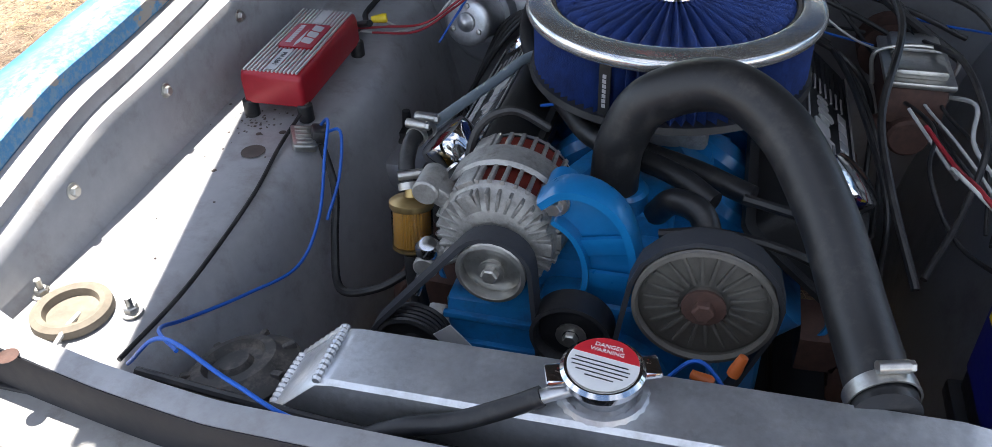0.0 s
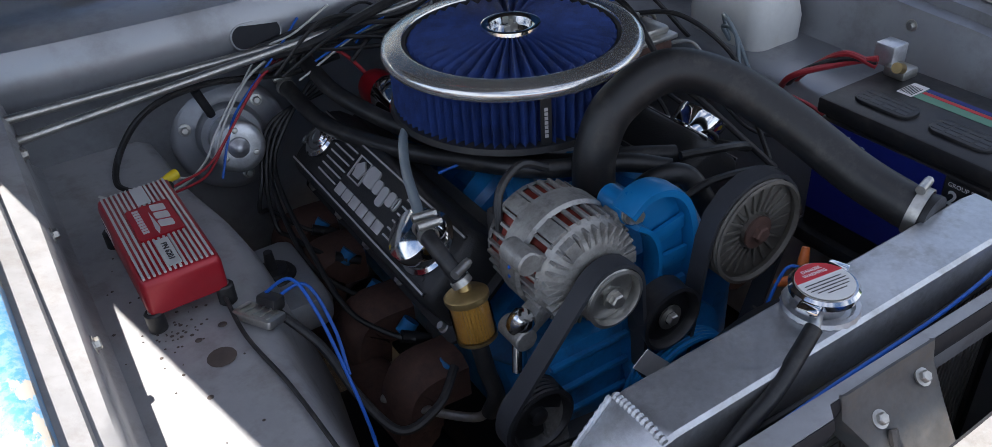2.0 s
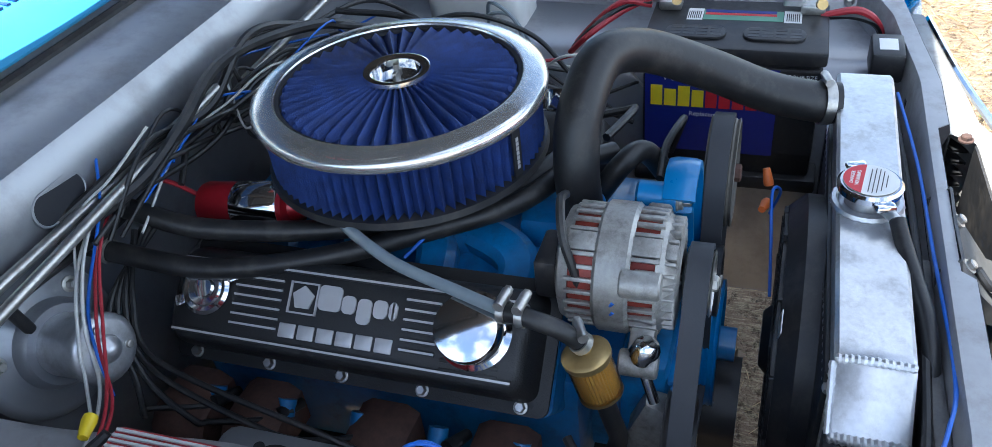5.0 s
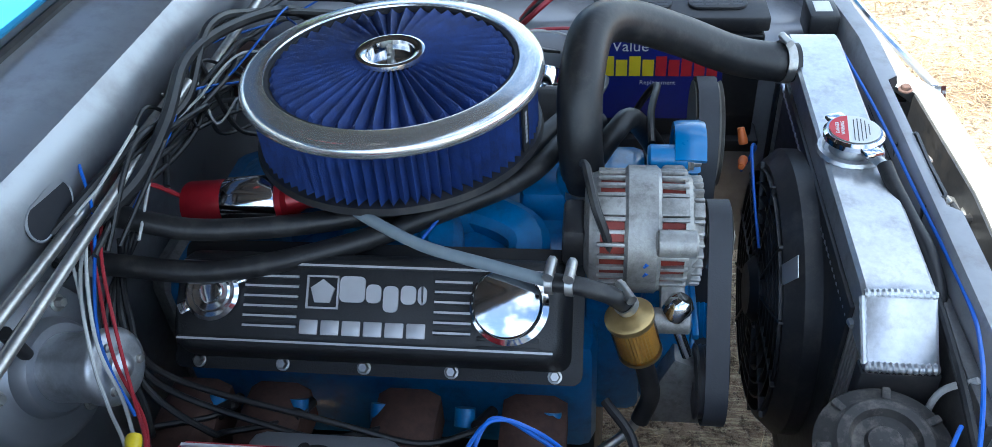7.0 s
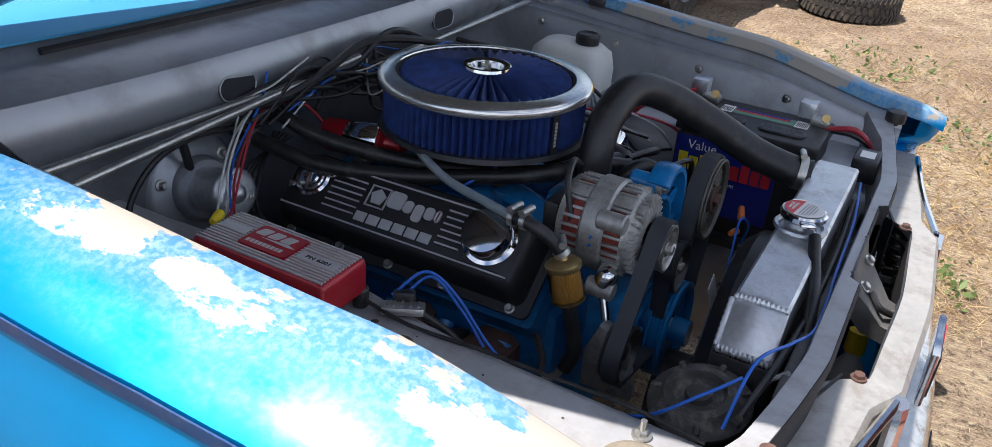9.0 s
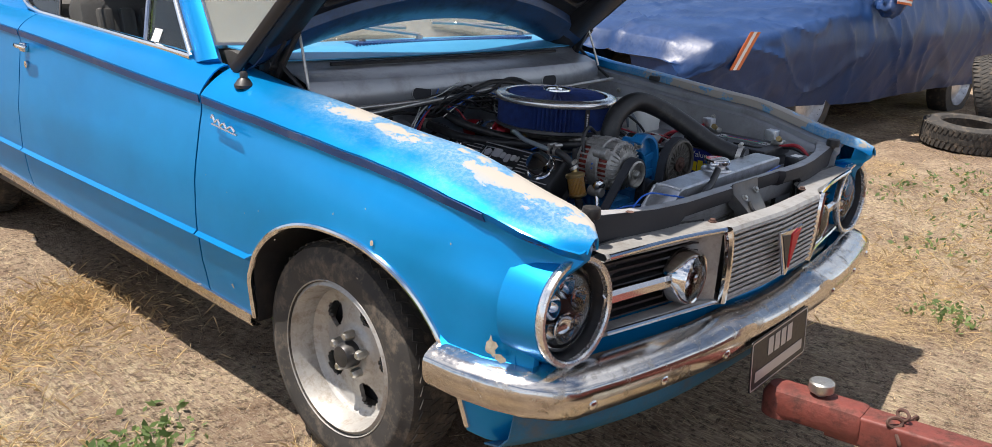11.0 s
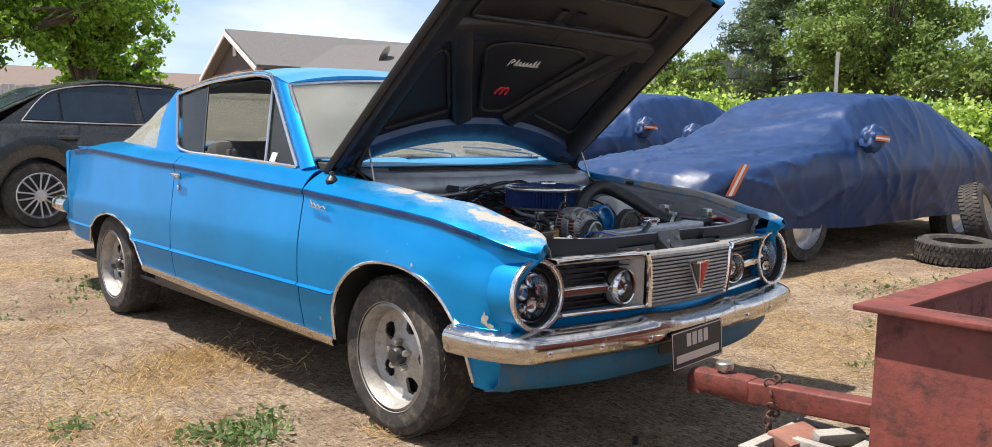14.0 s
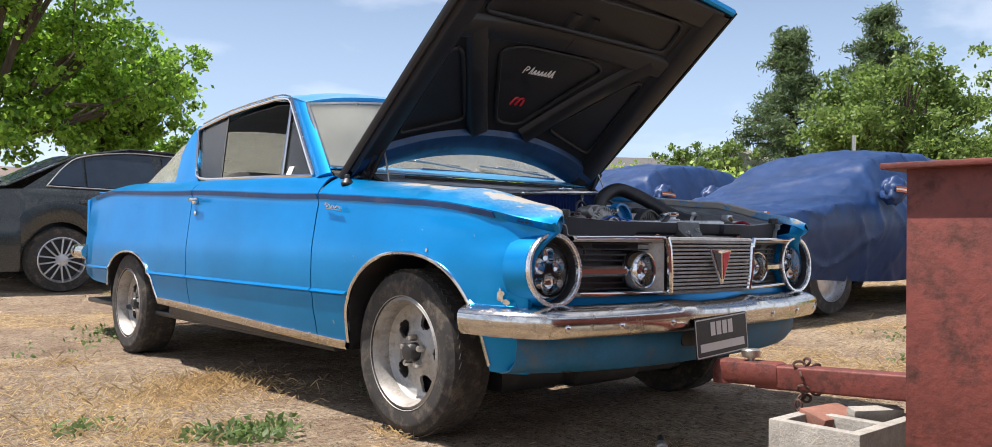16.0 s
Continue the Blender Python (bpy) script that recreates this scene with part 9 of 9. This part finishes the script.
            part("reflective_strap", thicken(bm, 0.003), mm, t, "orange and white reflective strap")
    for a in (0.98, 3.58):
        for s in (-1, 1):
            p = CA + CD * a + CN * (0.86 + s * 0.72)
            m = Matrix.Translation((p.x, p.y, gz(4.5, 1) + 0.30)) @ Vector((CN.x * s, CN.y * s, 0)).to_track_quat("Z", "Y").to_matrix().to_4x4()
            bm = B()
            lathe(bm, [(0.19, -0.08), (0.29, -0.085), (0.305, -0.05), (0.305, 0.05), (0.29, 0.085), (0.205, 0.09), (0.19, 0.06), (0.19, -0.08)], m, 40)
            wh = part("wheel", bm, M_TYRE, t, "black tyre with a slotted wheel")
            bm = B()
            lathe(bm, [(0.2, 0.092), (0.195, 0.07), (0.17, 0.03), (0.13, 0.05), (0.06, 0.06), (0, 0.06)], m, 32)
            part("rim", bm, M_ALU, wh)
    return t


cc = covered_car("car under a wrinkled navy blue cover, standing on the dirt")
c2 = copy_thing(cc, Matrix.Translation(cc.location + Vector((0.75, 2.9, 0.08))))
tagged(c2, "second car under a navy blue cover beside the hedge")


# ---- dark sedan behind ----
def build_sedan():
    ox, oy, oz = -1.32, 6.2, gz(0, 6.3)
    t = thing("sedan", (1.0, 7.0, oz), "dark green-black four-door sedan parked behind the blue car", "car")
    arches = ((1.08, 0.36, 0.66), (3.72, 0.36, 0.66))
    beltz = [(0.0, 0.86), (0.3, 0.93), (1.0, 0.955), (3.2, 0.93), (4.2, 0.84), (4.6, 0.70)]
    for s in (0, 1):
        yy = oy + s * 1.72
        d = -1 if s == 0 else 1
        bm = B()
        rows = []
        ys = sorted([4.6 * k / 60 for k in range(61)] + [c + u * w for c, w, _ in arches for u in (-1, -0.99, -0.95, 0.95, 0.99, 1)])
        for x in ys:
            lo = 0.2
            for c, w, top in arches:
                u = (x - c) / w
                if abs(u) < 1:
                    lo = 0.2 + (top - 0.2) * math.sqrt(1 - u * u)
            hi = lerp_table(beltz, x)
            tp = 0.16 * max(0, 1 - x / 0.4) ** 2 + 0.2 * max(0, (x - 4.1) / 0.5) ** 2
            rows.append([(ox + x, yy - d * (tp + off), oz + lo + (hi - lo) * q) for q, off in ((0, 0.05), (0.15, 0.02), (0.4, 0.0), (0.6, 0.0), (0.62, 0.008), (0.85, 0.02), (1, 0.06))])
        grid(bm, rows)
        part("body_side", thicken(bm, 0.01), M_BLACKCAR, t)
        # greenhouse side: glass in a dark frame
        bm = B()
        outline = [(0.72, 0.93), (1.35, 0.95), (3.35, 0.93), (2.75, 1.29), (2.35, 1.375), (1.75, 1.385), (1.25, 1.30)]
        mm = Matrix(((1, 0, 0, ox), (0, 0.22 * -d, 0, 0), (0, 1, 0, oz), (0, 0, 0, 1)))
        V = [bm.verts.new((ox + x, yy - d * (0.06 + (z - 0.93) * 0.42), oz + z)) for x, z in outline]
        bm.faces.new(V)
        part("upper_side", thicken(bm, 0.02), M_BLACKCAR, t)
        for nm, pane in (("quarter_glass", [(0.98, 1.0), (1.28, 0.99), (1.28, 1.26), (1.12, 1.17)]), ("rear_door_glass", [(1.31, 0.99), (1.98, 0.985), (1.95, 1.33), (1.72, 1.34), (1.31, 1.27)]), ("front_door_glass", [(2.07, 0.985), (3.0, 0.975), (2.62, 1.27), (2.35, 1.325), (2.05, 1.33)])):
            bm = B()
            bm.faces.new([bm.verts.new((ox + x, yy - d * (0.06 - 0.016 + (z - 0.93) * 0.42), oz + z)) for x, z in pane])
            w = part(nm, thicken(bm, 0.006), M_DARKGLASS, t, "dark reflective side window")
        bm = B()
        tube(bm, [(ox + x, yy - d * (0.042 + (z - 0.93) * 0.42), oz + z) for x, z in ((0.95, 0.985), (1.6, 0.975), (3.02, 0.965))], 0.006, 6, 4)
        tube(bm, [(ox + x, yy - d * (0.042 + (z - 0.93) * 0.42), oz + z) for x, z in ((0.95, 0.985), (1.12, 1.18), (1.3, 1.29), (1.75, 1.355), (2.3, 1.345))], 0.006, 6, 4)
        part("window_trim", bm, M_ALU, t)
        bm = B()
        box(bm, ox + 1.22, ox + 1.42, min(yy, yy + d * 0.03), max(yy, yy + d * 0.03), oz + 0.82, oz + 0.86, 0.01)
        part("door_handle", bm, M_BLACKCAR, t)
        bm = B()
        tube(bm, [(ox + x, yy + d * 0.002, oz + z) for x, z in ((1.30, 0.93), (1.22, 0.75), (1.48, 0.5), (1.55, 0.25))], 0.004, 6, 6)
        tube(bm, [(ox + x, yy + d * 0.002, oz + z) for x, z in ((2.02, 0.93), (2.02, 0.6), (2.04, 0.25))], 0.004, 6, 6)
        islands("door_seam", bm, M_RUBBER, t)
    bm = B()
    rows = []
    for x, z, h in ((0.02, 0.6, 0.66), (0.04, 0.84, 0.68), (0.12, 0.92, 0.72), (0.62, 0.98, 0.76), (1.25, 1.30, 0.66), (1.75, 1.40, 0.64), (2.35, 1.39, 0.64), (2.75, 1.31, 0.66), (3.4, 0.96, 0.76), (4.2, 0.86, 0.74), (4.55, 0.72, 0.66), (4.6, 0.4, 0.62)):
        rows.append([(ox + x, oy + 0.86 + h * q, oz + z + 0.02 * (1 - q * q)) for q in (-1, -0.6, 0, 0.6, 1)])
    grid(bm, rows)
    part("body_top", thicken(bm, 0.01), M_BLACKCAR, t)
    bm = B()
    grid(bm, [[(ox + x, oy + 0.86 + 0.62 * q, oz + z + 0.03 * (1 - q * q)) for q in (-1, -0.5, 0, 0.5, 1)] for x, z in ((0.68, 1.02), (0.95, 1.165), (1.2, 1.29))])
    part("rear_screen", thicken(bm, 0.006), M_DARKGLASS, t)
    for x in (1.08, 3.72):
        for s in (0, 1):
            d = -1 if s == 0 else 1
            m = Matrix.Translation((ox + x, oy + s * 1.72 - d * 0.10, oz + 0.30)) @ Vector((0, d, 0)).to_track_quat("Z", "Y").to_matrix().to_4x4()
            bm = B()
            lathe(bm, [(0.2, -0.08), (0.29, -0.085), (0.305, -0.05), (0.305, 0.05), (0.29, 0.085), (0.215, 0.09), (0.2, 0.06), (0.2, -0.08)], m, 40)
            wh = part("wheel", bm, M_TYRE, t, "black tyre with a spoked alloy rim")
            bm = B()
            lathe(bm, [(0.214, 0.09), (0.205, 0.095), (0.196, 0.085), (0.19, 0.03)], m, 40)
            for k in range(7):
                for o in (-7, 7):
                    mm = m @ Matrix.Rotation(2 * math.pi * k / 7 + radians(o), 4, "Z")
                    bar(bm, [mm @ Vector((0.045, 0, 0.082)), mm @ Vector((0.12, 0.012 * (1 if o > 0 else -1), 0.086)), mm @ Vector((0.2, 0.03 * (1 if o > 0 else -1), 0.084))], 0.016, 0.018, m.to_3x3() @ Vector((0, 0, 1)))
            lathe(bm, [(0.055, 0.07), (0.055, 0.088), (0.03, 0.092), (0, 0.092)], m, 24)
            part("rim", bm, M_ALU, wh, "bright spoked alloy rim")
            bm = B()
            lathe(bm, [(0.2, 0.03), (0, 0.03)], m, 24)
            part("wheel_well", bm, M_BLACKPLASTIC, wh)
            bm = B()
            yw = oy + s * 1.72 - d * 0.24
            box(bm, ox + x - 0.42, ox + x + 0.42, yw - 0.01, yw + 0.01, oz + 0.2, oz + 0.72, 0.004)
            part("wheel_house", bm, M_BLACKPLASTIC, t)


build_sedan()

# ---- trailer and its tongue on a block ----
tr = thing("trailer", (0, -3.0, 0.3), "rusty red steel box trailer with a tongue", "trailer")
bm = B()
box(bm, -1.160, -1.152, -4.3, -1.862, 0.30, 0.852, 0.002)
part("side_wall", bm, M_REDSTEEL, tr, "rusty dull red steel side")
bm = B()
box(bm, -1.152, 1.1, -1.870, -1.862, 0.30, 0.852, 0.002)
part("front_wall", bm, M_REDSTEEL, tr)
bm = B()
box(bm, 1.1, 1.108, -4.3, -1.862, 0.30, 0.852, 0.002)
part("far_wall", bm, M_REDSTEEL, tr)
bm = B()
box(bm, -1.16, 1.1, -4.3, -1.862, 0.30, 0.306)
part("trailer_floor", bm, M_REDSTEEL, tr)
bm = B()
box(bm, -1.185, -1.12, -4.3, -1.83, 0.846, 0.856, 0.002)
box(bm, -1.12, 1.13, -1.895, -1.83, 0.8462, 0.8558, 0.002)
part("rim_flange", bm, M_REDSTEEL, tr, "folded red steel rim")
bm = B()
M_t = frame_m((-0.085, -0.83, 0.29), (0.07, -1, 0.045), (1, 0.07, 0))
prism(bm, rrect(0.075, 0.075, 0.008), 0.0, 1.15, M_t @ Matrix(((0, 0, 1, 0.12), (1, 0, 0, 0), (0, 1, 0, 0), (0, 0, 0, 1))))
part("tongue", bm, M_REDSTEEL, tr, "square red steel tongue")
bm = B()
box(bm, -0.01, 0.20, -0.045, 0.045, -0.03, 0.045, 0.018, M_t)
lathe(bm, [(0, -0.03), (0.045, -0.03), (0.045, 0.02), (0.03, 0.045), (0, 0.05)], M_t @ pose(0.0, 0, 0), 20)
cp = part("coupler", bm, M_REDSTEEL, tr, "worn red coupler")
bm = B()
lathe(bm, [(0, 0.04), (0.012, 0.04), (0.012, 0.055), (0.028, 0.056), (0.03, 0.062), (0.03, 0.078), (0.026, 0.082), (0, 0.082)], M_t @ pose(0.09, 0, 0), 12)
part("jack_knob", bm, M_STEEL, cp)
bm = B()
for k in range(9):
    a = math.pi * 2 * k / 9
    c = M_t @ Vector((0.275 + 0.012 * math.sin(k * 1.7), 0.052 * math.cos(a), 0.058 * math.sin(a) - 0.005))
    q = axis_m(c, (math.cos(k * 1.3), math.sin(k * 1.3), 0.4))
    ring = [q @ Vector((0.017 * math.cos(b * math.pi / 6), 0.011 * math.sin(b * math.pi / 6), 0)) for b in range(13)]
    tube(bm, ring, 0.0042, 6, 2)
for k in range(4):
    c = M_t @ Vector((0.27 + 0.006 * k, -0.056, -0.075 - 0.022 * k))
    q = axis_m(c, (math.cos(k * 1.5), math.sin(k * 1.5), 0.1))
    ring = [q @ Vector((0.011 * math.cos(b * math.pi / 6), 0.017 * math.sin(b * math.pi / 6), 0)) for b in range(13)]
    tube(bm, ring, 0.0042, 6, 2)
part("safety_chain", bm, M_RUST, tr, "rusty safety chain")

bl = B()
g0 = 0.03
x0, x1, y0, y1, zt = -0.40, -0.01, -1.43, -1.17, 0.235
for a in ((x0, x1, y0, y0 + 0.035), (x0, x1, y1 - 0.035, y1), (x0, x0 + 0.035, y0 + 0.03, y1 - 0.03), (x1 - 0.035, x1, y0 + 0.03, y1 - 0.03), (-0.225, -0.19, y0 + 0.03, y1 - 0.03)):
    box(bl, *a, g0, zt, 0.004, None)
solo("concrete_block", bl, M_CONCRETE, "rough hollow concrete block under the tongue", "block")
bm = B()
box(bm, -0.09, 0.09, -0.045, 0.045, 0, 0.055, 0.006, pose(-0.17, -1.225, 0.185, 14, 0, -8))
solo("brick", bm, M_BRICK, "broken red brick on the concrete block", "brick")
bm = B()
box(bm, -0.08, 0.08, -0.02, 0.02, 0, 0.04, 0.004, pose(-0.10, -1.33, 0.215, 10, 0, -30))
solo("concrete_chip", bm, M_CONCRETE, "grey concrete piece on the block", "block")

# yellow vehicle in the distance, a red crate beside it
bm = B()
box(bm, 10.0, 14.2, -1.1, 0.72, 0.50, 1.35, 0.12)
box(bm, 10.9, 14.1, -1.0, 0.62, 1.3, 1.95, 0.15)
yv = solo("yellow_van", bm, M_YELLOWCAR, "faded yellow vehicle at the end of the yard", "van")
for x in (10.9, 13.3):
    bm = B()
    cyl(bm, (x, 0.60, 0.5), (x, 0.74, 0.5), 0.32, bev=0.03)
    part("wheel", bm, M_TYRE, yv)
bm = B()
box(bm, 9.4, 9.75, 0.78, 1.08, gz(9.5, 0.9), gz(9.5, 0.9) + 0.38, 0.03)
solo("red_crate", bm, M_REDPRINT, "red crate on the dirt", "crate")

# ---- straw, weeds, stones ----
def scatter(n, x0, x1, y0, y1, keep):
    out = []
    while len(out) < n:
        x, y = rng.uniform(x0, x1), rng.uniform(y0, y1)
        if keep(x, y):
            out.append((x, y))
    return out


def straw_patch(name, pts, lmin, lmax, w, tilt, material, label):
    verts, faces = [], []
    for x, y in pts:
        a, l = rng.uniform(0, 2 * math.pi), rng.uniform(lmin, lmax)
        e = abs(rng.normal(0, tilt))
        c, s = math.cos(a), math.sin(a)
        z = gz(x, y) + rng.uniform(0.001, 0.008)
        ca, sa = math.cos(e), math.sin(e)
        k = len(verts)
        verts += [(x - s * w, y + c * w, z), (x + s * w, y - c * w, z), (x + c * l * ca * 0.6 + s * w * 0.7, y + s * l * ca * 0.6 - c * w * 0.7, z + l * sa * 0.75), (x + c * l * ca, y + s * l * ca, z + l * sa * 0.9), (x + c * l * ca * 0.6 - s * w * 0.7, y + s * l * ca * 0.6 + c * w * 0.7, z + l * sa * 0.75)]
        faces.append((k, k + 1, k + 2, k + 3, k + 4))
    return soup(name, verts, faces, material, label, "grass")


def strawy(x, y):
    return noise.noise((x * 0.8, y * 0.8, 4.0)) + 0.5 * noise.noise((x * 2.6, y * 2.6, 8.0)) > rng.uniform(0.05, 0.45)


straw_patch("straw", scatter(115000, -3.2, 4.8, -2.4, 5.5, strawy), 0.012, 0.045, 0.0009, 0.10, M_STRAW, "dry straw strewn over the dirt")
straw_patch("loose_straw", scatter(26000, -3.2, 4.8, -2.4, 5.5, lambda x, y: True), 0.012, 0.05, 0.0009, 0.10, M_STRAW, "single dry stalks on the bare dirt")
straw_patch("far_straw", scatter(40000, -4, 12, -4, 10, lambda x, y: (x > 4.7 or y > 5.4 or x < -3.1) and strawy(x, y)), 0.03, 0.09, 0.0022, 0.15, M_STRAW, "dry straw farther out in the yard")
tuft = []
for cx, cy, r, n in ((-0.90, 1.42, 0.10, 420), (-0.98, 1.25, 0.22, 700), (-1.18, 1.14, 0.12, 260), (-1.6, 0.9, 0.25, 420), (-1.45, 0.5, 0.12, 260), (-0.80, 0.03, 0.05, 90), (-1.24, 2.42, 0.12, 120), (-1.5, 1.6, 0.25, 240), (3.2, -0.7, 0.5, 700), (2.4, -0.9, 0.4, 500), (4.0, -1.3, 0.6, 800), (1.9, -0.7, 0.35, 400)):
    for _ in range(n * 2):
        tuft.append((cx + rng.normal(0, r), cy + rng.normal(0, r)))
straw_patch("dry_grass", tuft, 0.02, 0.075, 0.0009, 0.45, M_STRAW, "tufts of dry yellow grass")
weed = []
for cx, cy, r, n in ((-1.19, 0.30, 0.065, 300), (-1.30, 0.38, 0.06, 160), (-1.06, 0.42, 0.05, 60), (-1.64, 0.75, 0.06, 90), (-0.68, 3.52, 0.12, 140), (-0.8, 3.2, 0.1, 80), (-1.24, 2.9, 0.1, 40), (1.56, -0.79, 0.07, 120), (2.96, -0.65, 0.16, 160), (3.76, -0.34, 0.22, 200), (2.3, -0.5, 0.1, 70), (3.3, 0.0, 0.15, 90), (0.4, 5.3, 0.3, 200), (-1.2, 5.6, 0.2, 120), (-0.45, 0.72, 0.04, 30)):
    for _ in range(n):
        weed.append((cx + rng.normal(0, r), cy + rng.normal(0, r)))
v, f = leaf_cloud([(x, y, gz(x, y) + 0.02) for x, y in weed], (0.012, 0.012, 0.012), int(len(weed) * 0.9), 0.033, 0.5)
soup("weeds", v, f, M_WEED, "low green weeds in the dirt", "weeds")
verts, faces = [], []
for x, y in scatter(11000, -3.2, 5.5, -2.5, 5.5, lambda x, y: True):
    r = rng.uniform(0.002, 0.007) * (2.8 if rng.uniform() > 0.97 else 1)
    z = gz(x, y)
    k = len(verts)
    pts = [(r, 0, 0), (0, r * rng.uniform(0.7, 1.2), 0), (-r, 0, 0), (0, -r * rng.uniform(0.7, 1.2), 0), (r * 0.2, r * 0.1, r * rng.uniform(0.5, 1))]
    verts += [(x + a, y + b, z + c) for a, b, c in pts]
    faces += [(k, k + 1, k + 4), (k + 1, k + 2, k + 4), (k + 2, k + 3, k + 4), (k + 3, k, k + 4)]
soup("pebbles", verts, faces, mat("small_stones", (0.22, 0.175, 0.13), 0.85, var=0.4, scale=30), "small stones scattered on the dirt", "stones")

# ---- black hose end lying on the dirt ahead of the car ----
hz = gz(-0.26, -0.69)
bm = B()
lathe(bm, [(0, 0), (0.012, 0), (0.013, 0.004), (0.013, 0.15), (0, 0.15)], axis_m((-0.30, -0.73, hz + 0.018), (0.62, 0.5, 0.0)), 16)
nozzle = solo("hose_nozzle", bm, M_RUBBER, "short black hose end lying on the dirt", "hose end")
bm = B()
lathe(bm, [(0, 0), (0.018, 0), (0.02, 0.004), (0.02, 0.045), (0.015, 0.05), (0, 0.05)], axis_m((-0.31, -0.738, hz + 0.02), (0.62, 0.5, 0.0)), 16)
part("nozzle_collar", bm, M_CASTALU, nozzle, "dull grey ribbed collar")
